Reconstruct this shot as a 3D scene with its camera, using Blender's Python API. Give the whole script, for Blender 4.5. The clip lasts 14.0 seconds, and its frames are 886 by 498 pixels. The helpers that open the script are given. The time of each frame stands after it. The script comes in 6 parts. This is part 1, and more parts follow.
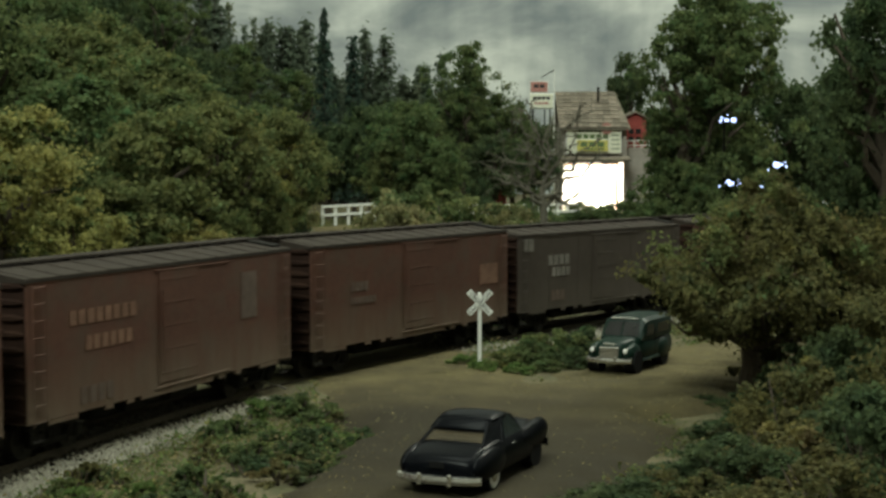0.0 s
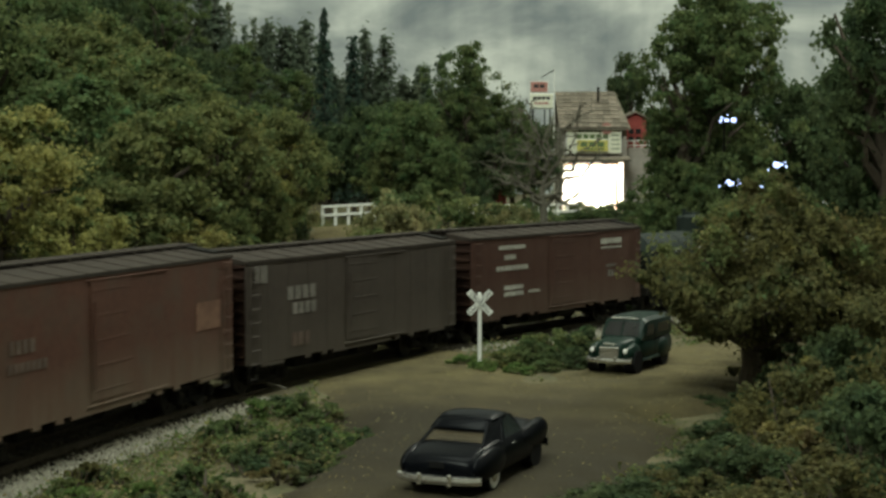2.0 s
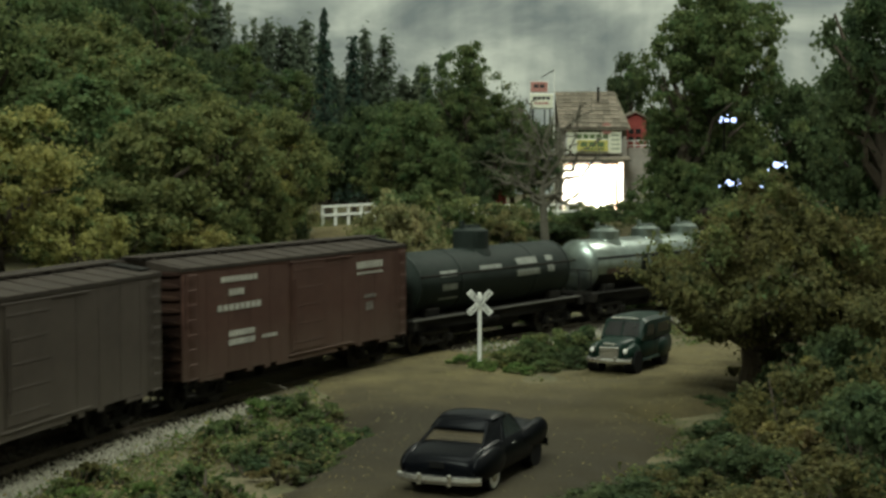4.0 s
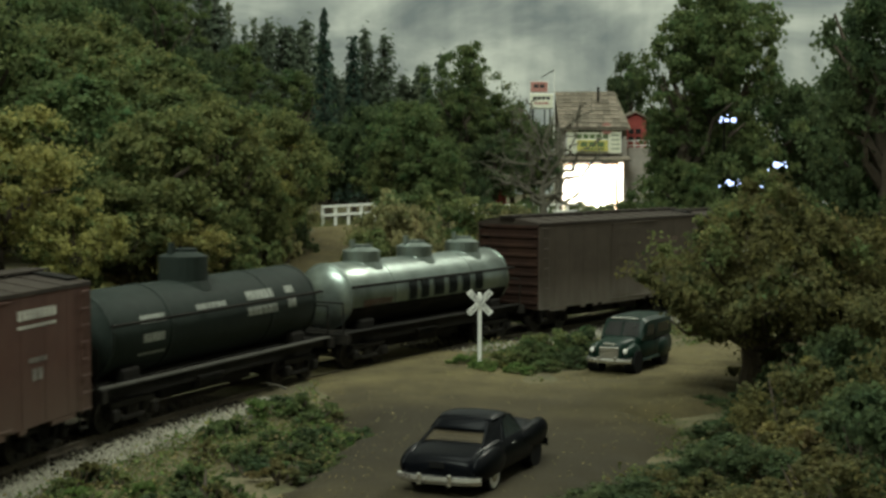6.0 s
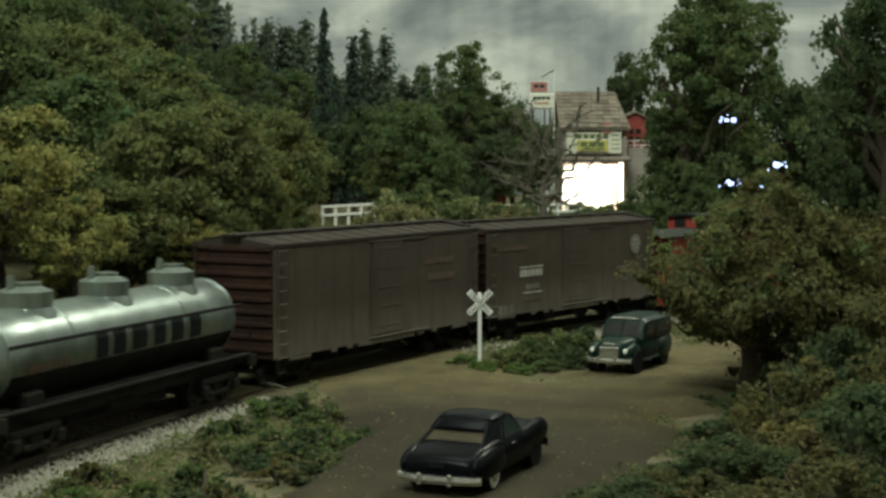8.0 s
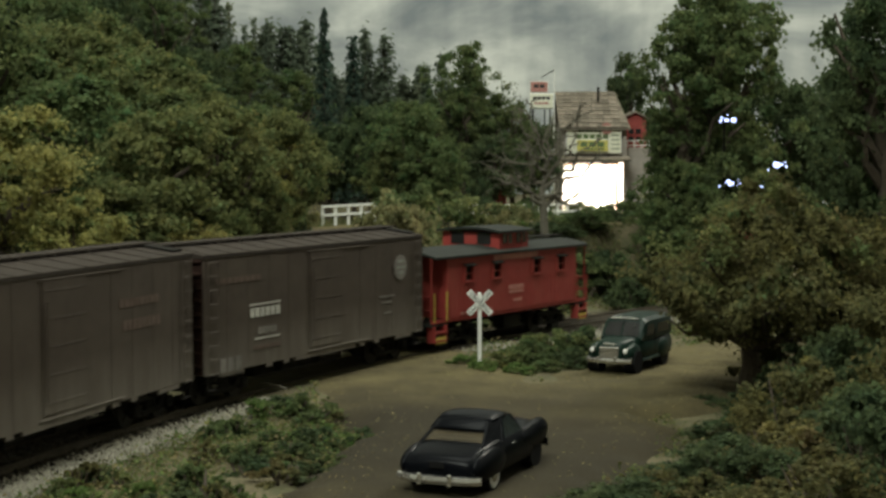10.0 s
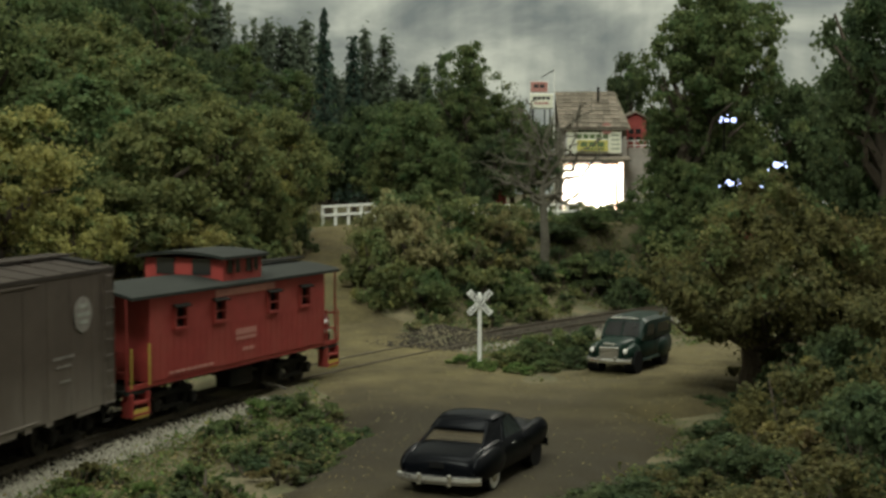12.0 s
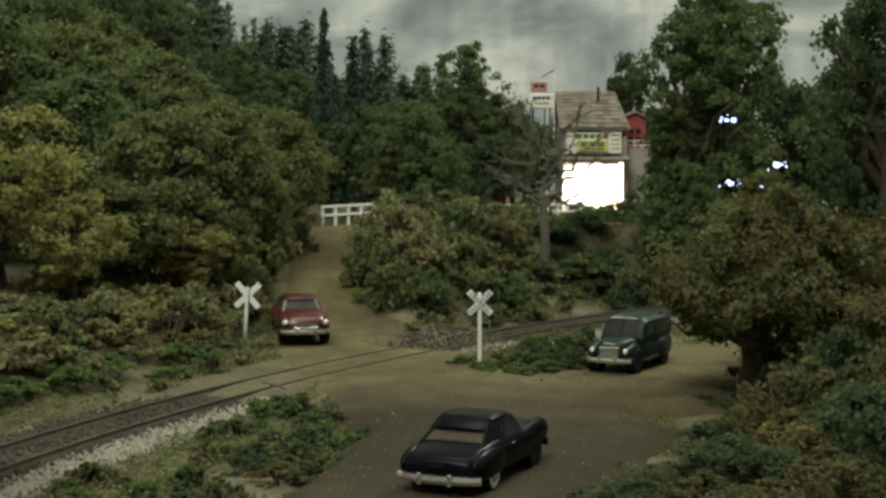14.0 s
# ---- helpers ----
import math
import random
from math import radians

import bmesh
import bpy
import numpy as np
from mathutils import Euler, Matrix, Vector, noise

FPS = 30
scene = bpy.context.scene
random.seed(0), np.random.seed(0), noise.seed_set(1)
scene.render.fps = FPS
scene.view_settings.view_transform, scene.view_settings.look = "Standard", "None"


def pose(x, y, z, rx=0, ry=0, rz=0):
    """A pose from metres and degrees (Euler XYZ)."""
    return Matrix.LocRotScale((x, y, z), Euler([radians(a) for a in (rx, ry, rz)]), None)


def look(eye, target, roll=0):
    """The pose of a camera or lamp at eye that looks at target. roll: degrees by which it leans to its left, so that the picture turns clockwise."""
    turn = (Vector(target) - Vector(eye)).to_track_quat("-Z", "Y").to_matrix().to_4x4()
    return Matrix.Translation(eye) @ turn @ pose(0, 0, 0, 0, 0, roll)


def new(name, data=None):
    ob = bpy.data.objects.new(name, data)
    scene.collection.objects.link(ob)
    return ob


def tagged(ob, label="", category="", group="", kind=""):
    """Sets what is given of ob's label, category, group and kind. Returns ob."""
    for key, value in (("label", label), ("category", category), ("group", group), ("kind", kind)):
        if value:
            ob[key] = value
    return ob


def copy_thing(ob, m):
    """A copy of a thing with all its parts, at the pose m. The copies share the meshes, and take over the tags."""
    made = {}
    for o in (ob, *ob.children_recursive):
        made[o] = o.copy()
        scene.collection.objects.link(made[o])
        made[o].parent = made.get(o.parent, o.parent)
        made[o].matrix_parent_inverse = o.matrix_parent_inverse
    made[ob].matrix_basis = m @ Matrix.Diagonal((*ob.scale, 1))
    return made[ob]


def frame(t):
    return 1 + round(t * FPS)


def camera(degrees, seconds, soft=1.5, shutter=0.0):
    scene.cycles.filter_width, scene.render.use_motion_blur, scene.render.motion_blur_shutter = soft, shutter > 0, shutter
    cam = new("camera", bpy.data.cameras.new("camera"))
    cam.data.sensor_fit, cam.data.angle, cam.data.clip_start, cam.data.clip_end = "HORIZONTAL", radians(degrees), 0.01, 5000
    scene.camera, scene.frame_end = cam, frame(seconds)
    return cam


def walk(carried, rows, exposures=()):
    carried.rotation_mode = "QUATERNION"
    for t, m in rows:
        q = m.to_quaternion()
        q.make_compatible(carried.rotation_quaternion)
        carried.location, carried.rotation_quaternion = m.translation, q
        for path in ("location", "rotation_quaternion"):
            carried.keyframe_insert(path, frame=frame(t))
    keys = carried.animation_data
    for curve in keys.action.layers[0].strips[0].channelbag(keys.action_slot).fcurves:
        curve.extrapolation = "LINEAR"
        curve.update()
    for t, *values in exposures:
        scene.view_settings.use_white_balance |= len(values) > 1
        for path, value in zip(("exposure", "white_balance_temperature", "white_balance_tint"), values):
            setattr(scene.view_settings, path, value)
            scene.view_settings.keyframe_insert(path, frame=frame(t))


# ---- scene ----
# Camera of a model railway in 1:87; lengths below are in metres of the full-size original, times S.
S = 1 / 87.1
cam = camera(33.39, 14.0, soft=2.9, shutter=0.5)
EYE = pose(0, 0, 6.807 * S, 90 - 3.485, 0, 0)
# the camera's white balance drifts from cool green to neutral while the last cars pass
walk(cam, [(0.0, EYE), (14.0, EYE)], [(0.0, 0.03, 6400, 2), (8.2, 0.03, 6400, 2), (10.3, 0.07, 6500, 10), (14.0, 0.07, 6500, 10)])

# ---- light: the railway room's ceiling lamps, and the lamps in the small buildings ----
world = bpy.data.worlds.new("room_air")
scene.world = world
world.use_nodes = True
world.node_tree.nodes["Background"].inputs[0].default_value = (0.75, 0.85, 1.0, 1)
world.node_tree.nodes["Background"].inputs[1].default_value = 0.02


def ceiling_lamp(x, y, z, sx, sy, watts, colour):
    data = bpy.data.lights.new("ceiling_lamp", "AREA")
    data.shape, data.size, data.size_y, data.energy, data.color = "RECTANGLE", sx * S, sy * S, watts, colour
    ob = new("ceiling_lamp", data)
    ob.matrix_world = pose(x * S, y * S, z * S)
    return ob


ceiling_lamp(0, 60, 150, 90, 40, 10.0, (0.95, 1.0, 0.88))
side = ceiling_lamp(66, 112, 96, 26, 16, 10.5, (1.0, 0.98, 0.84))
side.matrix_world = look((66 * S, 112 * S, 96 * S), (2 * S, 48 * S, 0))
aisle = ceiling_lamp(-42, -52, 138, 90, 30, 31.0, (0.95, 1.0, 0.88))
aisle.matrix_world = look((-42 * S, -52 * S, 138 * S), (0, 70 * S, 0))


# ---- materials ----
def mat(name, colour, rough=0.8, vary=0.25, grain=6.0, coarse=0.5, bump=0.15, metal=0.0, tint=None, island=0.0, each=0.0, spec=0.3, dust=None, dust_amount=0.0, leafy=False, mottle=None, hem=None):
    """Colour with variation at two scales (sizes per full-size metre), relief, and optional shifts for each island or object."""
    m = bpy.data.materials.new(name)
    m.use_nodes = True
    nt = m.node_tree
    nd, ln = nt.nodes, nt.links
    b = nd["Principled BSDF"]
    b.inputs["Roughness"].default_value = rough
    b.inputs["Metallic"].default_value = metal
    b.inputs["Specular IOR Level"].default_value = spec
    tc = nd.new("ShaderNodeTexCoord")
    mp = nd.new("ShaderNodeMapping")
    mp.inputs["Scale"].default_value = (1 / S, 1 / S, 1 / S)
    ln.new(tc.outputs["Object"], mp.inputs["Vector"])
    fine, big = nd.new("ShaderNodeTexNoise"), nd.new("ShaderNodeTexNoise")
    for n, s in ((fine, grain), (big, coarse)):
        n.inputs["Scale"].default_value = s
        n.inputs["Detail"].default_value = 5
        n.inputs["Roughness"].default_value = 0.6
        ln.new(mp.outputs[0], n.inputs["Vector"])
    add = nd.new("ShaderNodeMath")
    add.operation = "ADD"
    ln.new(fine.outputs["Fac"], add.inputs[0])
    ln.new(big.outputs["Fac"], add.inputs[1])
    ramp = nd.new("ShaderNodeMapRange")
    ramp.inputs["From Min"].default_value, ramp.inputs["From Max"].default_value = 0.65, 1.35
    ln.new(add.outputs[0], ramp.inputs["Value"])
    mix = nd.new("ShaderNodeMix")
    mix.data_type = "RGBA"
    c2 = tint or tuple(c * (1 + vary) for c in colour)
    mix.inputs["A"].default_value = (*[c * (1 - vary) for c in colour], 1)
    mix.inputs["B"].default_value = (*c2, 1)
    ln.new(ramp.outputs[0], mix.inputs["Factor"])
    out = mix.outputs["Result"]
    if dust:
        spots = nd.new("ShaderNodeTexNoise")
        spots.inputs["Scale"].default_value, spots.inputs["Detail"].default_value = 1.1, 6
        ln.new(mp.outputs[0], spots.inputs["Vector"])
        r2 = nd.new("ShaderNodeMapRange")
        r2.inputs["From Min"].default_value, r2.inputs["From Max"].default_value = 0.45, 0.75
        r2.inputs["To Max"].default_value = dust_amount
        ln.new(spots.outputs["Fac"], r2.inputs["Value"])
        mx = nd.new("ShaderNodeMix")
        mx.data_type = "RGBA"
        mx.inputs["B"].default_value = (*dust, 1)
        ln.new(r2.outputs[0], mx.inputs["Factor"])
        ln.new(out, mx.inputs["A"])
        out = mx.outputs["Result"]
    if mottle:
        # sprays of other tints through the crown, different on each plant
        info = nd.new("ShaderNodeObjectInfo")
        shift = nd.new("ShaderNodeVectorMath")
        shift.operation = "MULTIPLY_ADD"
        shift.inputs[1].default_value = (1 / S, 1 / S, 1 / S)
        ln.new(info.outputs["Location"], shift.inputs[0])
        ln.new(mp.outputs[0], shift.inputs[2])
        for k, (tone, size, lo, hi, most) in enumerate(mottle):
            n3 = nd.new("ShaderNodeTexNoise")
            n3.noise_dimensions = "4D"
            n3.inputs["W"].default_value = 3.7 * k
            n3.inputs["Scale"].default_value, n3.inputs["Detail"].default_value, n3.inputs["Roughness"].default_value = size, 4, 0.65
            ln.new(shift.outputs[0], n3.inputs["Vector"])
            r3 = nd.new("ShaderNodeMapRange")
            r3.inputs["From Min"].default_value, r3.inputs["From Max"].default_value, r3.inputs["To Max"].default_value = lo, hi, most
            ln.new(n3.outputs["Fac"], r3.inputs["Value"])
            m3 = nd.new("ShaderNodeMix")
            m3.data_type = "RGBA"
            m3.inputs["B"].default_value = (*tone, 1)
            ln.new(r3.outputs[0], m3.inputs["Factor"])
            ln.new(out, m3.inputs["A"])
            out = m3.outputs["Result"]
    if hem:
        # road dust thrown up along the lower edge, streaked
        sep = nd.new("ShaderNodeSeparateXYZ")
        ln.new(mp.outputs[0], sep.inputs[0])
        streak = nd.new("ShaderNodeTexNoise")
        streak.inputs["Scale"].default_value, streak.inputs["Detail"].default_value = 1.0, 5
        squash = nd.new("ShaderNodeMapping")
        squash.inputs["Scale"].default_value = (2.6, 2.6, 0.5)
        ln.new(mp.outputs[0], squash.inputs["Vector"])
        ln.new(squash.outputs[0], streak.inputs["Vector"])
        low = nd.new("ShaderNodeMapRange")
        low.inputs["From Min"].default_value, low.inputs["From Max"].default_value, low.inputs["To Max"].default_value = 2.3, 0.85, 1.7
        ln.new(sep.outputs["Z"], low.inputs["Value"])
        times = nd.new("ShaderNodeMath")
        times.operation = "MULTIPLY"
        times.use_clamp = True
        ln.new(low.outputs[0], times.inputs[0])
        ln.new(streak.outputs["Fac"], times.inputs[1])
        mh = nd.new("ShaderNodeMix")
        mh.data_type = "RGBA"
        mh.inputs["B"].default_value = (*hem, 1)
        ln.new(times.outputs[0], mh.inputs["Factor"])
        ln.new(out, mh.inputs["A"])
        out = mh.outputs["Result"]
    if island or each:
        hsv = nd.new("ShaderNodeHueSaturation")
        src, amount = (nd.new("ShaderNodeNewGeometry").outputs["Random Per Island"], island) if island else (nd.new("ShaderNodeObjectInfo").outputs["Random"], each)
        val = nd.new("ShaderNodeMapRange")
        val.inputs["To Min"].default_value, val.inputs["To Max"].default_value = 1 - amount, 1 + amount
        ln.new(src, val.inputs["Value"])
        ln.new(val.outputs[0], hsv.inputs["Value"])
        hue = nd.new("ShaderNodeMapRange")
        hue.inputs["To Min"].default_value, hue.inputs["To Max"].default_value = 0.5 + 0.03 * amount, 0.5 - 0.015 * amount
        obr = nd.new("ShaderNodeObjectInfo")
        ln.new(obr.outputs["Random"], hue.inputs["Value"])
        ln.new(hue.outputs[0], hsv.inputs["Hue"])
        ln.new(out, hsv.inputs["Color"])
        out = hsv.outputs["Color"]
    ln.new(out, b.inputs["Base Color"])
    if leafy:
        thin = nd.new("ShaderNodeBsdfTranslucent")
        ln.new(out, thin.inputs["Color"])
        ms = nd.new("ShaderNodeMixShader")
        ms.inputs[0].default_value = 0.52
        ln.new(b.outputs[0], ms.inputs[1])
        ln.new(thin.outputs[0], ms.inputs[2])
        ln.new(ms.outputs[0], nd["Material Output"].inputs["Surface"])
    if bump:
        bp = nd.new("ShaderNodeBump")
        bp.inputs["Strength"].default_value = bump
        bp.inputs["Distance"].default_value = 0.05 * S
        ln.new(fine.outputs["Fac"], bp.inputs["Height"])
        ln.new(bp.outputs[0], b.inputs["Normal"])
    return m


def glow(name, colour, strength):
    m = bpy.data.materials.new(name)
    m.use_nodes = True
    b = m.node_tree.nodes["Principled BSDF"]
    b.inputs["Base Color"].default_value = (*colour, 1)
    b.inputs["Emission Color"].default_value = (*colour, 1)
    b.inputs["Emission Strength"].default_value = strength
    return m


def glass(name, colour, rough=0.03):
    m = bpy.data.materials.new(name)
    m.use_nodes = True
    b = m.node_tree.nodes["Principled BSDF"]
    b.inputs["Base Color"].default_value = (*colour, 1)
    b.inputs["Roughness"].default_value = rough
    b.inputs["Transmission Weight"].default_value = 0.9
    b.inputs["IOR"].default_value = 1.1
    return m


SOIL = mat("scenic_soil", (0.055, 0.048, 0.026), 0.95, 0.35, 9, 0.35, 0.8, tint=(0.17, 0.143, 0.08), dust=(0.055, 0.065, 0.028), dust_amount=0.8)
DIRT = mat("dirt_road", (0.05, 0.04, 0.018), 0.95, 0.35, 13, 0.3, 1.0, tint=(0.168, 0.138, 0.06), dust=(0.042, 0.032, 0.0142), dust_amount=0.55, mottle=(((0.19, 0.165, 0.05), 2.2, 0.6, 0.74, 0.45), ((0.045, 0.04, 0.026), 1.3, 0.56, 0.74, 0.5)))
BALLAST = mat("dark_ballast", (0.05, 0.044, 0.032), 0.95, 0.35, 14, 0.8, 0.8)
STONE = mat("pale_ballast_stone", (0.27, 0.255, 0.205), 0.9, 0.2, 9, 1, 0.3, island=0.28)
TIE = mat("creosoted_tie", (0.036, 0.029, 0.02), 0.9, 0.3, 8, 1.5, 0.3, each=0.4)
RAIL = mat("rusty_rail", (0.075, 0.062, 0.046), 0.75, 0.4, 9, 1, 0.2, spec=0.2)
GREY_STONE = mat("dark_ballast_stone", (0.058, 0.05, 0.036), 0.95, 0.3, 9, 1, 0.2, island=0.5)
OXIDE = mat("oxide_red_paint", (0.098, 0.043, 0.030), 0.8, 0.2, 7, 0.5, 0.08, dust=(0.085, 0.062, 0.047), dust_amount=0.7, hem=(0.15, 0.108, 0.078))
OXIDE_DARK = mat("dark_brown_paint", (0.058, 0.045, 0.038), 0.75, 0.15, 3.5, 0.35, 0.06, dust=(0.075, 0.06, 0.05), dust_amount=0.6, hem=(0.085, 0.07, 0.058))
OXIDE_RICH = mat("deep_red_brown_paint", (0.074, 0.034, 0.026), 0.75, 0.12, 3.5, 0.35, 0.06, dust=(0.12, 0.07, 0.055), dust_amount=0.3, hem=(0.10, 0.065, 0.05))
OXIDE_MID = mat("red_brown_paint", (0.061, 0.046, 0.036), 0.75, 0.14, 3.5, 0.35, 0.06, dust=(0.10, 0.082, 0.064), dust_amount=0.4, hem=(0.15, 0.13, 0.11))
# shade on the car ends, put into a darker red-brown
END_SHADE = mat("shaded_car_end", (0.022, 0.011, 0.008), 0.9, 0.35, 5, 0.6, 0.2, dust=(0.045, 0.022, 0.012), dust_amount=0.5, spec=0.15)
ROOFING = mat("weathered_roof", (0.030, 0.0225, 0.017), 0.9, 0.25, 4, 0.5, 0.15)
BLACK_IRON = mat("grimy_black_iron", (0.013, 0.012, 0.0105), 0.85, 0.4, 5, 0.8, 0.2, spec=0.12, dust=(0.035, 0.03, 0.024), dust_amount=0.6)
WHEEL = mat("wheel_steel", (0.03, 0.026, 0.022), 0.5, 0.3, 7, 1, 0.1, metal=0.4)
TANK_BLACK = mat("tank_black_green", (0.016, 0.022, 0.019), 0.7, 0.25, 4, 0.5, 0.05, spec=0.16)
TANK_SILVER = mat("tank_aluminium_paint", (0.25, 0.29, 0.27), 0.34, 0.3, 3, 0.8, 0.05, metal=0.82, spec=0.5, dust=(0.14, 0.16, 0.14), dust_amount=0.5)
WALKWAY = mat("weathered_walkway", (0.055, 0.052, 0.045), 0.85, 0.25, 5, 0.7, 0.2)
MARK = mat("faded_white_lettering", (0.46, 0.45, 0.41), 0.8, 0.3, 5, 1.2, 0.0)
MARK_FAINT = mat("faint_ghost_lettering", (0.125, 0.09, 0.074), 0.8, 0.3, 5, 1.2, 0.0, dust=(0.08, 0.05, 0.04), dust_amount=1.0)
MARK_TAN = mat("faded_tan_lettering", (0.2, 0.11, 0.076), 0.8, 0.3, 5, 1.2, 0.0, dust=(0.10, 0.05, 0.036), dust_amount=0.9)
MARK_DIM = mat("dull_white_lettering", (0.25, 0.26, 0.235), 0.85, 0.4, 5, 1.4, 0.0)
MARK_DARK = mat("dark_lettering", (0.014, 0.017, 0.016), 0.8, 0.3, 5, 1.2, 0.0, spec=0.1)
CABOOSE_RED = mat("caboose_red", (0.27, 0.038, 0.033), 0.65, 0.16, 4, 0.6, 0.05, dust=(0.30, 0.075, 0.055), dust_amount=0.5)
CABOOSE_ROOF = mat("caboose_roof_grey", (0.017, 0.0195, 0.0165), 0.85, 0.2, 4, 0.6, 0.1)
YELLOW = mat("safety_yellow", (0.42, 0.31, 0.06), 0.7, 0.15, 6, 1, 0.05)
WINDOW_DARK = mat("dark_window", (0.02, 0.02, 0.02), 0.15, 0.2, 3, 1, 0.0, spec=0.6)
WHITE = mat("white_paint", (0.72, 0.72, 0.68), 0.7, 0.08, 8, 1.2, 0.08)
LETTER = mat("black_lettering", (0.03, 0.03, 0.03), 0.7, 0.1, 8, 1, 0.0)
CAR_BLACK = mat("blue_black_car_paint", (0.003, 0.0035, 0.005), 0.3, 0.15, 5, 0.8, 0.0, spec=0.07)
CAR_RED = mat("maroon_car_paint", (0.062, 0.011, 0.009), 0.3, 0.1, 5, 0.8, 0.0, spec=0.5)
CAR_GREEN = mat("dark_green_car_paint", (0.005, 0.017, 0.0115), 0.42, 0.15, 5, 0.8, 0.0, spec=0.18)
CHROME = mat("chrome", (0.62, 0.60, 0.56), 0.25, 0.1, 8, 1, 0.0, metal=0.9)
RUBBER = mat("rubber", (0.009, 0.009, 0.009), 0.9, 0.2, 8, 1, 0.05, spec=0.1)
WHITEWALL = mat("whitewall", (0.55, 0.54, 0.5), 0.7, 0.1, 8, 1, 0.0)
CAR_GLASS = glass("car_glass", (0.42, 0.36, 0.26))
DARK_GLASS = glass("dark_car_glass", (0.16, 0.19, 0.18), 0.08)
SEAT = mat("tan_upholstery", (0.30, 0.22, 0.11), 0.85, 0.15, 6, 1, 0.1)
HEADLIGHT = mat("headlight_lens", (0.75, 0.75, 0.72), 0.12, 0.05, 8, 1, 0.0, spec=0.8)
TAIL = mat("tail_lamp", (0.09, 0.02, 0.018), 0.2, 0.05, 8, 1, 0.0, spec=0.8)
BARK = mat("bark", (0.075, 0.06, 0.045), 0.95, 0.35, 8, 1, 0.7)
DEADWOOD = mat("grey_dead_wood", (0.11, 0.10, 0.078), 0.95, 0.3, 8, 1, 0.6)
YEL, OLV, BRN, DGR, GRN = (0.38, 0.33, 0.11), (0.24, 0.235, 0.1), (0.185, 0.13, 0.066), (0.036, 0.07, 0.042), (0.095, 0.19, 0.08)


def leaves(name, colour, tint, *mottle):
    return mat(name, colour, 0.95, 0.3, 3, 1.1, 0.0, tint=tint, island=0.34, leafy=True, mottle=mottle)


# each mottling is a tint, its grain per metre, where it sets in and is full, and its strength
LEAF = {
    "olive": leaves("olive_leaves", (0.100, 0.134, 0.049), (0.218, 0.224, 0.087), (DGR, 0.9, 0.5, 0.7, 0.52), (GRN, 0.7, 0.52, 0.7, 0.6), (YEL, 1.5, 0.56, 0.7, 0.6), (BRN, 1.1, 0.6, 0.74, 0.6)),
    "green": leaves("green_leaves", (0.067, 0.113, 0.044), (0.160, 0.186, 0.072), (DGR, 0.9, 0.5, 0.7, 0.56), (GRN, 0.8, 0.52, 0.7, 0.6), (OLV, 1.4, 0.55, 0.7, 0.6), (BRN, 1.2, 0.63, 0.76, 0.5)),
    "dark": leaves("dark_leaves", (0.046, 0.079, 0.037), (0.113, 0.138, 0.059), (DGR, 0.9, 0.48, 0.68, 0.52), (OLV, 1.3, 0.58, 0.74, 0.5), (GRN, 1.0, 0.56, 0.72, 0.4)),
    "yellow": leaves("yellowing_leaves", (0.19, 0.2, 0.066), (0.42, 0.37, 0.135), (GRN, 0.9, 0.5, 0.68, 0.7), (YEL, 1.6, 0.52, 0.66, 0.7), (DGR, 1.1, 0.55, 0.72, 0.52), (BRN, 1.2, 0.58, 0.72, 0.5)),
    "brown": leaves("autumn_leaves", (0.087, 0.092, 0.038), (0.192, 0.166, 0.067), (DGR, 0.8, 0.5, 0.68, 0.52), (GRN, 1.0, 0.56, 0.72, 0.5), (YEL, 1.3, 0.57, 0.7, 0.7), (BRN, 1.0, 0.54, 0.7, 0.7)),
    "blue": leaves("fir_needles", (0.03, 0.058, 0.045), (0.055, 0.085, 0.06), (DGR, 0.8, 0.55, 0.72, 0.38)),
    # the haze of distance is mixed into this paler needle colour
    "haze": leaves("haze_tinted_needles", (0.095, 0.125, 0.088), (0.15, 0.18, 0.125), (DGR, 0.25, 0.5, 0.7, 0.26), (OLV, 0.2, 0.52, 0.7, 0.5)),
    "straw": leaves("dry_foam", (0.19, 0.165, 0.085), (0.31, 0.265, 0.135), (OLV, 1.0, 0.5, 0.7, 0.5), (BRN, 1.2, 0.56, 0.72, 0.5)),
    "scrub": leaves("weathered_scrub", (0.21, 0.205, 0.095), (0.36, 0.33, 0.16), (GRN, 1.1, 0.5, 0.68, 0.7), (DGR, 0.9, 0.55, 0.72, 0.6), (BRN, 1.3, 0.55, 0.7, 0.6)),
    "grass": leaves("bright_grass", (0.077, 0.160, 0.044), (0.179, 0.237, 0.070), (OLV, 1.2, 0.5, 0.7, 0.6), (DGR, 1.0, 0.55, 0.72, 0.45)),
}


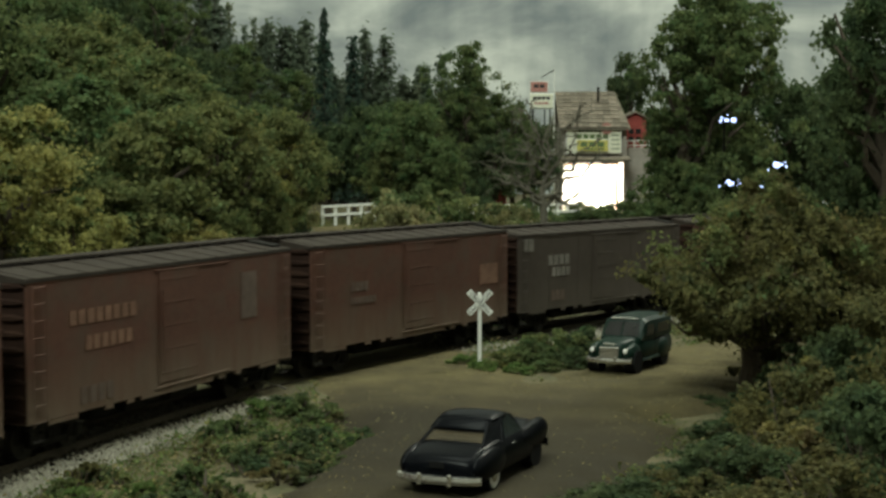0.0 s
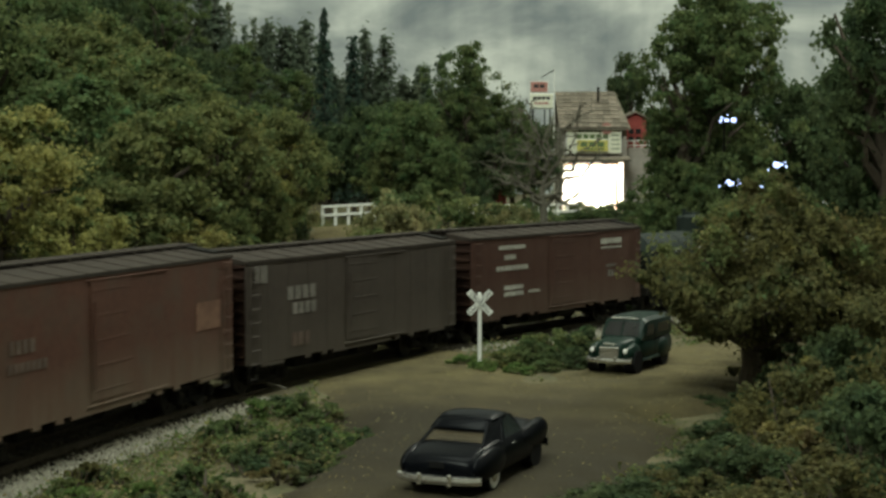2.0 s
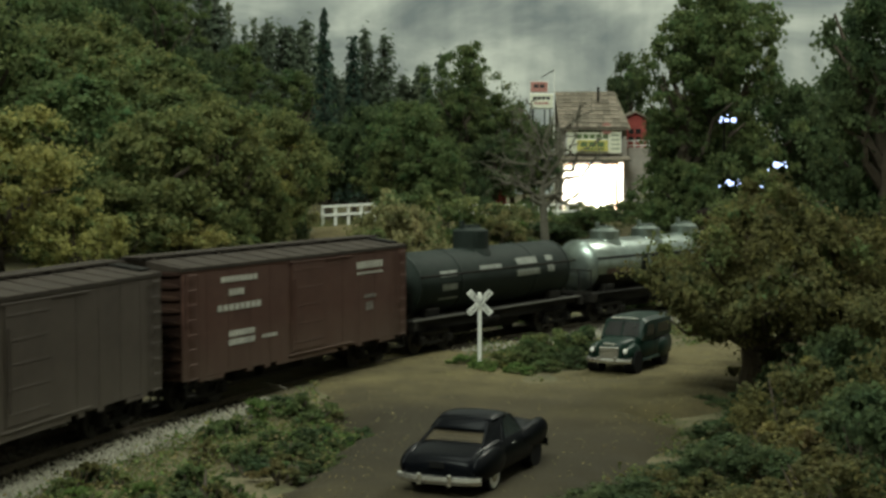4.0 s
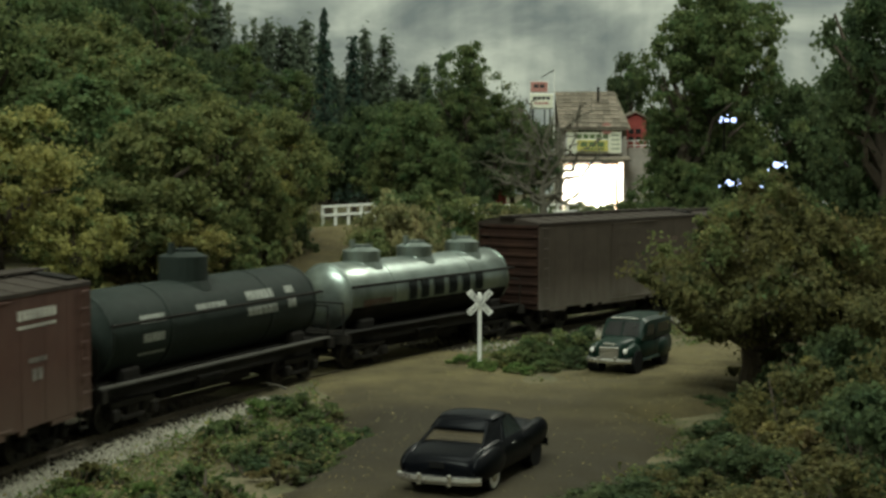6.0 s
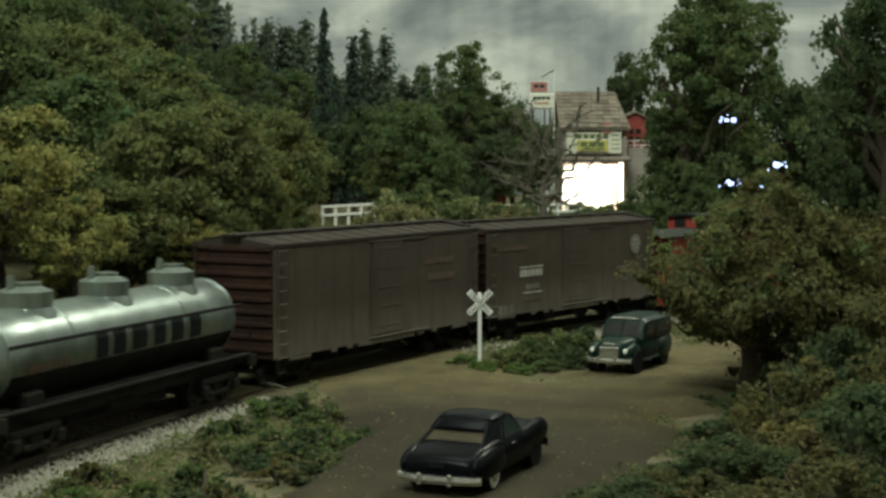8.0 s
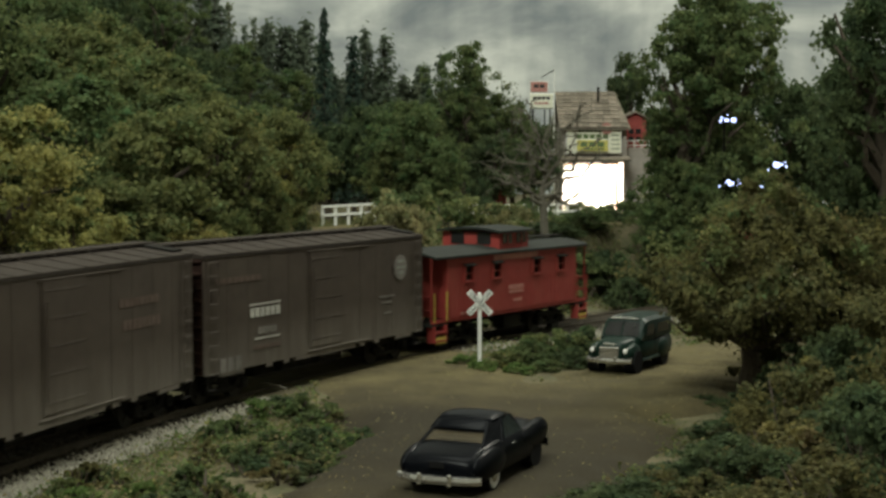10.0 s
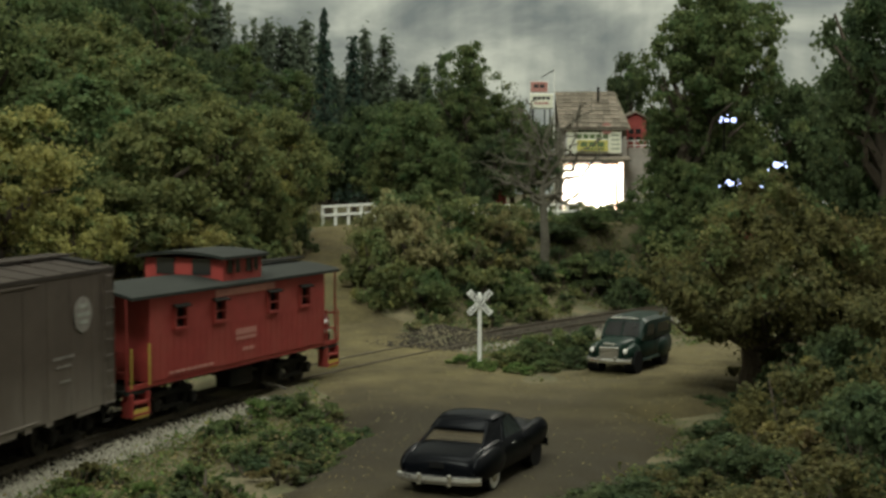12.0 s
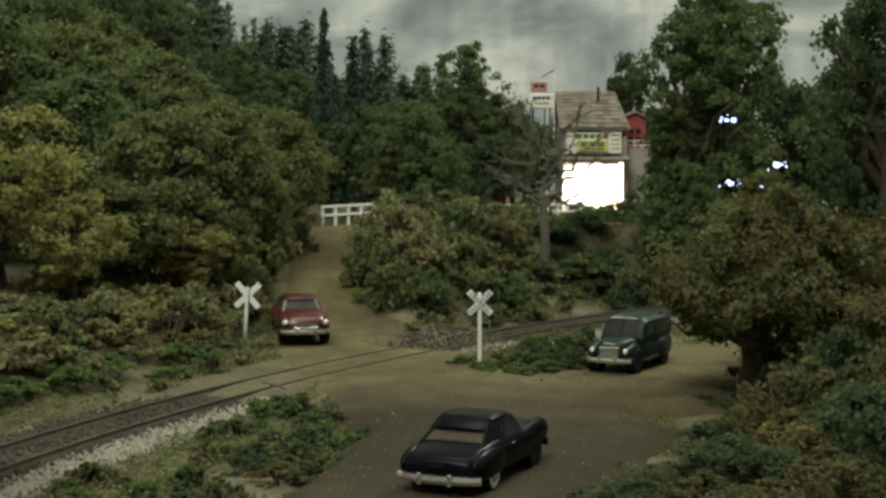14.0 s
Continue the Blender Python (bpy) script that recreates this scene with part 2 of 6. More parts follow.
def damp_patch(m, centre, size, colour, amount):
    """Darkens the road's base colour in an uneven oval about centre."""
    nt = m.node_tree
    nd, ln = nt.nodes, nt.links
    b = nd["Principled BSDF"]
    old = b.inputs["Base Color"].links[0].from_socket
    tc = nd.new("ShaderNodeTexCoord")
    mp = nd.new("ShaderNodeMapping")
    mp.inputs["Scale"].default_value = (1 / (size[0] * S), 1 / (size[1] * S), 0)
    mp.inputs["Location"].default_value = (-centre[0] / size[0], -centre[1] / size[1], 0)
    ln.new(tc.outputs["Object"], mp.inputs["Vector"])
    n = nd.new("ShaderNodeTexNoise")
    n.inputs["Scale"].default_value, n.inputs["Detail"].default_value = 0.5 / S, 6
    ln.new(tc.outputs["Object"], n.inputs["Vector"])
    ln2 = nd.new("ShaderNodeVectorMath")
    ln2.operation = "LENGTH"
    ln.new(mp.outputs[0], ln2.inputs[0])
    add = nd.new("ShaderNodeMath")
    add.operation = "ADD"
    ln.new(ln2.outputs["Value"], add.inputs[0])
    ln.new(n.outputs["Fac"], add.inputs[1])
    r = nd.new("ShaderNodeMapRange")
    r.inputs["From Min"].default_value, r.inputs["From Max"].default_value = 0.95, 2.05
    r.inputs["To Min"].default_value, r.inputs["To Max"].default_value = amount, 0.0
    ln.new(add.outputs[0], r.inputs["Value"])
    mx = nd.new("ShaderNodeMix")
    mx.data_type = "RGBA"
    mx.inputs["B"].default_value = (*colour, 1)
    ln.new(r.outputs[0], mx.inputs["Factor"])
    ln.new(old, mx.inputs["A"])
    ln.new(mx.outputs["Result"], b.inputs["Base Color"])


# darker ovals in the road colour at the junction and its edges
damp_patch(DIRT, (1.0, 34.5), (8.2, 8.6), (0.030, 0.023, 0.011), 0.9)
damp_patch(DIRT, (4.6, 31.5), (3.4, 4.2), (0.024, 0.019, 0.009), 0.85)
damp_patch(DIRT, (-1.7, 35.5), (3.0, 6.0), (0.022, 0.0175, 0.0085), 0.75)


# ---- mesh helpers, in full-size metres ----
def link(name, me, material, parent, label=""):
    if material and not me.materials:
        me.materials.append(material)
    ob = new(name, me)
    if parent:
        ob.parent = parent
    if label:
        ob["label"] = label
    return ob


def part(name, bm, material, parent, label="", smooth=False, at=None):
    bmesh.ops.transform(bm, matrix=Matrix.Scale(S, 4), verts=bm.verts)
    me = bpy.data.meshes.new(name)
    if smooth:
        for f in bm.faces:
            f.smooth = True
    bm.to_mesh(me)
    bm.free()
    ob = link(name, me, material, parent, label)
    if at is not None:
        ob.matrix_basis = at
    return ob


def P(x, y, z, rx=0, ry=0, rz=0):
    return pose(x * S, y * S, z * S, rx, ry, rz)


def thing(name, label, category, group="", m=None):
    ob = new(name)
    ob.empty_display_size = 0.01
    if m is not None:
        ob.matrix_basis = m
    return tagged(ob, label, category, group)


def box(bm, c, s, bevel=0.0, rot=None):
    m = Matrix.Translation(c) @ (rot if rot else Matrix()) @ Matrix.Diagonal((*s, 1))
    got = bmesh.ops.create_cube(bm, size=1, matrix=m)["verts"]
    if bevel:
        edges = list({e for v in got for e in v.link_edges})
        bmesh.ops.bevel(bm, geom=edges, offset=bevel, segments=1, affect="EDGES")
    return bm


def B(c, s, bevel=0.0, rot=None):
    return box(bmesh.new(), c, s, bevel, rot)


def rod(bm, a, b, r, r2=None, n=8, caps=True):
    a, b = Vector(a), Vector(b)
    d = b - a
    m = Matrix.Translation((a + b) / 2) @ d.to_track_quat("Z", "Y").to_matrix().to_4x4()
    bmesh.ops.create_cone(bm, cap_ends=caps, segments=n, radius1=r, radius2=r if r2 is None else r2, depth=d.length, matrix=m)
    return bm


def loft(bm, rings, close=True):
    vs = [[bm.verts.new(p) for p in ring] for ring in rings]
    n = len(vs[0])
    for a, b in zip(vs, vs[1:]):
        for i in range(n):
            bm.faces.new((a[i], a[(i + 1) % n], b[(i + 1) % n], b[i]))
    if close:
        bm.faces.new(vs[0][::-1])
        bm.faces.new(vs[-1])
    bmesh.ops.recalc_face_normals(bm, faces=bm.faces)
    return bm


def quads(name, centres, normals, sizes, rng, aspect=0.7, bend=0.35):
    """Loose four-cornered leaves, each a small bent flake."""
    n = len(centres)
    nrm = normals / np.maximum(np.linalg.norm(normals, axis=1, keepdims=True), 1e-6)
    rnd = rng.normal(size=(n, 3))
    a = np.cross(nrm, rnd)
    a /= np.maximum(np.linalg.norm(a, axis=1, keepdims=True), 1e-6)
    b = np.cross(nrm, a)
    s = sizes[:, None]
    k = rng.uniform(0.6, 1.2, (n, 4, 1))
    v = np.stack([centres + a * s * k[:, 0], centres + b * s * aspect * k[:, 1] + nrm * s * bend, centres - a * s * k[:, 2], centres - b * s * aspect * k[:, 3] + nrm * s * bend], 1).reshape(-1, 3) * S
    me = bpy.data.meshes.new(name)
    me.vertices.add(4 * n)
    me.vertices.foreach_set("co", v.ravel().astype(np.float32))
    me.loops.add(4 * n)
    me.loops.foreach_set("vertex_index", np.arange(4 * n, dtype=np.int32))
    me.polygons.add(n)
    me.polygons.foreach_set("loop_start", np.arange(0, 4 * n, 4, dtype=np.int32))
    me.update(calc_edges=True)
    return me


# ---- the line of the track and the lie of the land ----
K2, K1, K0 = 0.0083911, -0.24945, -11.2728
Y_IN, Y_OUT = 28.0, 84.0


def track_x(y):
    """Where the track's centre lies at depth y: a curve between two straights."""
    y = np.asarray(y, float)
    m = np.clip(y, Y_IN, Y_OUT)
    x = K2 * m * m + K1 * m + K0
    return x + (y - m) * (2 * K2 * m + K1)


TY = np.linspace(-120, 190, 6201)
TX = track_x(TY)
TS = np.concatenate([[0], np.cumsum(np.hypot(np.diff(TX), np.diff(TY)))])
TS -= np.interp(50, TY, TS)


def on_track(s):
    return np.interp(s, TS, TX), np.interp(s, TS, TY)


def smooth(a, b, v):
    t = np.clip((v - a) / (b - a), 0, 1)
    return t * t * (3 - 2 * t)


def off_track(x, y):
    """Distance from the track, positive on its far side."""
    m = np.clip(y, Y_IN, Y_OUT)
    slope = 2 * K2 * m + K1
    return (track_x(y) - x) / np.sqrt(1 + slope * slope)


# The lane that climbs from the crossing: x, y, z, half width.
LANE = np.array([(-1.2, 47, 0.0, 3.4), (-3.2, 54, 0.0, 2.9), (-4.1, 58, 0.3, 2.3), (-4.7, 61, 1.2, 1.9), (-5.1, 64, 2.1, 1.75), (-5.2, 67, 2.7, 1.7), (-4.9, 70, 3.1, 1.7), (-4.5, 73, 3.45, 1.8), (-2.8, 75.2, 3.5, 1.8), (1, 76.5, 3.5, 1.8), (8, 79, 3.5, 1.8)])


def lane_at(x, y):
    """Nearest distance to the lane's middle, with its height and half width there."""
    best = np.full(np.shape(x), 1e9)
    z = np.zeros(np.shape(x))
    w = np.ones(np.shape(x))
    for a, b in zip(LANE, LANE[1:]):
        d = b[:2] - a[:2]
        t = np.clip(((x - a[0]) * d[0] + (y - a[1]) * d[1]) / (d @ d), 0, 1)
        r = np.hypot(x - a[0] - t * d[0], y - a[1] - t * d[1])
        near = r < best
        best = np.where(near, r, best)
        z = np.where(near, a[2] + t * (b[2] - a[2]), z)
        w = np.where(near, a[3] + t * (b[3] - a[3]), w)
    return best, z, w


def wave(x, y):
    return 0.5 * np.sin(x * 0.9 + 1.3 * np.sin(y * 0.7)) + 0.5 * np.sin(y * 1.1 + 1.1 * np.sin(x * 0.8 + 2))


def land(x, y):
    """Height of the ground."""
    x, y = np.asarray(x, float), np.asarray(y, float)
    w = off_track(x, y)
    left = smooth(-6, -14, x + (y - 60) * 0.15)
    right = smooth(13, 22, x)
    wood = 1.5 * smooth(3.0, 7.0, w) + 5.5 * smooth(7, 32, w)
    bank = 3.5 * smooth(2.4, 8.8, w) * (1 - 0.6 * right)
    z = -0.32 + left * wood + (1 - left) * bank + 0.12 * wave(x, y) * smooth(2.5, 4.5, np.abs(w))
    d, lz, lw = lane_at(x, y)
    reach = smooth(61, 57, y)
    k = 1 - smooth(lw + 1.6 * reach, lw + 2.2 + 3.2 * reach, d)
    z = z * (1 - k) + (lz - 0.05) * k
    return z


# ---- ground, road and track ----
def grid_mesh(name, xs, ys, heights, keep=None):
    gx, gy = np.meshgrid(xs, ys)
    z = heights(gx, gy)
    nx, ny = len(xs), len(ys)
    v = np.stack([gx, gy, z], -1).reshape(-1, 3) * S
    i = np.arange((ny - 1) * (nx - 1))
    r, c = i // (nx - 1), i % (nx - 1)
    a = r * nx + c
    f = np.stack([a, a + 1, a + nx + 1, a + nx], 1)
    if keep is not None:
        k = keep(gx, gy)
        ok = (k[:-1, :-1] | k[1:, :-1] | k[:-1, 1:] | k[1:, 1:]).reshape(-1)
        f = f[ok]
    me = bpy.data.meshes.new(name)
    me.from_pydata(v.tolist(), [], f.tolist())
    me.polygons.foreach_set("use_smooth", [True] * len(me.polygons))
    return me


xs = np.concatenate([np.arange(-130, -46, 6.0), np.arange(-46, 46, 0.5), np.arange(46, 131, 6.0)])
ys = np.concatenate([np.arange(-130, 12, 6.0), np.arange(12, 120, 0.5), np.arange(120, 172, 5.0)])
ground = tagged(link("ground", grid_mesh("ground", xs, ys, land), SOIL, None), "brown and green scenic soil of a model railway", "ground", kind="structure")

NEAR_ROAD = [((-1.2, 48, 3.6), (0.2, 41, 3.2)), ((0.2, 41, 3.2), (1.9, 38, 3.9)), ((1.9, 38, 3.9), (0, 31, 2.9)), ((0, 31, 2.9), (-1.5, 18, 3)), ((1.5, 41.5, 3), (5.5, 43, 2.8)), ((5.5, 43, 2.8), (8.5, 49.5, 3.4)), ((8.5, 49.5, 3.4), (16, 57, 3.2))]


def road_inside(x, y):
    """How far inside the dirt road a place lies."""
    d, _, w = lane_at(x, y)
    best = w - d
    for a, b in NEAR_ROAD:
        dx, dy = b[0] - a[0], b[1] - a[1]
        t = np.clip(((x - a[0]) * dx + (y - a[1]) * dy) / (dx * dx + dy * dy), 0, 1)
        best = np.maximum(best, a[2] + t * (b[2] - a[2]) - np.hypot(x - a[0] - t * dx, y - a[1] - t * dy))
    return best + 0.25 * np.sin(2.1 * x + 1.7 * np.sin(y)) * np.sin(1.7 * y + x)


def road_height(x, y):
    k = road_inside(x, y)
    flat = np.maximum(land(x, y), np.where(y < 56, -0.04, -9))
    out = flat * smooth(-0.6, 0.9, k) + land(x, y) * (1 - smooth(-0.6, 0.9, k)) + np.clip(0.1 * k, -0.08, 0.06) + 0.025 * wave(x * 2.3, y * 2.1)
    over = 1 - smooth(1.0, 2.2, np.abs(off_track(x, y)))
    return out * (1 - over) + np.minimum(out, -0.035) * over


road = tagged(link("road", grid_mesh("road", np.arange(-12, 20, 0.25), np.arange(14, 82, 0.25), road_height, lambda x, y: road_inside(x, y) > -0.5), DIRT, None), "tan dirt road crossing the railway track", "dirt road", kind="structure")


def ribbon(profile, s0, s1, step):
    """A strip along the track: profile is (offset to the far side, height) pairs."""
    rings = []
    for s in np.arange(s0, s1 + step / 2, step):
        (xa, ya), (xb, yb) = on_track(s - 0.3), on_track(s + 0.3)
        u = np.array([xb - xa, yb - ya])
        u /= np.hypot(*u)
        x, y = on_track(s)
        rings.append([(x - u[1] * o, y + u[0] * o, z) for o, z in profile])
    return loft(bmesh.new(), rings)


S_NEAR, S_FAR = -150.0, 130.0
track = thing("railway_track", "single dark railway track on a curve with weathered ties", "railway track")
part("ballast_bed", ribbon([(-2.6, -0.75), (-2.1, -0.36), (-1.35, -0.175), (1.35, -0.175), (2.3, -0.4), (2.8, -0.75)], S_NEAR, S_FAR, 2.0), BALLAST, track, "dark grey ballast bed")
part("pale_shoulder", ribbon([(-2.5, -0.75), (-2.12, -0.34), (-1.5, -0.19), (-1.42, -0.3)], -40.0, -9.0, 1.0), STONE, track, "cream stone shoulder")
for o in (-0.75, 0.75):
    part("rail", ribbon([(o - 0.07, -0.16), (o - 0.04, -0.10), (o - 0.045, 0.0), (o + 0.045, 0.0), (o + 0.04, -0.10), (o + 0.07, -0.16)], S_NEAR, S_FAR, 1.5), RAIL, track)


def build_ties():
    me = None
    rest = bmesh.new()
    rng = random.Random(4)
    for i, s in enumerate(np.arange(S_NEAR + 2, S_FAR - 2, 0.56)):
        (xa, ya), (xb, yb) = on_track(s - 0.3), on_track(s + 0.3)
        x, y = on_track(s)
        turn = math.degrees(math.atan2(yb - ya, xb - xa)) + rng.uniform(-1.2, 1.2)
        if -30 < s < 60:
            if me is None:
                first = part("tie", B((0, 0, -0.26), (0.24, 2.6, 0.2), 0.02), TIE, track)
                me, ob = first.data, first
            else:
                ob = link("tie", me, None, track)
            ob.matrix_basis = P(x, y, rng.uniform(-0.01, 0.01), 0, 0, turn)
        else:
            box(rest, (x, y, -0.26), (0.24, 2.6, 0.2), 0, Matrix.Rotation(math.radians(turn), 4, "Z"))
    ob = part("distant_ties", rest, TIE, track)
    ob["kind"] = "stuff"


# ---- rolling stock; x runs backwards along the car, and -y is the side towards the lane's near arm ----
def truck_part(car, x, keyed):
    """A four-wheeled truck with its side frames; the wheelsets turn."""
    truck = part("truck", B((x, 0, 0.62), (0.5, 2.0, 0.26), 0.03), BLACK_IRON, car)
    for side in (-1, 1):
        bm = bmesh.new()
        y = side * 1.02
        box(bm, (x, y, 0.70), (1.9, 0.16, 0.16), 0.03)
        box(bm, (x, y, 0.33), (1.0, 0.16, 0.14), 0.03)
        for d in (-1, 1):
            box(bm, (x + d * 0.62, y, 0.52), (0.16, 0.14, 0.42), 0.02, Matrix.Rotation(d * 0.5, 4, "Y"))
            box(bm, (x + d * 0.84, y * 1.05, 0.45), (0.3, 0.26, 0.32), 0.05)
        for d in (-0.16, 0, 0.16):
            rod(bm, (x + d, y * 1.01, 0.38), (x + d, y * 1.01, 0.66), 0.07)
        part("side_frame", bm, BLACK_IRON, truck)
    for d in (-0.84, 0.84):
        bm = bmesh.new()
        rod(bm, (0, -1.0, 0), (0, 1.0, 0), 0.09)
        for side in (-1, 1):
            rod(bm, (0, side * 0.70, 0), (0, side * 0.83, 0), 0.42, n=20)
            rod(bm, (0, side * 0.65, 0), (0, side * 0.70, 0), 0.455, n=20)
            for k in range(4):
                box(bm, (0.24 * math.cos(k * 1.571), side * 0.85, 0.24 * math.sin(k * 1.571)), (0.1, 0.03, 0.1))
        keyed.append(part("wheelset", bm, WHEEL, truck, at=P(x + d, 0, 0.42)))


def coupler(car, x, d):
    bm = B((x + d * 0.45, 0, 0.85), (0.9, 0.18, 0.22), 0.03)
    box(bm, (x + d * 0.85, 0.06, 0.85), (0.26, 0.34, 0.3), 0.06)
    part("coupler", bm, BLACK_IRON, car)


def ladder(bm, x, y, z0, z1, w, out):
    """Grab-iron ladder; out is the way it stands off the wall."""
    ax = Vector((1, 0, 0)) if abs(out[1]) > 0 else Vector((0, 1, 0))
    base = Vector((x, y, 0)) + Vector(out) * 0.07
    for side in (-1, 1):
        p = base + ax * side * w / 2
        rod(bm, (p.x, p.y, z0), (p.x, p.y, z1), 0.016, n=4)
    n = int((z1 - z0) / 0.38)
    for i in range(n + 1):
        z = z0 + 0.08 + i * (z1 - z0 - 0.16) / n
        a, b = base - ax * w / 2, base + ax * w / 2
        rod(bm, (a.x, a.y, z), (b.x, b.y, z), 0.018, n=4)
    return bm


def boxcar(label, paint, eave, marks, wheels, ribs=True, door=1.85, end_paint=END_SHADE, emblem=None, mesh_roof=ROOFING):
    L, W, SILL = 12.4, 3.0, 0.92
    h = W / 2
    car = thing("boxcar", label, "boxcar", "cars of the freight train")
    part("body", B((0, 0, (SILL + eave) / 2), (L, W, eave - SILL), 0.02), paint, car)
    # roof: low gable with cross ribs and a running board
    peak = eave + 0.26
    rings = [[(x, -h - 0.025, eave - 0.02), (x, -h - 0.025, eave + 0.07), (x, -0.2, peak), (x, 0.2, peak), (x, h + 0.025, eave + 0.07), (x, h + 0.025, eave - 0.02)] for x in (-L / 2 - 0.04, L / 2 + 0.04)]
    roof = part("roof", loft(bmesh.new(), rings), mesh_roof, car, "dusty brown roof")
    for i in range(13):
        x = -L / 2 + 0.25 + i * (L - 0.5) / 12
        bm = loft(bmesh.new(), [[(x + d, -h - 0.02, eave + 0.06), (x + d, -h - 0.02, eave + 0.085), (x + d, -0.25, peak + 0.015), (x + d, -0.25, peak - 0.02)] for d in (-0.05, 0.05)])
        loft(bm, [[(x + d, h + 0.02, eave + 0.06), (x + d, h + 0.02, eave + 0.085), (x + d, 0.25, peak + 0.015), (x + d, 0.25, peak - 0.02)] for d in (-0.05, 0.05)])
        part("roof_rib", bm, mesh_roof, roof)
    board = bmesh.new()
    for y in (-0.24, 0, 0.24):
        box(board, (0, y, peak + 0.07), (L + 0.5, 0.2, 0.04))
    for i in range(9):
        box(board, (-L / 2 + 0.3 + i * (L - 0.6) / 8, 0, peak + 0.03), (0.08, 0.7, 0.06))
    part("running_board", board, mesh_roof, roof, "dark roof walk")
    for x in (-L / 2 + 0.3, L / 2 - 0.3):
        part("lateral_board", B((x, 0.75 if x < 0 else -0.75, eave + 0.22), (0.5, 1.0, 0.05), 0, Matrix.Rotation(-0.14 if x < 0 else 0.14, 4, "X")), BLACK_IRON, roof)
    # sides: panel seams, door with its rails, sill
    for side in (-1, 1):
        y = side * h
        if ribs:
            for i in range(13):
                x = -L / 2 + 0.05 + i * (L - 0.1) / 12
                if abs(x) > door / 2 + 0.12:
                    part("panel_seam", B((x, y + side * 0.003, (SILL + eave) / 2), (0.06, 0.008, eave - SILL - 0.1)), paint, car)
        leaf = part("side_door", B((0, y + side * 0.0, (SILL + eave) / 2 + 0.05), (door, 0.05, eave - SILL - 0.3), 0.012), paint, car)
        for z in np.linspace(SILL + 0.45, eave - 0.35, 5):
            part("door_stiffener", B((0, y + side * 0.027, z), (door - 0.16, 0.014, 0.05), 0.01), paint, leaf)
        bm = rod(bmesh.new(), (-door / 2 + 0.12, y + side * 0.07, SILL + 0.5), (-door / 2 + 0.12, y + side * 0.07, eave - 0.6), 0.025, n=5)
        part("door_handle", bm, paint, leaf)
        part("door_rail", B((door * 0.42, y + side * 0.015, eave - 0.1), (door * 2.0, 0.04, 0.05), 0.01), paint, car)
        part("door_rail", B((door * 0.42, y + side * 0.015, SILL + 0.1), (door * 2.0, 0.04, 0.05), 0.01), paint, car)
        sill = B((0, y - side * 0.03, SILL - 0.03), (door + 1.6, 0.06, 0.12))
        for x in (-4.9, 4.9):
            box(sill, (x, y - side * 0.03, SILL - 0.05), (1.1, 0.06, 0.1))
        for x in (-3.1, -2.2, 2.2, 3.1):
            box(sill, (x, y - side * 0.03, SILL - 0.03), (0.3, 0.06, 0.12))
        part("side_sill", sill, paint, car)
        for x in (-L / 2 + 0.35, L / 2 - 0.35):
            part("ladder", ladder(bmesh.new(), x, y, SILL - 0.05, eave - 0.05, 0.46, (0, side, 0)), paint, car)
            st = bmesh.new()
            for d in (-0.2, 0.2):
                rod(st, (x + d, y - side * 0.02, SILL), (x + d, y - side * 0.02, SILL - 0.42), 0.025, n=4)
            rod(st, (x - 0.2, y - side * 0.02, SILL - 0.42), (x + 0.2, y - side * 0.02, SILL - 0.42), 0.03, n=4)
            part("stirrup_step", st, BLACK_IRON, car)
    # ends: pressed ribs, ladder, brake wheel
    for d in (-1, 1):
        x = d * L / 2
        n = 9
        end = part("end_panel", B((x, 0, (SILL + eave) / 2), (0.03, W - 0.08, eave - SILL - 0.06)), end_paint, car, "end panel with shade in its dark paint")
        for i in range(n):
            z = SILL + 0.25 + i * (eave - SILL - 0.35) / (n - 1)
            prof = [(x - d * 0.01, z - 0.11), (x + d * 0.08, z - 0.04), (x + d * 0.08, z + 0.04), (x - d * 0.01, z + 0.11)]
            part("end_rib", loft(bmesh.new(), [[(px, y, z + (pz - z) * k) for px, pz in prof] for y, k in ((-h + 0.06, 0.2), (-h + 0.3, 1), (h - 0.3, 1), (h - 0.06, 0.2))]), end_paint, end)
        part("end_ladder", ladder(bmesh.new(), x + d * 0.05, -d * (h - 0.4), SILL, eave, 0.46, (d, 0, 0)), BLACK_IRON, car)
        coupler(car, x, d)
    bw = bmesh.new()
    rod(bw, (L / 2 + 0.05, 0.5, 3.2), (L / 2 + 0.22, 0.5, 3.2), 0.04)
    rod(bw, (L / 2 + 0.2, 0.5, 3.2), (L / 2 + 0.23, 0.5, 3.2), 0.28, n=14)
    part("brake_wheel", bw, BLACK_IRON, car)
    # below the floor
    bm = B((0, 0, 0.78), (L - 0.4, 0.5, 0.3), 0.02)
    for x in (-4.7, 4.7):
        box(bm, (x, 0, 0.82), (0.4, 2.7, 0.18))
    part("underframe", bm, BLACK_IRON, car)
    # brake gear as one plain box, added to darken the gap under the floor
    part("brake_gear_fill", B((0, 0.1, 0.52), (5.0, 1.3, 0.3), 0.05), BLACK_IRON, car)
    part("brake_reservoir", rod(bmesh.new(), (0.6, -0.7, 0.62), (1.7, -0.7, 0.62), 0.2, n=12), BLACK_IRON, car)
    part("brake_cylinder", rod(bmesh.new(), (-1.6, -0.8, 0.62), (-0.8, -0.8, 0.62), 0.16, n=12), BLACK_IRON, car)
    for x in (-4.7, 4.7):
        truck_part(car, x, wheels)
    marking(car, -h, marks)
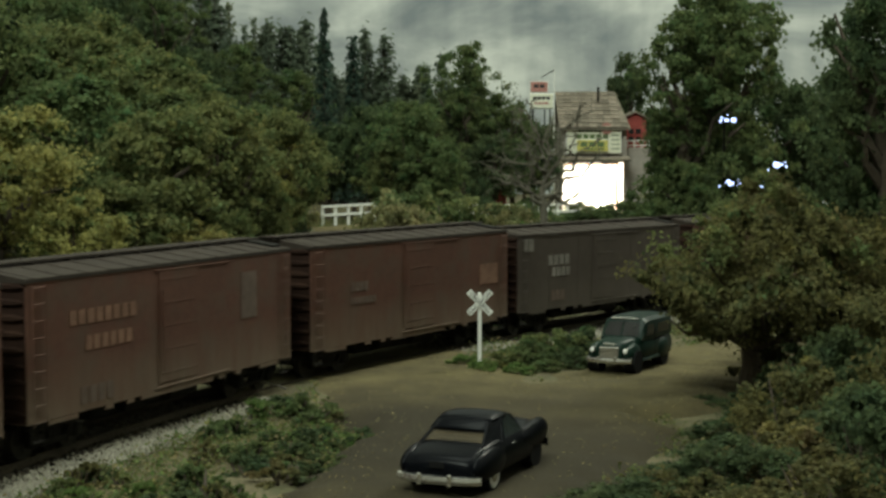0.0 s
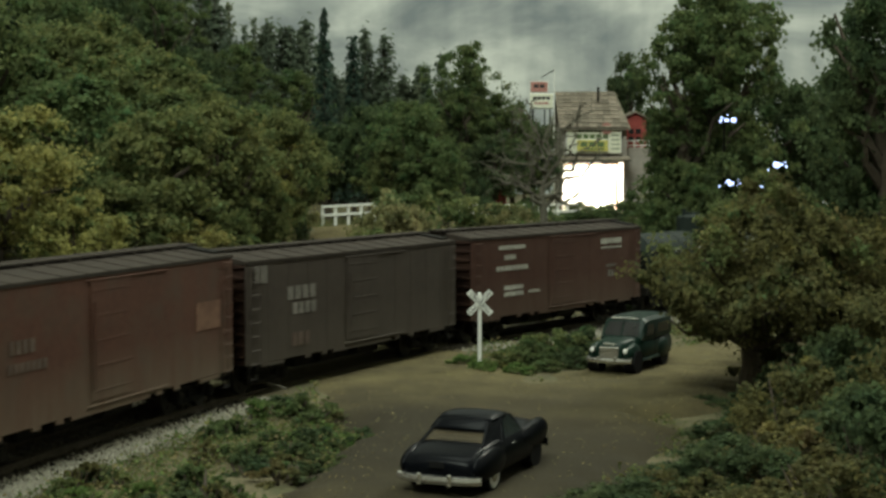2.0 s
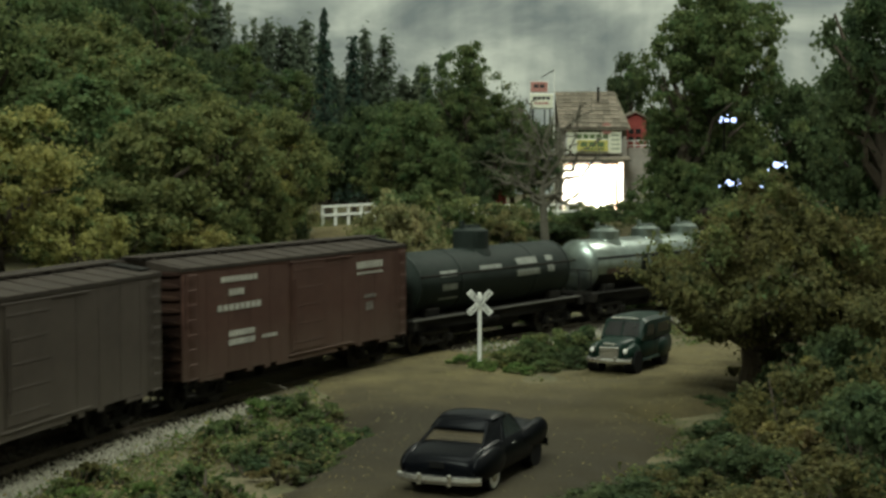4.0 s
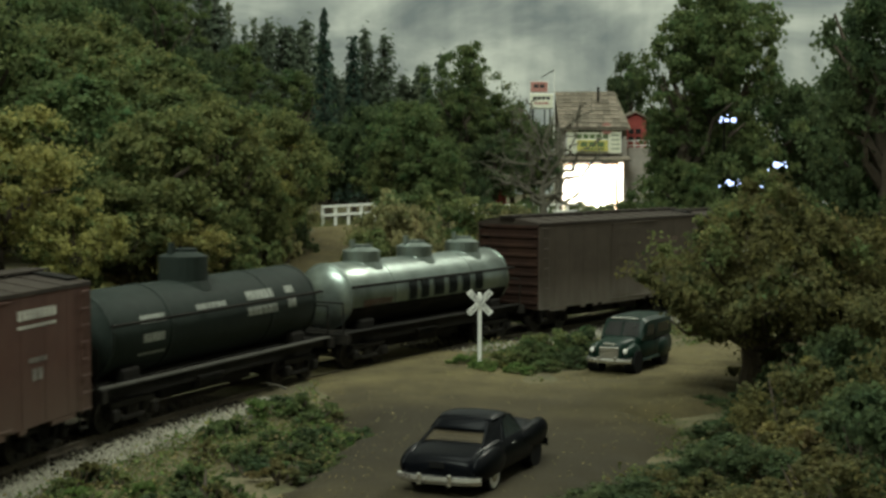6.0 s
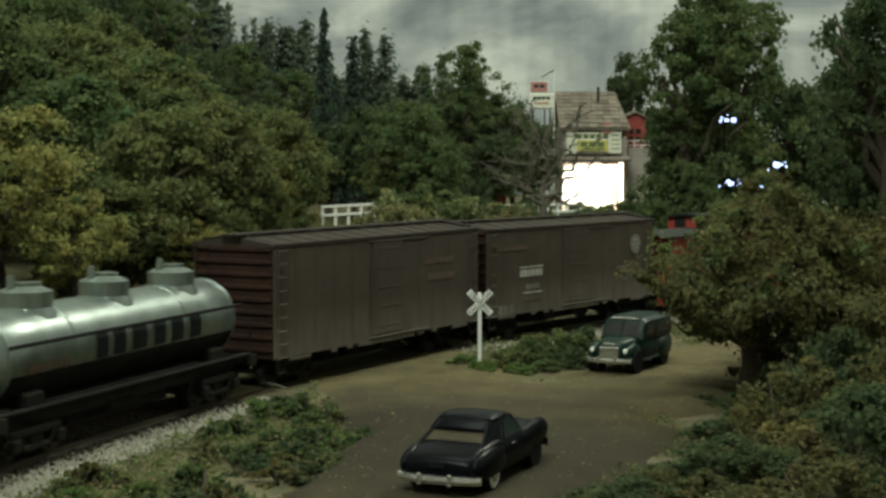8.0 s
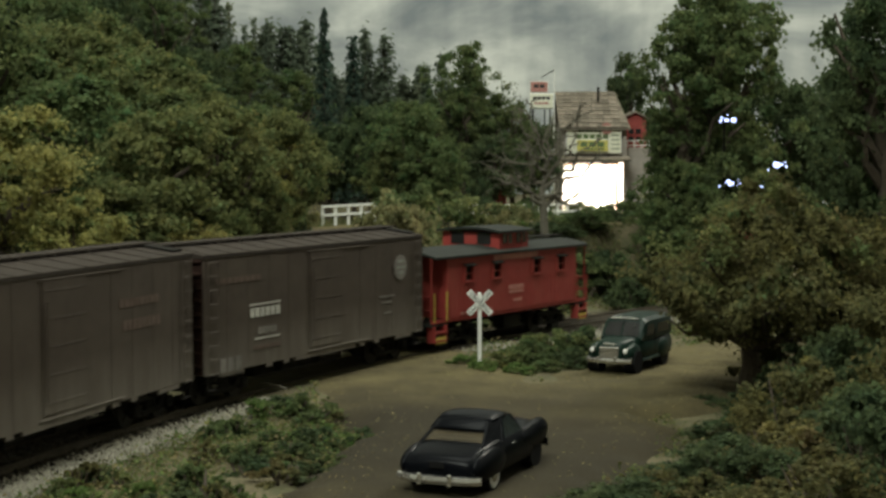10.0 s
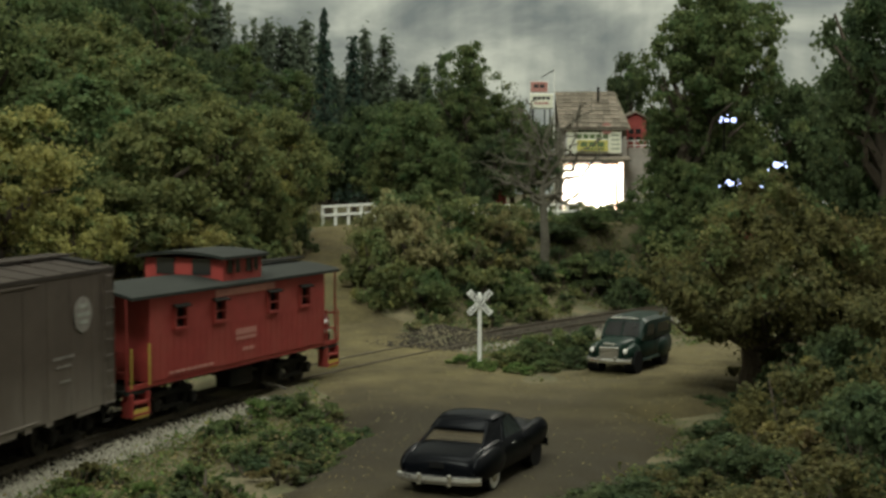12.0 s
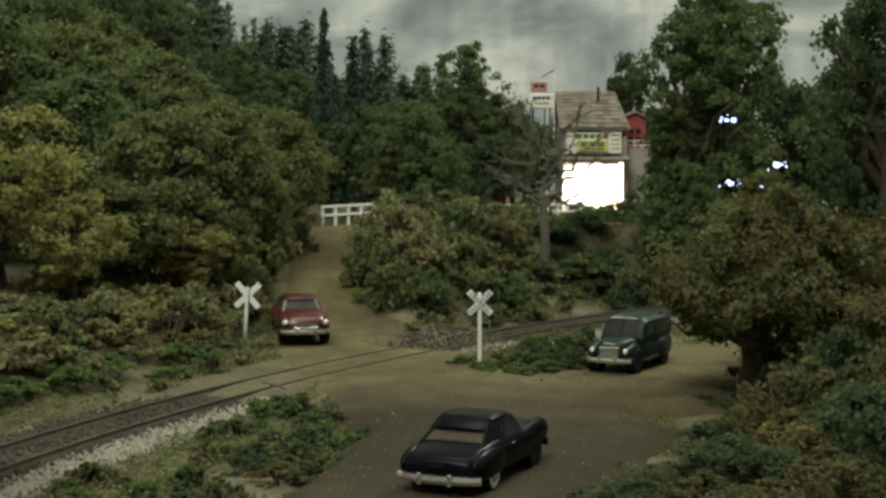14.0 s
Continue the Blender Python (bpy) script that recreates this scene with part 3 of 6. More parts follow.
    if emblem:
        disc = part("round_emblem", rod(bmesh.new(), (emblem[0], -h - 0.015, emblem[1]), (emblem[0], -h - 0.03, emblem[1]), 0.42, n=20), MARK_CHALK, car, "faded pale round emblem")
        for z, w in ((0.2, 0.42), (0.0, 0.6), (-0.18, 0.4)):
            part("emblem_bar", B((emblem[0], -h - 0.035, emblem[1] + z), (w, 0.012, 0.09)), MARK_DIM, disc)
    return car


def marking(car, y, marks):
    """Painted letters as plain bars on the side: x, z, width, height, material."""
    for x, z, w, hh, m in marks:
        n = max(1, min(8, int(round(w / max(hh * 0.95, 0.16))))) if hh < 0.6 else 1
        bm = bmesh.new()
        step = w / n
        for i in range(n):
            box(bm, (x - w / 2 + step * (i + 0.5), y - 0.012, z), (step * (0.74 if n > 1 else 1), 0.012, hh))
        part("lettering", bm, m, car)


def tank_ring(x, r, zc, n=28):
    return [(x, r * math.cos(2 * math.pi * i / n), zc + r * math.sin(2 * math.pi * i / n)) for i in range(n)]


def tank_car(label, paint, length, r, zc, domes, dome_r, dome_h, marks, wheels, walkway_mat, dome_step=2.0, dome_shift=0.0, belly=False):
    car = thing("tank_car", label, "tank car", "cars of the freight train")
    hx = length / 2
    rings = [tank_ring(-hx - e, r * k, zc) for e, k in ((0.42, 0.05), (0.40, 0.3), (0.33, 0.6), (0.2, 0.85), (0.06, 0.97))]
    rings += [tank_ring(x, r, zc) for x in np.linspace(-hx, hx, 9)]
    rings += [tank_ring(hx + e, r * k, zc) for e, k in ((0.06, 0.97), (0.2, 0.85), (0.33, 0.6), (0.40, 0.3), (0.42, 0.05))]
    tank = part("tank", loft(bmesh.new(), rings), paint, car, smooth=True)
    for x in (-hx, -hx / 2, hx / 2, hx):
        bm = loft(bmesh.new(), [tank_ring(x - 0.06, r + 0.005, zc), tank_ring(x - 0.05, r + 0.02, zc), tank_ring(x + 0.05, r + 0.02, zc), tank_ring(x + 0.06, r + 0.005, zc)])
        part("tank_band", bm, paint, tank, smooth=True)
    if belly:
        rr = r + 0.026
        arc = [math.radians(a) for a in np.linspace(199, 341, 14)]
        rings = [[(x, rr * math.cos(a), zc + rr * math.sin(a)) for a in arc] + [(x, (r - 0.05) * math.cos(a), zc + (r - 0.05) * math.sin(a)) for a in arc[::-1]] for x in (-hx + 0.08, hx - 0.08)]
        part("belly_shell", loft(bmesh.new(), rings), BLACK_IRON, tank, "black lower shell")
    top = zc + r
    for i in range(domes):
        x = (i - (domes - 1) / 2) * dome_step + dome_shift
        bm = bmesh.new()
        for z0, z1, r0, r1 in ((top - 0.3, top - 0.05, dome_r * 1.2, dome_r * 1.02), (top - 0.05, top + dome_h, dome_r, dome_r), (top + dome_h, top + dome_h + 0.12, dome_r, dome_r * 0.55)):
            rod(bm, (x, 0, z0), (x, 0, z1), r0, r1, 22)
        dome = part("dome", bm, paint, car, smooth=False)
        part("dome_lid", rod(bmesh.new(), (x + 0.1, 0, top + dome_h + 0.1), (x + 0.1, 0, top + dome_h + 0.2), dome_r * 0.5, n=16), paint, dome)
        part("safety_valve", rod(bmesh.new(), (x - dome_r * 0.62, 0.1, top + dome_h), (x - dome_r * 0.62, 0.1, top + dome_h + 0.38), 0.11, 0.09, 10), paint, dome)
    for side in (-1, 1):
        rail = bmesh.new()
        y = side * (r + 0.13)
        rod(rail, (-hx - 0.2, y, zc + 0.36), (hx + 0.2, y, zc + 0.36), 0.045, n=6)
        for x in np.linspace(-hx, hx, 6):
            rod(rail, (x, side * (r - 0.02), zc + 0.3), (x, y, zc + 0.36), 0.03, n=5)
        part("handrail", rail, BLACK_IRON, car)
        part("running_board", B((0, side * (r + 0.05), 1.22), (length + 1.4, 0.26, 0.06), 0.01), walkway_mat, car, "weathered side walkway")
        part("side_sill", B((0, side * (r - 0.02), 1.08), (length + 1.4, 0.1, 0.2)), BLACK_IRON, car)
    fr = B((0, 0, 1.0), (length + 0.6, 1.7, 0.5), 0.02)
    for x in (-hx - 0.65, hx + 0.65):
        box(fr, (x, 0, 1.05), (0.2, 2.8, 0.3))
    part("underframe", fr, BLACK_IRON, car)
    # plain box for brake gear, added to close the bright gap below the frame
    part("brake_gear_fill", B((0, 0.1, 0.6), (4.6, 1.3, 0.36), 0.05), BLACK_IRON, car)
    for x in (-hx + 0.9, hx - 0.9):
        part("saddle", B((x, 0, 1.3), (0.8, 2.1, 0.5), 0.06), BLACK_IRON, car)
        truck_part(car, x, wheels)
    part("brake_cylinder", rod(bmesh.new(), (-1.0, -0.8, 0.75), (0.2, -0.8, 0.75), 0.18, n=12), BLACK_IRON, car)
    for d in (-1, 1):
        coupler(car, d * (hx + 0.7), d)
        end = bmesh.new()
        for y in (-1.2, 1.2):
            rod(end, (d * (hx + 0.7), y, 1.2), (d * (hx + 0.7), y, 2.2), 0.03, n=5)
        rod(end, (d * (hx + 0.7), -1.2, 2.2), (d * (hx + 0.7), 1.2, 2.2), 0.03, n=5)
        part("end_rail", end, BLACK_IRON, car)
    # letters as bars that follow the curve of the shell
    for x, z, w, hh, m in marks:
        bm = bmesh.new()
        n = max(1, min(6, int(round(w / max(hh * 0.95, 0.16)))))
        step = w / n
        for i in range(n):
            x0, x1 = x - w / 2 + step * (i + 0.06), x - w / 2 + step * (i + (0.94 if n > 1 else 1))
            ring = []
            for k in range(5):
                a = math.asin(max(-1, min(1, (z - hh / 2 + hh * k / 4 - zc) / r)))
                ring.append((-(r + 0.02) * math.cos(a), zc + (r + 0.02) * math.sin(a)))
            for (ya, za), (yb, zb) in zip(ring, ring[1:]):
                bm.faces.new([bm.verts.new(p) for p in ((x0, ya, za), (x1, ya, za), (x1, yb, zb), (x0, yb, zb))])
        part("lettering", bm, m, tank)
    return car


def caboose_car(wheels):
    L, W, SILL, EAVE = 9.1, 2.85, 1.16, 3.3
    h = W / 2
    car = thing("caboose", "bright red wooden caboose with a cupola and yellow end steps", "caboose", "cars of the freight train")
    holes = (-3.2, -1.34, 1.48, 3.32)
    # body walls with window openings
    for side in (-1, 1):
        y = side * (h - 0.06)
        z0, z1 = 2.42, 2.95
        wall = part("side_wall", B((0, y, (SILL + z0) / 2), (L, 0.12, z0 - SILL)), CABOOSE_RED, car)
        part("wall_panel", B((0, y, (z1 + EAVE) / 2), (L, 0.12, EAVE - z1)), CABOOSE_RED, wall)
        edges = [-L / 2] + [e for x in holes for e in (x - 0.27, x + 0.27)] + [L / 2]
        for a, b in zip(edges[::2], edges[1::2]):
            part("wall_panel", B(((a + b) / 2, y, (z0 + z1) / 2), (b - a, 0.12, z1 - z0)), CABOOSE_RED, wall)
        for i in range(30):
            x = -L / 2 + (i + 0.5) * L / 30
            part("siding_batten", B((x, side * (h + 0.003), 1.75), (0.03, 0.006, 1.1)), CABOOSE_RED, wall)
        for x in holes:
            win = part("window", B((x, y - side * 0.05, 2.68), (0.56, 0.03, 0.56)), WINDOW_DARK, car, "dark window pane")
            bm = bmesh.new()
            for d in (-0.27, 0.27):
                box(bm, (x + d, side * (h + 0.02), 2.68), (0.06, 0.06, 0.6))
            box(bm, (x, side * (h + 0.02), 2.4), (0.66, 0.1, 0.06))
            box(bm, (x, side * (h + 0.01), 2.68), (0.5, 0.03, 0.04))
            part("window_frame", bm, CABOOSE_RED, win)
            part("window_hood", B((x, side * (h + 0.07), 3.0), (0.7, 0.17, 0.04), 0, Matrix.Rotation(side * -0.35, 4, "X")), BLACK_IRON, win)
        part("letter_board", B((0.0, side * (h + 0.012), 3.16), (3.1, 0.02, 0.2)), mat_board, car, "pale faded letter board")
        part("side_sill", B((0, side * (h - 0.08), 1.09), (L + 1.7, 0.1, 0.12)), CABOOSE_RED, car)
    for d in (-1, 1):
        x = d * (L / 2 - 0.06)
        part("end_wall", B((x, 0, (SILL + EAVE) / 2), (0.12, W - 0.24, EAVE - SILL)), CABOOSE_RED, car)
        part("end_door", B((x + d * 0.07, 0, 2.05), (0.05, 0.75, 1.95), 0.01), CABOOSE_RED, car)
        px = d * (L / 2 + 0.45)
        part("platform", B((px, 0, 0.98), (0.95, W - 0.1, 0.12)), CABOOSE_ROOF, car)
        for side in (-1, 1):
            st = bmesh.new()
            for k in (-0.34, 0.34):
                box(st, (px + k, side * (h - 0.12), 0.66), (0.05, 0.34, 0.6))
            steps = part("steps", st, CABOOSE_RED, car)
            for k, z in ((0, 0.42), (1, 0.72)):
                part("tread", B((px, side * (h - 0.12), z), (0.66, 0.36, 0.06)), CABOOSE_RED, steps)
            part("riser", B((px, side * (h + 0.03), 0.44), (0.62, 0.03, 0.24)), YELLOW, steps, "yellow step face")
        rl = bmesh.new()
        for y in (-h + 0.1, -0.45, 0.45, h - 0.1):
            rod(rl, (px + d * 0.4, y, 1.0), (px + d * 0.4, y, 2.0 if abs(y) < 1 else 3.4), 0.035, n=6)
        for z in (1.5, 1.98):
            rod(rl, (px + d * 0.4, -h + 0.1, z), (px + d * 0.4, h - 0.1, z), 0.03, n=6)
        part("end_railing", rl, CABOOSE_RED, car)
        for side in (-1, 1):
            gr = rod(bmesh.new(), (d * (L / 2 + 0.06), side * (h + 0.03), 1.1), (d * (L / 2 + 0.06), side * (h + 0.03), 2.15), 0.032, n=6)
            rod(gr, (px + d * 0.36, side * (h + 0.02), 1.1), (px + d * 0.36, side * (h + 0.02), 2.1), 0.03, n=6)
            part("grab_iron", gr, YELLOW if d < 0 else CABOOSE_RED, car)
        coupler(car, d * (L / 2 + 0.9), d)
    # roofs
    def bowed(x0, x1, half, z, rise):
        n = 8
        return loft(bmesh.new(), [[(x, half * (2 * i / n - 1), z + rise * (1 - (2 * i / n - 1) ** 2) + 0.08) for i in range(n + 1)] + [(x, half * (1 - 2 * i / n), z + rise * (1 - (2 * i / n - 1) ** 2)) for i in range(n + 1)] for x in (x0, x1)])
    roof = part("roof", bowed(-L / 2 - 0.9, L / 2 + 0.75, h + 0.13, EAVE, 0.22), CABOOSE_ROOF, car, "dark grey bowed roof")
    part("roof_walk", B((3.6, 0, EAVE + 0.4), (3.6, 0.5, 0.05)), BLACK_IRON, roof)
    part("smoke_stack", rod(bmesh.new(), (3.4, 0.75, EAVE + 0.1), (3.4, 0.75, EAVE + 0.7), 0.11, n=10), BLACK_IRON, roof)
    cx, cl, cw, cz = 0.05, 2.0, 2.6, EAVE - 0.02
    cup = part("cupola", B((cx, 0, cz + 0.37), (cl, cw, 0.8), 0.01), CABOOSE_RED, car)
    for side in (-1, 1):
        for k in (-0.48, 0.48):
            w = part("cupola_window", B((cx + k, side * (cw / 2 + 0.008), cz + 0.55), (0.62, 0.03, 0.36)), WINDOW_DARK, cup)
            w["label"] = "dark sliding cupola window"
            part("cupola_sash", B((cx + k, side * (cw / 2 + 0.02), cz + 0.55), (0.06, 0.05, 0.5)), CABOOSE_RED, cup)
    for d in (-1, 1):
        for y in (-0.6, 0.6):
            part("cupola_window", B((cx + d * (cl / 2 + 0.008), y, cz + 0.55), (0.03, 0.6, 0.45)), WINDOW_DARK, cup)
    part("cupola_roof", bowed(cx - cl / 2 - 0.2, cx + cl / 2 + 0.2, cw / 2 + 0.16, cz + 0.77, 0.13), CABOOSE_ROOF, car, "dark grey cupola roof")
    part("underframe", B((0, 0, 0.85), (L + 1.6, 0.6, 0.28)), BLACK_IRON, car)
    part("battery_box", B((0.2, -0.9, 0.66), (1.2, 0.5, 0.5), 0.03), BLACK_IRON, car)
    for x in (-3.1, 3.1):
        truck_part(car, x, wheels)
    marking(car, -h, [(0.0, 2.0, 1.1, 0.17, mat_board), (0.0, 1.82, 1.05, 0.1, mat_board), (0.1, 1.5, 0.6, 0.1, mat_board), (-2.7, 1.28, 2.1, 0.08, mat_board)])
    return car


MARK_CHALK = mat("chalky_lettering", (0.19, 0.175, 0.16), 0.85, 0.4, 5, 1.2, 0.0)
mat_board = mat("pale_letter_board", (0.45, 0.20, 0.17), 0.7, 0.2, 5, 1, 0.0)
SPEED = 8.4826
WHEELS = {}
TRAIN = []


def couple(s, maker, *args, **kw):
    """Adds a car whose middle passes the crossing mark s metres after the clip's start."""
    wheels = []
    car = maker(*args, wheels=wheels, **kw) if maker is not caboose_car else caboose_car(wheels)
    TRAIN.append((car, s, wheels, kw.get("half", 4.7)))


couple(-26.4, boxcar, "faded red-brown boxcar leading the visible train", OXIDE, 4.1, [(4.2, 2.2, 1.2, 0.8, MARK_TAN)], ribs=False)
couple(-12.68, boxcar, "faded oxide red boxcar with worn tan lettering", OXIDE, 4.1, [(-3.3, 3.15, 2.8, 0.34, MARK_TAN), (-3.1, 2.52, 2.0, 0.34, MARK_TAN), (3.7, 3.0, 0.9, 1.3, MARK_FAINT), (-3.6, 1.3, 1.4, 0.4, MARK_FAINT)], ribs=False)
couple(1.13, boxcar, "faded oxide red boxcar with a square tan emblem", OXIDE, 4.08, [(4.8, 2.6, 1.35, 0.75, MARK_TAN), (-3.6, 2.75, 1.0, 0.3, MARK_FAINT), (-3.4, 2.3, 1.5, 0.22, MARK_FAINT)], ribs=False)
couple(14.5, boxcar, "dark brown boxcar with chalky white lettering", OXIDE_DARK, 3.84, [(-5.5, 3.5, 0.6, 0.5, MARK_CHALK), (-3.45, 2.85, 1.55, 0.4, MARK_CHALK), (-3.3, 2.38, 1.3, 0.34, MARK_CHALK), (-3.5, 1.45, 1.0, 0.4, MARK_FAINT)])
couple(28.21, boxcar, "deep red-brown boxcar with crisp white lettering", OXIDE_RICH, 3.86, [(-3.6, 3.5, 1.8, 0.15, MARK), (-3.75, 3.13, 0.75, 0.18, MARK), (-3.6, 2.72, 2.15, 0.17, MARK), (-3.5, 1.98, 1.3, 0.16, MARK), (-3.5, 1.74, 1.3, 0.16, MARK), (-2.1, 1.75, 0.8, 0.1, MARK), (3.75, 3.42, 1.7, 0.22, MARK), (3.75, 3.16, 1.7, 0.07, MARK), (3.75, 2.4, 0.8, 0.1, MARK_CHALK), (3.72, 2.08, 0.5, 0.26, MARK_CHALK)])
couple(41.2, tank_car, "black-green single-dome tank car with white lettering", TANK_BLACK, 10.3, 1.15, 2.35, 1, 0.68, 0.62, [(-3.4, 2.72, 1.1, 0.2, MARK_DIM), (-3.4, 2.25, 0.95, 0.22, MARK_DIM), (-3.4, 1.85, 1.2, 0.07, MARK_DIM), (-0.6, 2.8, 1.5, 0.14, MARK_DIM), (2.0, 2.88, 1.5, 0.24, MARK_DIM), (2.0, 2.45, 1.7, 0.24, MARK_DIM), (3.7, 2.9, 0.5, 0.2, MARK_DIM), (3.7, 2.5, 0.5, 0.26, MARK_DIM)], walkway_mat=WALKWAY, dome_shift=-0.35)
couple(53.85, tank_car, "silver three-dome tank car with a black belly and dark lettering", TANK_SILVER, 10.1, 1.08, 2.32, 3, 0.64, 0.32, [(-1.5, 2.34, 0.5, 0.68, MARK_DARK), (-0.75, 2.34, 0.55, 0.64, MARK_DARK), (0.15, 2.34, 0.7, 0.6, MARK_DARK), (1.1, 2.34, 0.6, 0.62, MARK_DARK), (2.0, 2.34, 0.6, 0.62, MARK_DARK), (2.9, 2.34, 0.6, 0.62, MARK_DARK), (-3.4, 2.1, 1.3, 0.2, MARK_FAINT), (-4.2, 1.95, 0.5, 0.5, MARK_FAINT)], walkway_mat=BLACK_IRON, dome_step=3.25, dome_shift=0.2, belly=True)
couple(66.93, boxcar, "plain brown boxcar with a ribbed end and faint lettering", OXIDE_MID, 4.24, [(3.4, 3.3, 2.0, 0.2, MARK_FAINT), (3.5, 2.75, 1.9, 0.25, MARK_FAINT)])
couple(80.16, boxcar, "brown boxcar with a pale round emblem and road number", OXIDE_MID, 4.14, [(-3.3, 2.45, 1.55, 0.26, MARK), (-3.3, 2.68, 1.6, 0.06, MARK), (-3.2, 1.92, 0.95, 0.2, MARK_CHALK), (-3.2, 1.7, 1.3, 0.06, MARK), (-3.2, 1.45, 1.4, 0.12, MARK_FAINT), (3.75, 2.3, 1.0, 0.07, MARK_CHALK), (3.75, 2.1, 0.7, 0.06, MARK_CHALK), (3.8, 1.75, 0.5, 0.06, MARK_CHALK), (-4.6, 3.45, 2.2, 0.16, MARK_FAINT), (-5.0, 1.12, 1.1, 0.4, MARK_CHALK)], emblem=(4.65, 3.2))
couple(92.72, caboose_car)


def car_pose(s, half):
    (xa, ya), (xb, yb) = on_track(s - half), on_track(s + half)
    return P((xa + xb) / 2, (ya + yb) / 2, 0, 0, 0, math.degrees(math.atan2(yb - ya, xb - xa)))


def motions():
    """The train rolls along its track, and its wheels turn."""
    for car, s, wheels, half in TRAIN:
        walk(car, [(t / 4, car_pose(s - SPEED * t / 4, half)) for t in range(57)])
        for wheel in wheels:
            x, y, z = wheel.matrix_basis.translation
            walk(wheel, [(k / 15, pose(x, y, z, 0, -math.degrees(SPEED * k / 15 / 0.42), 0)) for k in range(211)])


# ---- the room round the layout, and the painted backdrop ----
def backdrop_material():
    m = bpy.data.materials.new("painted_overcast_sky")
    m.use_nodes = True
    nt = m.node_tree
    nd, ln = nt.nodes, nt.links
    b = nd["Principled BSDF"]
    b.inputs["Roughness"].default_value = 0.9
    tc = nd.new("ShaderNodeTexCoord")
    mp = nd.new("ShaderNodeMapping")
    mp.inputs["Scale"].default_value = (0.062 / S, 0.062 / S, 0.12 / S)
    ln.new(tc.outputs["Object"], mp.inputs["Vector"])
    n = nd.new("ShaderNodeTexNoise")
    n.inputs["Scale"].default_value, n.inputs["Detail"].default_value, n.inputs["Roughness"].default_value, n.inputs["Distortion"].default_value = 1.0, 7, 0.55, 0.6
    ln.new(mp.outputs[0], n.inputs["Vector"])
    # upright brush strokes
    mp2 = nd.new("ShaderNodeMapping")
    mp2.inputs["Scale"].default_value = (0.5 / S, 0.5 / S, 0.05 / S)
    ln.new(tc.outputs["Object"], mp2.inputs["Vector"])
    n2 = nd.new("ShaderNodeTexNoise")
    n2.inputs["Scale"].default_value, n2.inputs["Detail"].default_value = 1.0, 3
    ln.new(mp2.outputs[0], n2.inputs["Vector"])
    mx = nd.new("ShaderNodeMix")
    mx.data_type = "FLOAT"
    mx.inputs["Factor"].default_value = 0.14
    ln.new(n.outputs["Fac"], mx.inputs["A"])
    ln.new(n2.outputs["Fac"], mx.inputs["B"])
    r = nd.new("ShaderNodeValToRGB")
    r.color_ramp.elements[0].position, r.color_ramp.elements[0].color = 0.36, (0.21, 0.235, 0.255, 1)
    r.color_ramp.elements[1].position, r.color_ramp.elements[1].color = 0.64, (0.62, 0.635, 0.61, 1)
    e = r.color_ramp.elements.new(0.5)
    e.color = (0.37, 0.39, 0.395, 1)
    ln.new(mx.outputs["Result"], r.inputs["Fac"])
    ln.new(r.outputs["Color"], b.inputs["Base Color"])
    return m


def build_room():
    prof = [(x, 152 - 22 * max(0, abs(x) / 70 - 0.35) ** 2) for x in np.linspace(-125, 125, 41)]
    me = bpy.data.meshes.new("backdrop")
    v = [(x * S, y * S, z * S) for x, y in prof for z in (-8, 70)] + [(x * S, (y + 1) * S, z * S) for x, y in prof for z in (-8, 70)]
    n = len(prof)
    f = [(2 * i, 2 * i + 2, 2 * i + 3, 2 * i + 1) for i in range(n - 1)] + [(2 * n + 2 * i + 1, 2 * n + 2 * i + 3, 2 * n + 2 * i + 2, 2 * n + 2 * i) for i in range(n - 1)]
    f += [(2 * i + 1, 2 * i + 3, 2 * n + 2 * i + 3, 2 * n + 2 * i + 1) for i in range(n - 1)]
    me.from_pydata(v, [], f)
    tagged(link("backdrop", me, backdrop_material(), None), "painted backdrop of a grey overcast sky with clouds", "backdrop", kind="structure")
    plaster = mat("room_plaster", (0.68, 0.68, 0.63), 0.9, 0.06, 0.3, 0.05, 0.05)
    for name, c, s in (("wall_west", (-151, 10, 45), (2, 330, 240)), ("wall_east", (151, 10, 45), (2, 330, 240)), ("wall_north", (0, 176, 45), (304, 2, 240)), ("wall_south", (0, -156, 45), (304, 2, 240))):
        tagged(part(name, B(c, s), plaster, None), "plain wall of the layout room", "wall", kind="structure")
    tagged(part("ceiling", B((0, 10, 166), (304, 334, 2)), plaster, None), "plain white ceiling of the layout room", "ceiling", kind="structure")
    tagged(part("floor", B((0, 10, -76), (304, 334, 2)), mat("room_floor", (0.16, 0.14, 0.12), 0.7, 0.1, 0.3, 0.05, 0.05), None), "brown floor of the layout room", "floor", kind="structure")


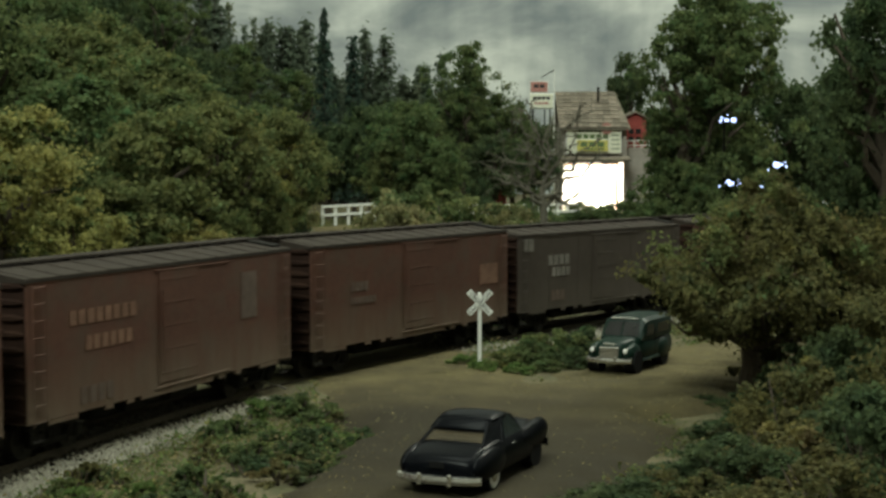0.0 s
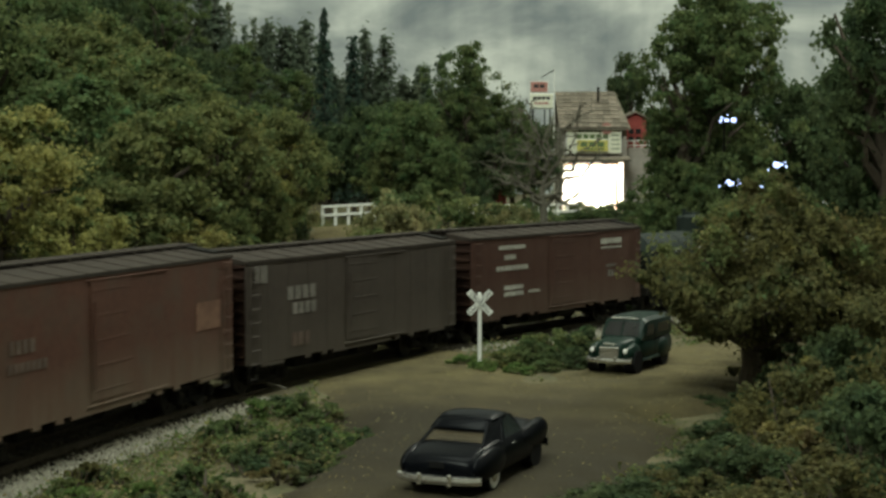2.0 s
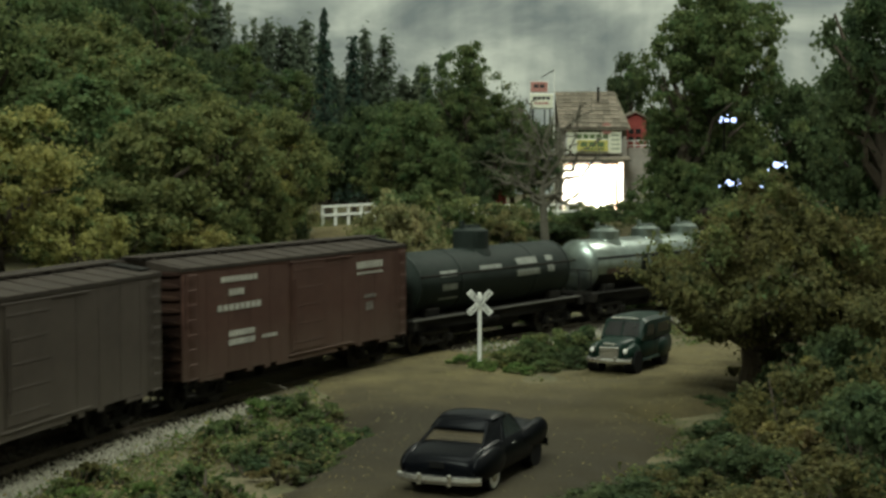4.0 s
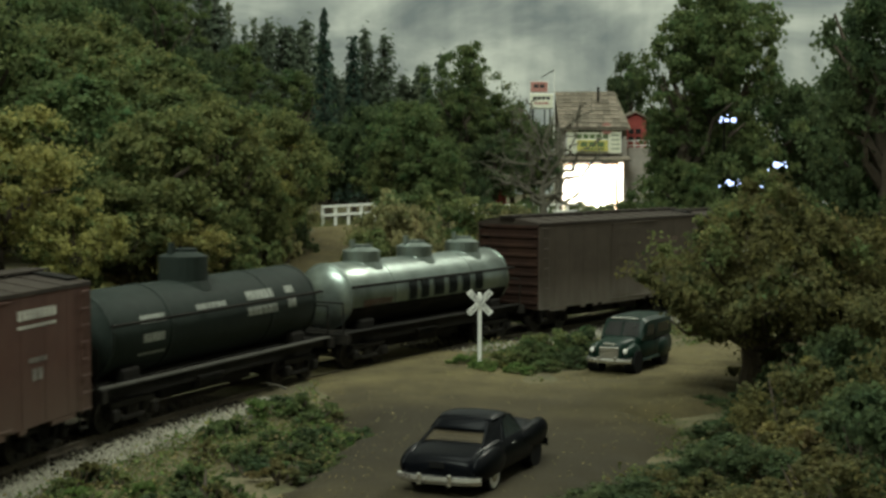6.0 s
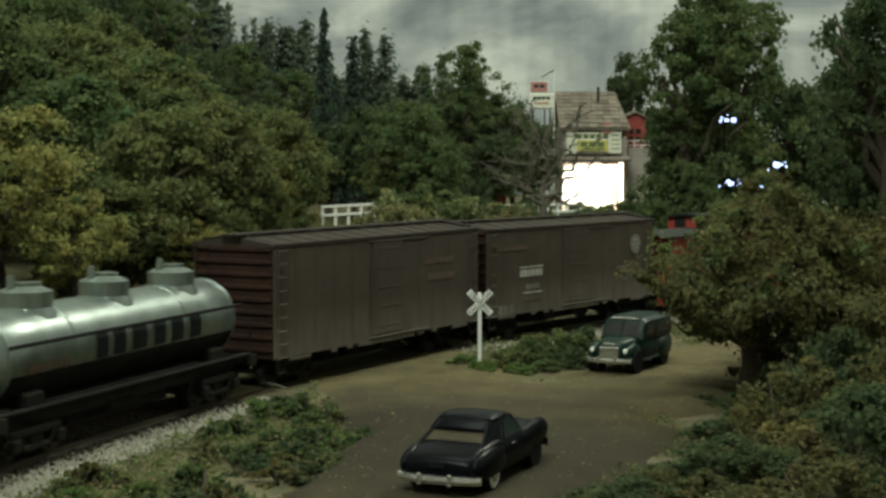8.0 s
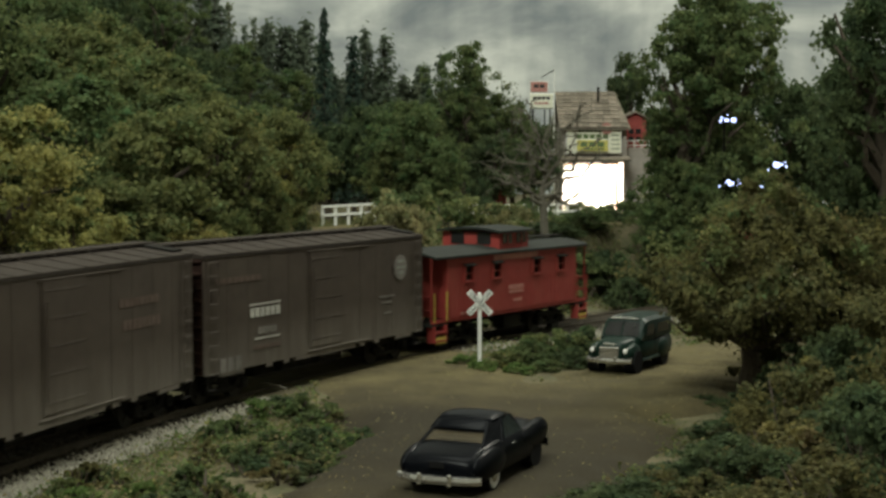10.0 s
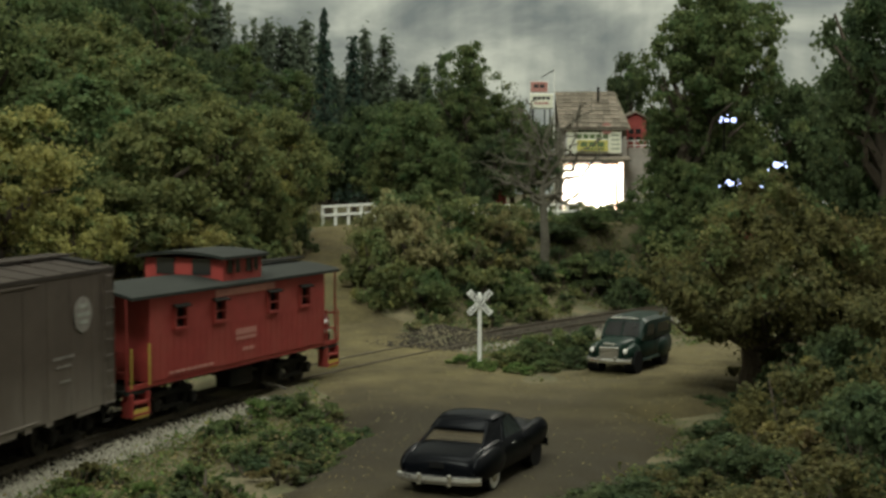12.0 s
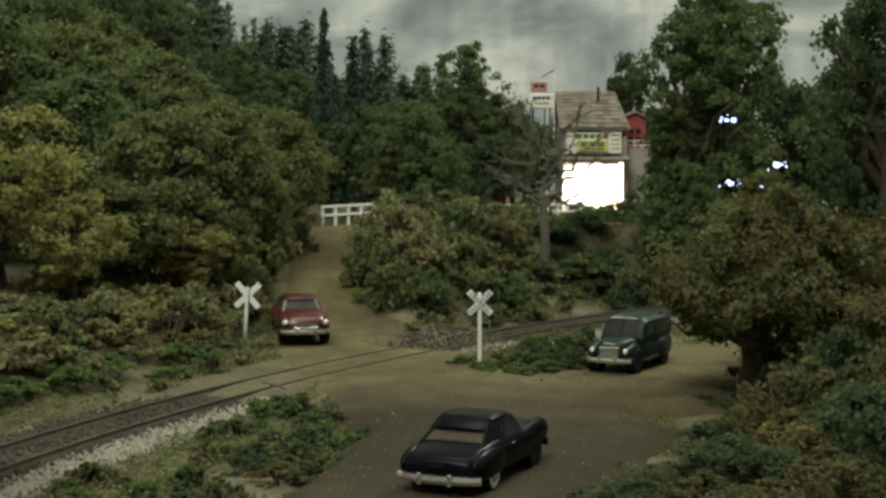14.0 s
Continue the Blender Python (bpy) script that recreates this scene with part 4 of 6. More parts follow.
# ---- trees and plants ----
def crown_points(rng, width, z0, z1, clumps, clump_r, per, flat=0.75, airy=False):
    """Places and facings of leaf flakes: clumps gathered towards the outside of an uneven crown."""
    cs, ns = [], []
    for i in range(clumps):
        d = rng.normal(size=3)
        d /= np.linalg.norm(d)
        k = rng.uniform(0.35, 1.0) ** 0.6
        taper = 1.0 if d[2] < 0 else 1.0 - 0.25 * d[2]
        c = np.array([d[0] * width / 2 * k * taper * rng.uniform(0.66, 1.26), d[1] * width / 2 * k * taper * rng.uniform(0.66, 1.26), (z0 + z1) / 2 + d[2] * (z1 - z0) / 2 * k])
        if airy:
            f = rng.uniform(0, 1)
            reach = width / 2 * (0.34 + 0.66 * (1 - f) ** 0.45) * rng.uniform(0.15, 1.45) * (0.8 + 0.3 * math.sin(9 * f + 2 * rng.random()))
            a = rng.uniform(0, 2 * math.pi)
            c = np.array([math.cos(a) * reach, math.sin(a) * reach, z0 + (z1 - z0) * f])
        r = clump_r * rng.uniform(0.5, 1.35)
        q = rng.normal(size=(per, 3))
        q /= np.linalg.norm(q, axis=1, keepdims=True)
        q[:, 2] = np.where(q[:, 2] < -0.5, -q[:, 2], q[:, 2])
        # ragged: each clump is stretched its own way, and its flakes lie at many depths
        rr = r * rng.uniform(0.12, 1.15, (per, 1)) ** 0.7
        cs.append(c + q * rr * rng.uniform(0.6, 1.35, 3) * np.array([1, 1, flat]))
        out = (c - np.array([0, 0, (z0 + z1) / 2])) / max(width / 2, 0.1)
        ns.append(0.45 * q + rng.normal(scale=0.75, size=(per, 3)) + 0.3 * out + np.array([0, 0, 0.3]))
    fill = max(6, per // 9)
    for c0 in [c.mean(0) for c in cs]:
        q = rng.normal(size=(fill, 3))
        q /= np.linalg.norm(q, axis=1, keepdims=True)
        cs.append(c0 + q * clump_r * 0.3 * np.array([1, 1, flat]))
        ns.append(q * 1.0)
    BIG.append(clumps * fill)
    return np.concatenate(cs), np.concatenate(ns)


BIG = []


def flake_sizes(rng, count, leaf, clump_r):
    """Small flakes outside, and larger ones that fill the heart of each clump."""
    s = rng.uniform(0.6, 1.25, count) * leaf
    s[-BIG[-1]:] = rng.uniform(0.5, 0.9, BIG[-1]) * clump_r * 0.42
    return s


def limb(bm, a, b, r0, r1, rng, n=6, wob=0.12, segs=3):
    a, b = np.array(a, float), np.array(b, float)
    pts = [a + (b - a) * i / segs + (rng.normal(scale=wob, size=3) if 0 < i < segs else 0) for i in range(segs + 1)]
    for i in range(segs):
        rod(bm, pts[i], pts[i + 1], r0 + (r1 - r0) * i / segs, r0 + (r1 - r0) * (i + 1) / segs, n)
    return pts


def broadleaf(seed, kind, height, width, clumps, clump_r, per, leaf, label, low=0.22, name="tree", airy=False):
    """A leafy tree: tapered trunk with limbs, and a crown of many small flakes."""
    rng = np.random.default_rng(seed)
    tree = thing(name, label, "tree", "broadleaf trees")
    bm = bmesh.new()
    limb(bm, (0, 0, -0.8), (rng.uniform(-0.3, 0.3), rng.uniform(-0.3, 0.3), height * 0.72), 0.05 * height ** 0.9, 0.05, rng, 8, 0.1, 5)
    for i in range(9):
        a = rng.uniform(0, 2 * math.pi)
        z = height * rng.uniform(0.25, 0.6)
        base = np.array([0, 0, z])
        limb(bm, base, base + np.array([math.cos(a) * width * 0.36, math.sin(a) * width * 0.36, height * rng.uniform(0.12, 0.3)]), 0.02 * height ** 0.9, 0.03, rng, 5, 0.15)
    part("trunk", bm, BARK, tree)
    c, n = crown_points(rng, width, height * low, height, clumps, clump_r, per, 0.7 if airy else 0.75, airy)
    me = quads("crown", c, n, flake_sizes(rng, len(c), leaf, clump_r), rng)
    link("crown", me, LEAF[kind], tree)
    return tree


def conifer(seed, kind, height, width, label, tiers=24, per=52, leaf=0.027):
    rng = np.random.default_rng(seed)
    tree = thing("fir_tree", label, "tree", "fir trees")
    part("trunk", rod(bmesh.new(), (0, 0, -0.8), (0, 0, height * 0.97), 0.02 * height, 0.02, 7), BARK, tree)
    cs, ns = [], []
    for i in range(tiers):
        f = (i + 0.5) / tiers
        z = height * (0.1 + 0.9 * f)
        r = width / 2 * (1 - f) ** 0.75 + 0.08
        arms = max(5, int(11 * (1 - f) + 4))
        for k in range(arms):
            a = 2 * math.pi * (k + rng.uniform(-0.3, 0.3)) / arms
            reach = r * rng.uniform(0.55, 1.1)
            m = max(3, int(per / arms * (0.4 + 0.6 * (1 - f)) * 1.6))
            t = rng.uniform(0.1, 1, m)
            cs.append(np.stack([np.cos(a) * reach * t, np.sin(a) * reach * t, z - 0.35 * reach * t + rng.normal(scale=0.08, size=m)], 1) + rng.normal(scale=0.1, size=(m, 3)))
            ns.append(np.stack([np.cos(a) * 0.6 * np.ones(m), np.sin(a) * 0.6 * np.ones(m), np.ones(m)], 1) + rng.normal(scale=0.5, size=(m, 3)))
    c, n = np.concatenate(cs), np.concatenate(ns)
    link("crown", quads("crown", c, n, rng.uniform(0.6, 1.3, len(c)) * leaf * height ** 0.9, rng, 0.5), LEAF[kind], tree)
    return tree


def shrub(seed, kind, width, height, clumps, per, leaf, label):
    rng = np.random.default_rng(seed)
    plant = thing("bush", label, "bush", "bushes on the banks")
    bm = bmesh.new()
    for i in range(6):
        a = rng.uniform(0, 2 * math.pi)
        limb(bm, (0, 0, -0.3), (math.cos(a) * width * 0.3, math.sin(a) * width * 0.3, height * 0.7), 0.05, 0.015, rng, 5, 0.08, 2)
    part("stem", bm, BARK, plant)
    c, n = crown_points(rng, width, -height * 0.25, height, clumps, width * 0.16, per, 0.8)
    size = flake_sizes(rng, len(c), leaf, width * 0.16)
    up = c[:, 2] > -0.15 * height
    c, n, size = c[up], n[up], size[up]
    link("foliage", quads("foliage", c, n, size, rng), LEAF[kind], plant)
    return plant


def plant_at(base, x, y, sx, sz, turn, sink=0.0, label=""):
    ob = copy_thing(base, P(x, y, float(land(x, y)) - sink, 0, 0, turn))
    ob.scale = (sx, sx, sz)
    if label:
        ob["label"] = label
    return ob


def first(base, x, y, sx, sz, turn, sink=0.0):
    base.matrix_basis = P(x, y, float(land(x, y)) - sink, 0, 0, turn)
    base.scale = (sx, sx, sz)


# Unit trees are 8 m high; rows are kind, x, y, height, width.
TREES = {
    "olive": broadleaf(11, "olive", 8, 6.4, 112, 0.84, 78, 0.136, "olive-green broadleaf model tree with a full crown"),
    "green": broadleaf(12, "green", 8, 6.2, 112, 0.84, 78, 0.136, "mid-green broadleaf model tree with a full crown"),
    "dark": broadleaf(13, "dark", 8, 6.0, 112, 0.84, 78, 0.136, "dark green broadleaf model tree"),
    "yellow": broadleaf(14, "yellow", 8, 6.4, 120, 0.7, 78, 0.124, "yellow-green broadleaf model tree with coarse foliage"),
    "airy": broadleaf(15, "green", 8, 4.8, 150, 0.42, 78, 0.092, "tall airy green tree with gaps in its crown", low=0.16, airy=True),
    "tall_dark": broadleaf(20, "dark", 8, 3.4, 170, 0.42, 80, 0.068, "tall dark tree with hanging fine foliage", low=0.08),
    "round": broadleaf(19, "dark", 8, 4.0, 60, 0.6, 80, 0.16, "slim-trunked dark tree with a rounded crown", low=0.6),
    "fir": conifer(16, "blue", 8, 2.6, "dark blue-green fir tree"),
    "haze": conifer(17, "haze", 8, 2.2, "distant fir tree on the far ridge, haze in its colour", per=50, leaf=0.026),
    "haze_b": conifer(18, "haze", 8, 2.8, "ragged distant fir tree, haze in its colour", tiers=19, per=52, leaf=0.027),
}
UNIT_W = {"olive": 6.4, "green": 6.2, "dark": 6.0, "yellow": 6.4, "airy": 4.6, "round": 4.0, "tall_dark": 3.4, "fir": 2.6, "haze": 2.2, "haze_b": 2.8}
GROVE = [
    # the wood on the hillside beyond the track
    ("yellow", -15.2, 51, 7.2, 5.6), ("yellow", -12.6, 50.5, 4.6, 3.6), ("yellow", -17.5, 47, 5.2, 5), ("olive", -10.9, 57, 7.0, 5.8), ("olive", -9.2, 60, 6.6, 4.8), ("green", -14.5, 60, 7.6, 6.6),
    ("green", -19.5, 62, 9.6, 7), ("olive", -17, 68, 8.6, 7), ("green", -12.5, 68, 6.6, 6), ("olive", -6.9, 65, 6.6, 3.9), ("yellow", -7.6, 67, 6.0, 3.8), ("green", -9.6, 73, 6.2, 5.4),
    ("green", -20.5, 75, 9.4, 7), ("dark", -24.5, 70, 11, 7), ("olive", -15.3, 78, 7.4, 6.5), ("dark", -10.4, 80, 6.2, 5.6), ("green", -26, 82, 11.5, 7.5), ("olive", -20, 86, 8.6, 7), ("dark", -14, 88, 6.2, 6.4), ("green", -25, 75, 9, 6),
    ("olive", -7.8, 61, 4.0, 2.6), ("olive", -11.0, 56, 3.4, 3.4), ("olive", -13.4, 57, 5.0, 4.6), ("olive", -17.4, 57, 6.0, 5),
    ("olive", -11.8, 54.5, 4.4, 4.6), ("yellow", -9.9, 55.2, 3.8, 3.4), ("olive", -8.5, 57.4, 4.2, 3.0), ("green", -13.8, 54.4, 4.8, 4.4), ("olive", -7.3, 61.5, 4.2, 2.4), ("yellow", -7.5, 64, 4.6, 2.8), ("olive", -12.4, 62, 5.4, 5.0), ("green", -10.2, 64, 5.2, 4.4),
    # the middle, behind the lane and the fence
    ("green", -2.0, 80, 6.6, 5.0), ("dark", -4.2, 84, 6.6, 4.6), ("green", -0.6, 78.5, 4.6, 4.0), ("olive", -2.8, 79, 4.2, 3.4), ("airy", 1.2, 90, 10.4, 4.6), ("airy", 3.2, 93, 7.6, 4.2), ("dark", 6.3, 98, 6.0, 3.2), ("green", 5.4, 97, 5.4, 3.0), ("dark", 0.0, 92, 7.2, 5.2), ("dark", 3.2, 88, 5.0, 4.2),
    ("dark", -3.6, 92, 7.2, 5), ("dark", -7, 90, 5.6, 5), ("green", -1.2, 86, 6.6, 4.4), ("green", 4.6, 97, 7.2, 4.4), ("dark", 1.9, 96, 7.4, 4), ("round", 14.0, 112, 11.3, 2.9), ("dark", 17, 118, 8.6, 5), ("olive", 10.5, 114, 8.4, 5),
    # the tall trees past the truck, beyond the curve of the track
    ("airy", 13.2, 79, 13.2, 6.4), ("airy", 15.9, 84, 15.2, 7.2), ("airy", 16.3, 86, 13.4, 5.2), ("airy", 14.9, 81, 15.0, 6.2), ("airy", 12.6, 81, 6.6, 3.6), ("green", 12.6, 76.5, 6.2, 4.2), ("green", 11.0, 74.5, 4.4, 3.4), ("green", 14.6, 80.5, 6.6, 4.6), ("dark", 20.5, 92, 10.6, 6.4), ("dark", 23.6, 94, 10.2, 6), ("dark", 26.5, 97, 12, 7), ("green", 16.4, 86, 6.4, 4.6), ("dark", 29, 101, 13, 7), ("dark", 15.5, 96, 8.2, 4.6),
    ("tall_dark", 13.95, 47, 14.6, 4.4), ("tall_dark", 15.9, 51, 15.6, 5.4), ("tall_dark", 14.9, 49, 15.0, 4.8), ("dark", 15.6, 53, 9.2, 4.8), ("green", 17.5, 56, 8.2, 5.4),
    # firs in front of the ridge
    ("airy", -10.5, 104, 9.5, 5.0), ("airy", -14.5, 104, 11.0, 5.4), ("airy", -19.5, 104, 13.0, 6.0), ("airy", -24.5, 105, 14.0, 6.0), ("dark", -17.0, 101, 9.0, 5.6), ("dark", -22.5, 101, 11.5, 6.0), ("fir", -8.0, 100, 13.6, 2.9), ("fir", -5.9, 98, 11.6, 3.1), ("fir", -21.6, 74, 12.4, 3.6), ("fir", -23.6, 76, 14, 4),
]
rows = random.Random(9)
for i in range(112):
    # the ridge, paled by haze in its colour: its skyline falls towards the building
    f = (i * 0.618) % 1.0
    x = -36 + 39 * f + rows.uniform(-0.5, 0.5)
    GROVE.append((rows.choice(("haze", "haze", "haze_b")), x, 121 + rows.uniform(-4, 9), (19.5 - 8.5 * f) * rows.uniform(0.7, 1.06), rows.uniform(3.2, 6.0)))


def build_grove():
    used = set()
    rng = random.Random(5)
    for kind, x, y, h, w in GROVE:
        base = TREES[kind]
        sx, sz, turn = w / UNIT_W[kind], h / 8, rng.uniform(0, 360)
        if kind in used:
            plant_at(base, x, y, sx, sz, turn)
        else:
            used.add(kind)
            first(base, x, y, sx, sz, turn)


def build_oak():
    """The broad autumn oak by the road, with a short thick trunk."""
    rng = np.random.default_rng(21)
    tree = thing("oak_tree", "broad olive-brown oak with a short dark trunk beside the road", "tree", m=P(8.95, 43.4, float(land(8.95, 43.4))))
    bm = bmesh.new()
    pts = limb(bm, (0, 0, -0.5), (0.2, 0.2, 2.6), 0.34, 0.24, rng, 10, 0.06, 4)
    for i in range(13):
        a = 2 * math.pi * i / 13
        z = 1.5 + 0.1 * (i % 5)
        limb(bm, (0.1, 0.1, z), (0.4 + 2.6 * math.cos(a), 2.6 * math.sin(a), z + 0.7 + 0.9 * (i % 3)), 0.14, 0.03, rng, 6, 0.2, 4)
    part("trunk", bm, BARK, tree)
    for name, kind, w, z0, z1, clumps, r, per, leaf in (("crown", "brown", 8.6, 1.5, 5.9, 230, 0.62, 140, 0.085), ("outer_foliage", "olive", 8.4, 2.2, 6.0, 90, 0.42, 90, 0.08)):
        c, n = crown_points(rng, w, z0, z1, clumps, r, per, 0.9)
        c[:, 0] += 1.15 + 0.4 * np.sin(c[:, 2] * 1.7)
        c[:, 2] += 0.45 * np.sin(c[:, 0] * 1.3 + 1.0) + 0.25 * np.sin(c[:, 1] * 2.1)
        # the crown hangs lower over the bank than over the road
        lift = np.clip((-0.9 - c[:, 0]) / 1.8, 0, 1)
        c[:, 2] += 1.25 * lift * np.clip(1 - (c[:, 2] - z0) / (z1 - z0), 0, 1)
        link(name, quads(name, c, n, flake_sizes(rng, len(c), leaf, r), rng), LEAF[kind], tree)


BUSHES = {
    "olive": shrub(31, "olive", 2.4, 1.6, 30, 66, 0.104, "olive-green foam bush on the bank"),
    "green": shrub(32, "green", 2.4, 1.5, 30, 66, 0.104, "mid-green foam bush on the bank"),
    "dark": shrub(33, "dark", 2.4, 1.5, 30, 66, 0.104, "dark green foam bush on the bank"),
    "yellow": shrub(34, "yellow", 2.2, 1.4, 30, 66, 0.1, "yellow-green foam bush on the bank"),
    "brown": shrub(35, "brown", 2.4, 1.6, 30, 66, 0.104, "olive-brown foam bush near the road"),
    "scrub": shrub(47, "scrub", 2.4, 1.5, 30, 66, 0.094, "weathered olive and tan scrub on the bank"),
    "tuft_scrub": shrub(48, "scrub", 0.9, 0.5, 11, 52, 0.064, "low weathered scrub on the bank"),
    "tuft_green": shrub(37, "green", 0.9, 0.5, 11, 52, 0.068, "small green weed tuft by the track"),
    "tuft_olive": shrub(38, "olive", 0.9, 0.5, 11, 52, 0.068, "small olive weed tuft by the track"),
    "tuft_brown": shrub(40, "brown", 0.9, 0.5, 11, 52, 0.064, "small dry brown weed tuft by the road"),
    "tuft_straw": shrub(41, "straw", 0.9, 0.5, 11, 52, 0.064, "small straw-coloured scrub on the bank"),
    "tuft_grass": shrub(46, "grass", 0.9, 0.5, 11, 52, 0.064, "small bright green weed tuft by the track"),
    "tuft_dark": shrub(39, "dark", 1.0, 0.45, 11, 52, 0.068, "small dark weed tuft by the track"),
    "near_brown": shrub(43, "brown", 2.4, 1.6, 34, 110, 0.06, "fine olive-brown bush close to the road"),
    "near_dark": shrub(44, "dark", 2.4, 1.6, 34, 110, 0.06, "fine dark bush close to the road"),
    "near_olive": shrub(45, "dark", 2.4, 1.6, 34, 110, 0.06, "fine deep green bush close to the road"),
    "grass": shrub(36, "grass", 1.6, 0.7, 26, 90, 0.065, "bright green weed clump near the track"),
}
# kind, x, y, width, height
HEDGE = [
    ("olive", -2.9, 62, 2.8, 2.4), ("scrub", -1.4, 64, 3.2, 2.4), ("scrub", -2.6, 66, 2.8, 2.6), ("olive", -2.3, 60.3, 2.2, 1.9), ("green", -0.6, 61.5, 2.4, 1.7), ("olive", 0.6, 64.5, 3.0, 2.2), ("brown", 1.6, 66, 2.8, 1.8), ("green", 2.8, 65.5, 2.6, 1.5), ("olive", 0.4, 68, 3.4, 2.4), ("olive", -2.4, 69.5, 2.4, 1.8),
    ("green", -1.2, 71, 3.0, 2.3), ("brown", 2.4, 69, 2.4, 1.5), ("dark", 5.6, 74, 3.0, 0.9), ("green", 7.2, 76, 3.2, 0.8), ("dark", 8.6, 80, 3.4, 0.6), ("scrub", 3.2, 74, 2.6, 1.3), ("green", 6.6, 71, 2.6, 1.4), ("dark", 8.2, 72, 3.0, 1.9), ("olive", 3.6, 64.8, 2.2, 1.0), ("dark", 9.2, 69, 2.8, 2.0),
    ("green", 5.4, 85, 3.2, 0.8), ("dark", 7.8, 88, 3.2, 0.6), ("green", 10.2, 87, 3.2, 0.55), ("dark", 12.6, 88, 3.0, 1.4), ("dark", 1.9, 83.5, 1.8, 2.6), ("dark", 5.8, 93, 2.4, 1.2),
    ("dark", 2.6, 82, 2.0, 1.5), ("green", 4.4, 82.5, 2.0, 1.2), ("green", 9.2, 96, 1.6, 0.85), ("dark", 10.6, 96, 1.6, 0.75), ("dark", 11.9, 96, 1.4, 0.95), ("olive", 8.2, 95, 1.4, 0.8),
    # foot of the wood
    ("scrub", -11.2, 49.5, 2.6, 1.05), ("olive", -12.6, 47.8, 2.4, 0.93), ("scrub", -14.4, 47.2, 2.8, 1.05), ("yellow", -13.7, 45.4, 2.2, 0.81), ("olive", -9.6, 52, 2.6, 1.12), ("scrub", -8.9, 54, 2.2, 1.70), ("dark", -7.6, 55.7, 1.0, 0.40), ("yellow", -10.2, 50.9, 2.4, 0.87), ("yellow", -16, 44.5, 3, 1.12), ("yellow", -15.2, 49, 2.6, 1.24), ("yellow", -12.0, 51.5, 2.8, 1.36), ("scrub", -9.0, 56.5, 2.4, 2.20), ("olive", -8.0, 59.0, 2.4, 2.60), ("scrub", -7.3, 62.5, 2.2, 2.40), ("dark", -6.9, 66.5, 2.2, 2.00), ("scrub", -7.2, 70, 2.4, 2.20),
    ("grass", -9.3, 48.2, 1.8, 0.50), ("grass", -10.6, 45.4, 1.8, 0.50), ("green", -8.2, 49.4, 1.7, 0.56), ("grass", -11.4, 43.2, 2.0, 0.50), ("scrub", -12.8, 42.4, 2.2, 0.68), ("grass", -13.0, 39.8, 2, 0.56), ("yellow", -14, 38.2, 2.2, 0.81), ("green", -7.6, 51.6, 1.5, 0.50), ("scrub", -6.7, 53.2, 1.3, 0.35), ("olive", -8.6, 50.6, 1.6, 0.62), ("grass", -12.2, 41.2, 1.7, 0.43), ("scrub", -10.0, 47.4, 1.6, 0.56), ("grass", -8.7, 46.6, 1.4, 0.31),
    # the island by the signs and the truck
    ("olive", 2.1, 48.2, 1.3, 0.6), ("green", 2.9, 48.9, 1.6, 0.85), ("olive", 3.7, 49.5, 1.7, 1.1), ("dark", 4.7, 50.4, 1.8, 1.3), ("grass", 1.4, 47.4, 1.0, 0.35), ("grass", 0.7, 48.8, 1.0, 0.35), ("grass", 2.4, 47.0, 1.1, 0.3), ("green", 3.3, 47.4, 1.1, 0.4), ("dark", 4.3, 48.4, 1.3, 0.7), ("brown", 3.2, 50.2, 1.4, 0.7), ("olive", 4.9, 49.0, 1.2, 0.6),
    ("near_dark", 3.5, 29.2, 2.4, 0.7), ("near_dark", 2.5, 28.2, 1.8, 0.45), ("near_dark", 4.9, 31.6, 1.8, 0.5), ("near_dark", 3.2, 28.2, 2.2, 0.5), ("near_dark", 2.0, 27.3, 1.6, 0.35), ("near_dark", 4.3, 29.7, 2.4, 0.75), ("near_dark", 5.4, 30.8, 2.2, 0.8), ("near_brown", 6.6, 31.6, 2.2, 1.0),
    # the near bank below the oak
    ("near_brown", 8.6, 36, 3.0, 2.0), ("near_olive", 10.4, 38, 3.2, 2.6), ("near_brown", 11.4, 35, 3.4, 2.8), ("near_olive", 9.4, 33, 3.0, 1.9), ("near_brown", 7.6, 32.2, 2.8, 1.5), ("near_olive", 6.2, 30.6, 2.6, 1.2), ("near_brown", 4.9, 29.4, 2.2, 0.9), ("near_dark", 3.6, 28.6, 2.0, 0.65), ("near_dark", 10.0, 41, 2.8, 1.7), ("near_dark", 8.6, 40.4, 1.8, 0.7), ("near_olive", 7.4, 41.8, 1.5, 0.4), ("near_brown", 12.6, 40, 3.4, 3.2), ("near_olive", 9.0, 29.8, 3.0, 2.2), ("near_brown", 7.4, 28.4, 2.6, 1.3), ("near_brown", 10.2, 44.6, 2.4, 1.7), ("near_dark", 6.4, 34.0, 1.8, 0.6), ("near_dark", 7.0, 37.2, 1.8, 0.5), ("near_olive", 11.6, 30.6, 3.2, 3.0), ("near_dark", 5.6, 31.8, 1.8, 0.5), ("near_brown", 5.6, 27.6, 2.2, 0.9), ("near_dark", 2.5, 28.0, 1.3, 0.3), ("near_dark", 8.1, 38.4, 1.7, 0.6),
]


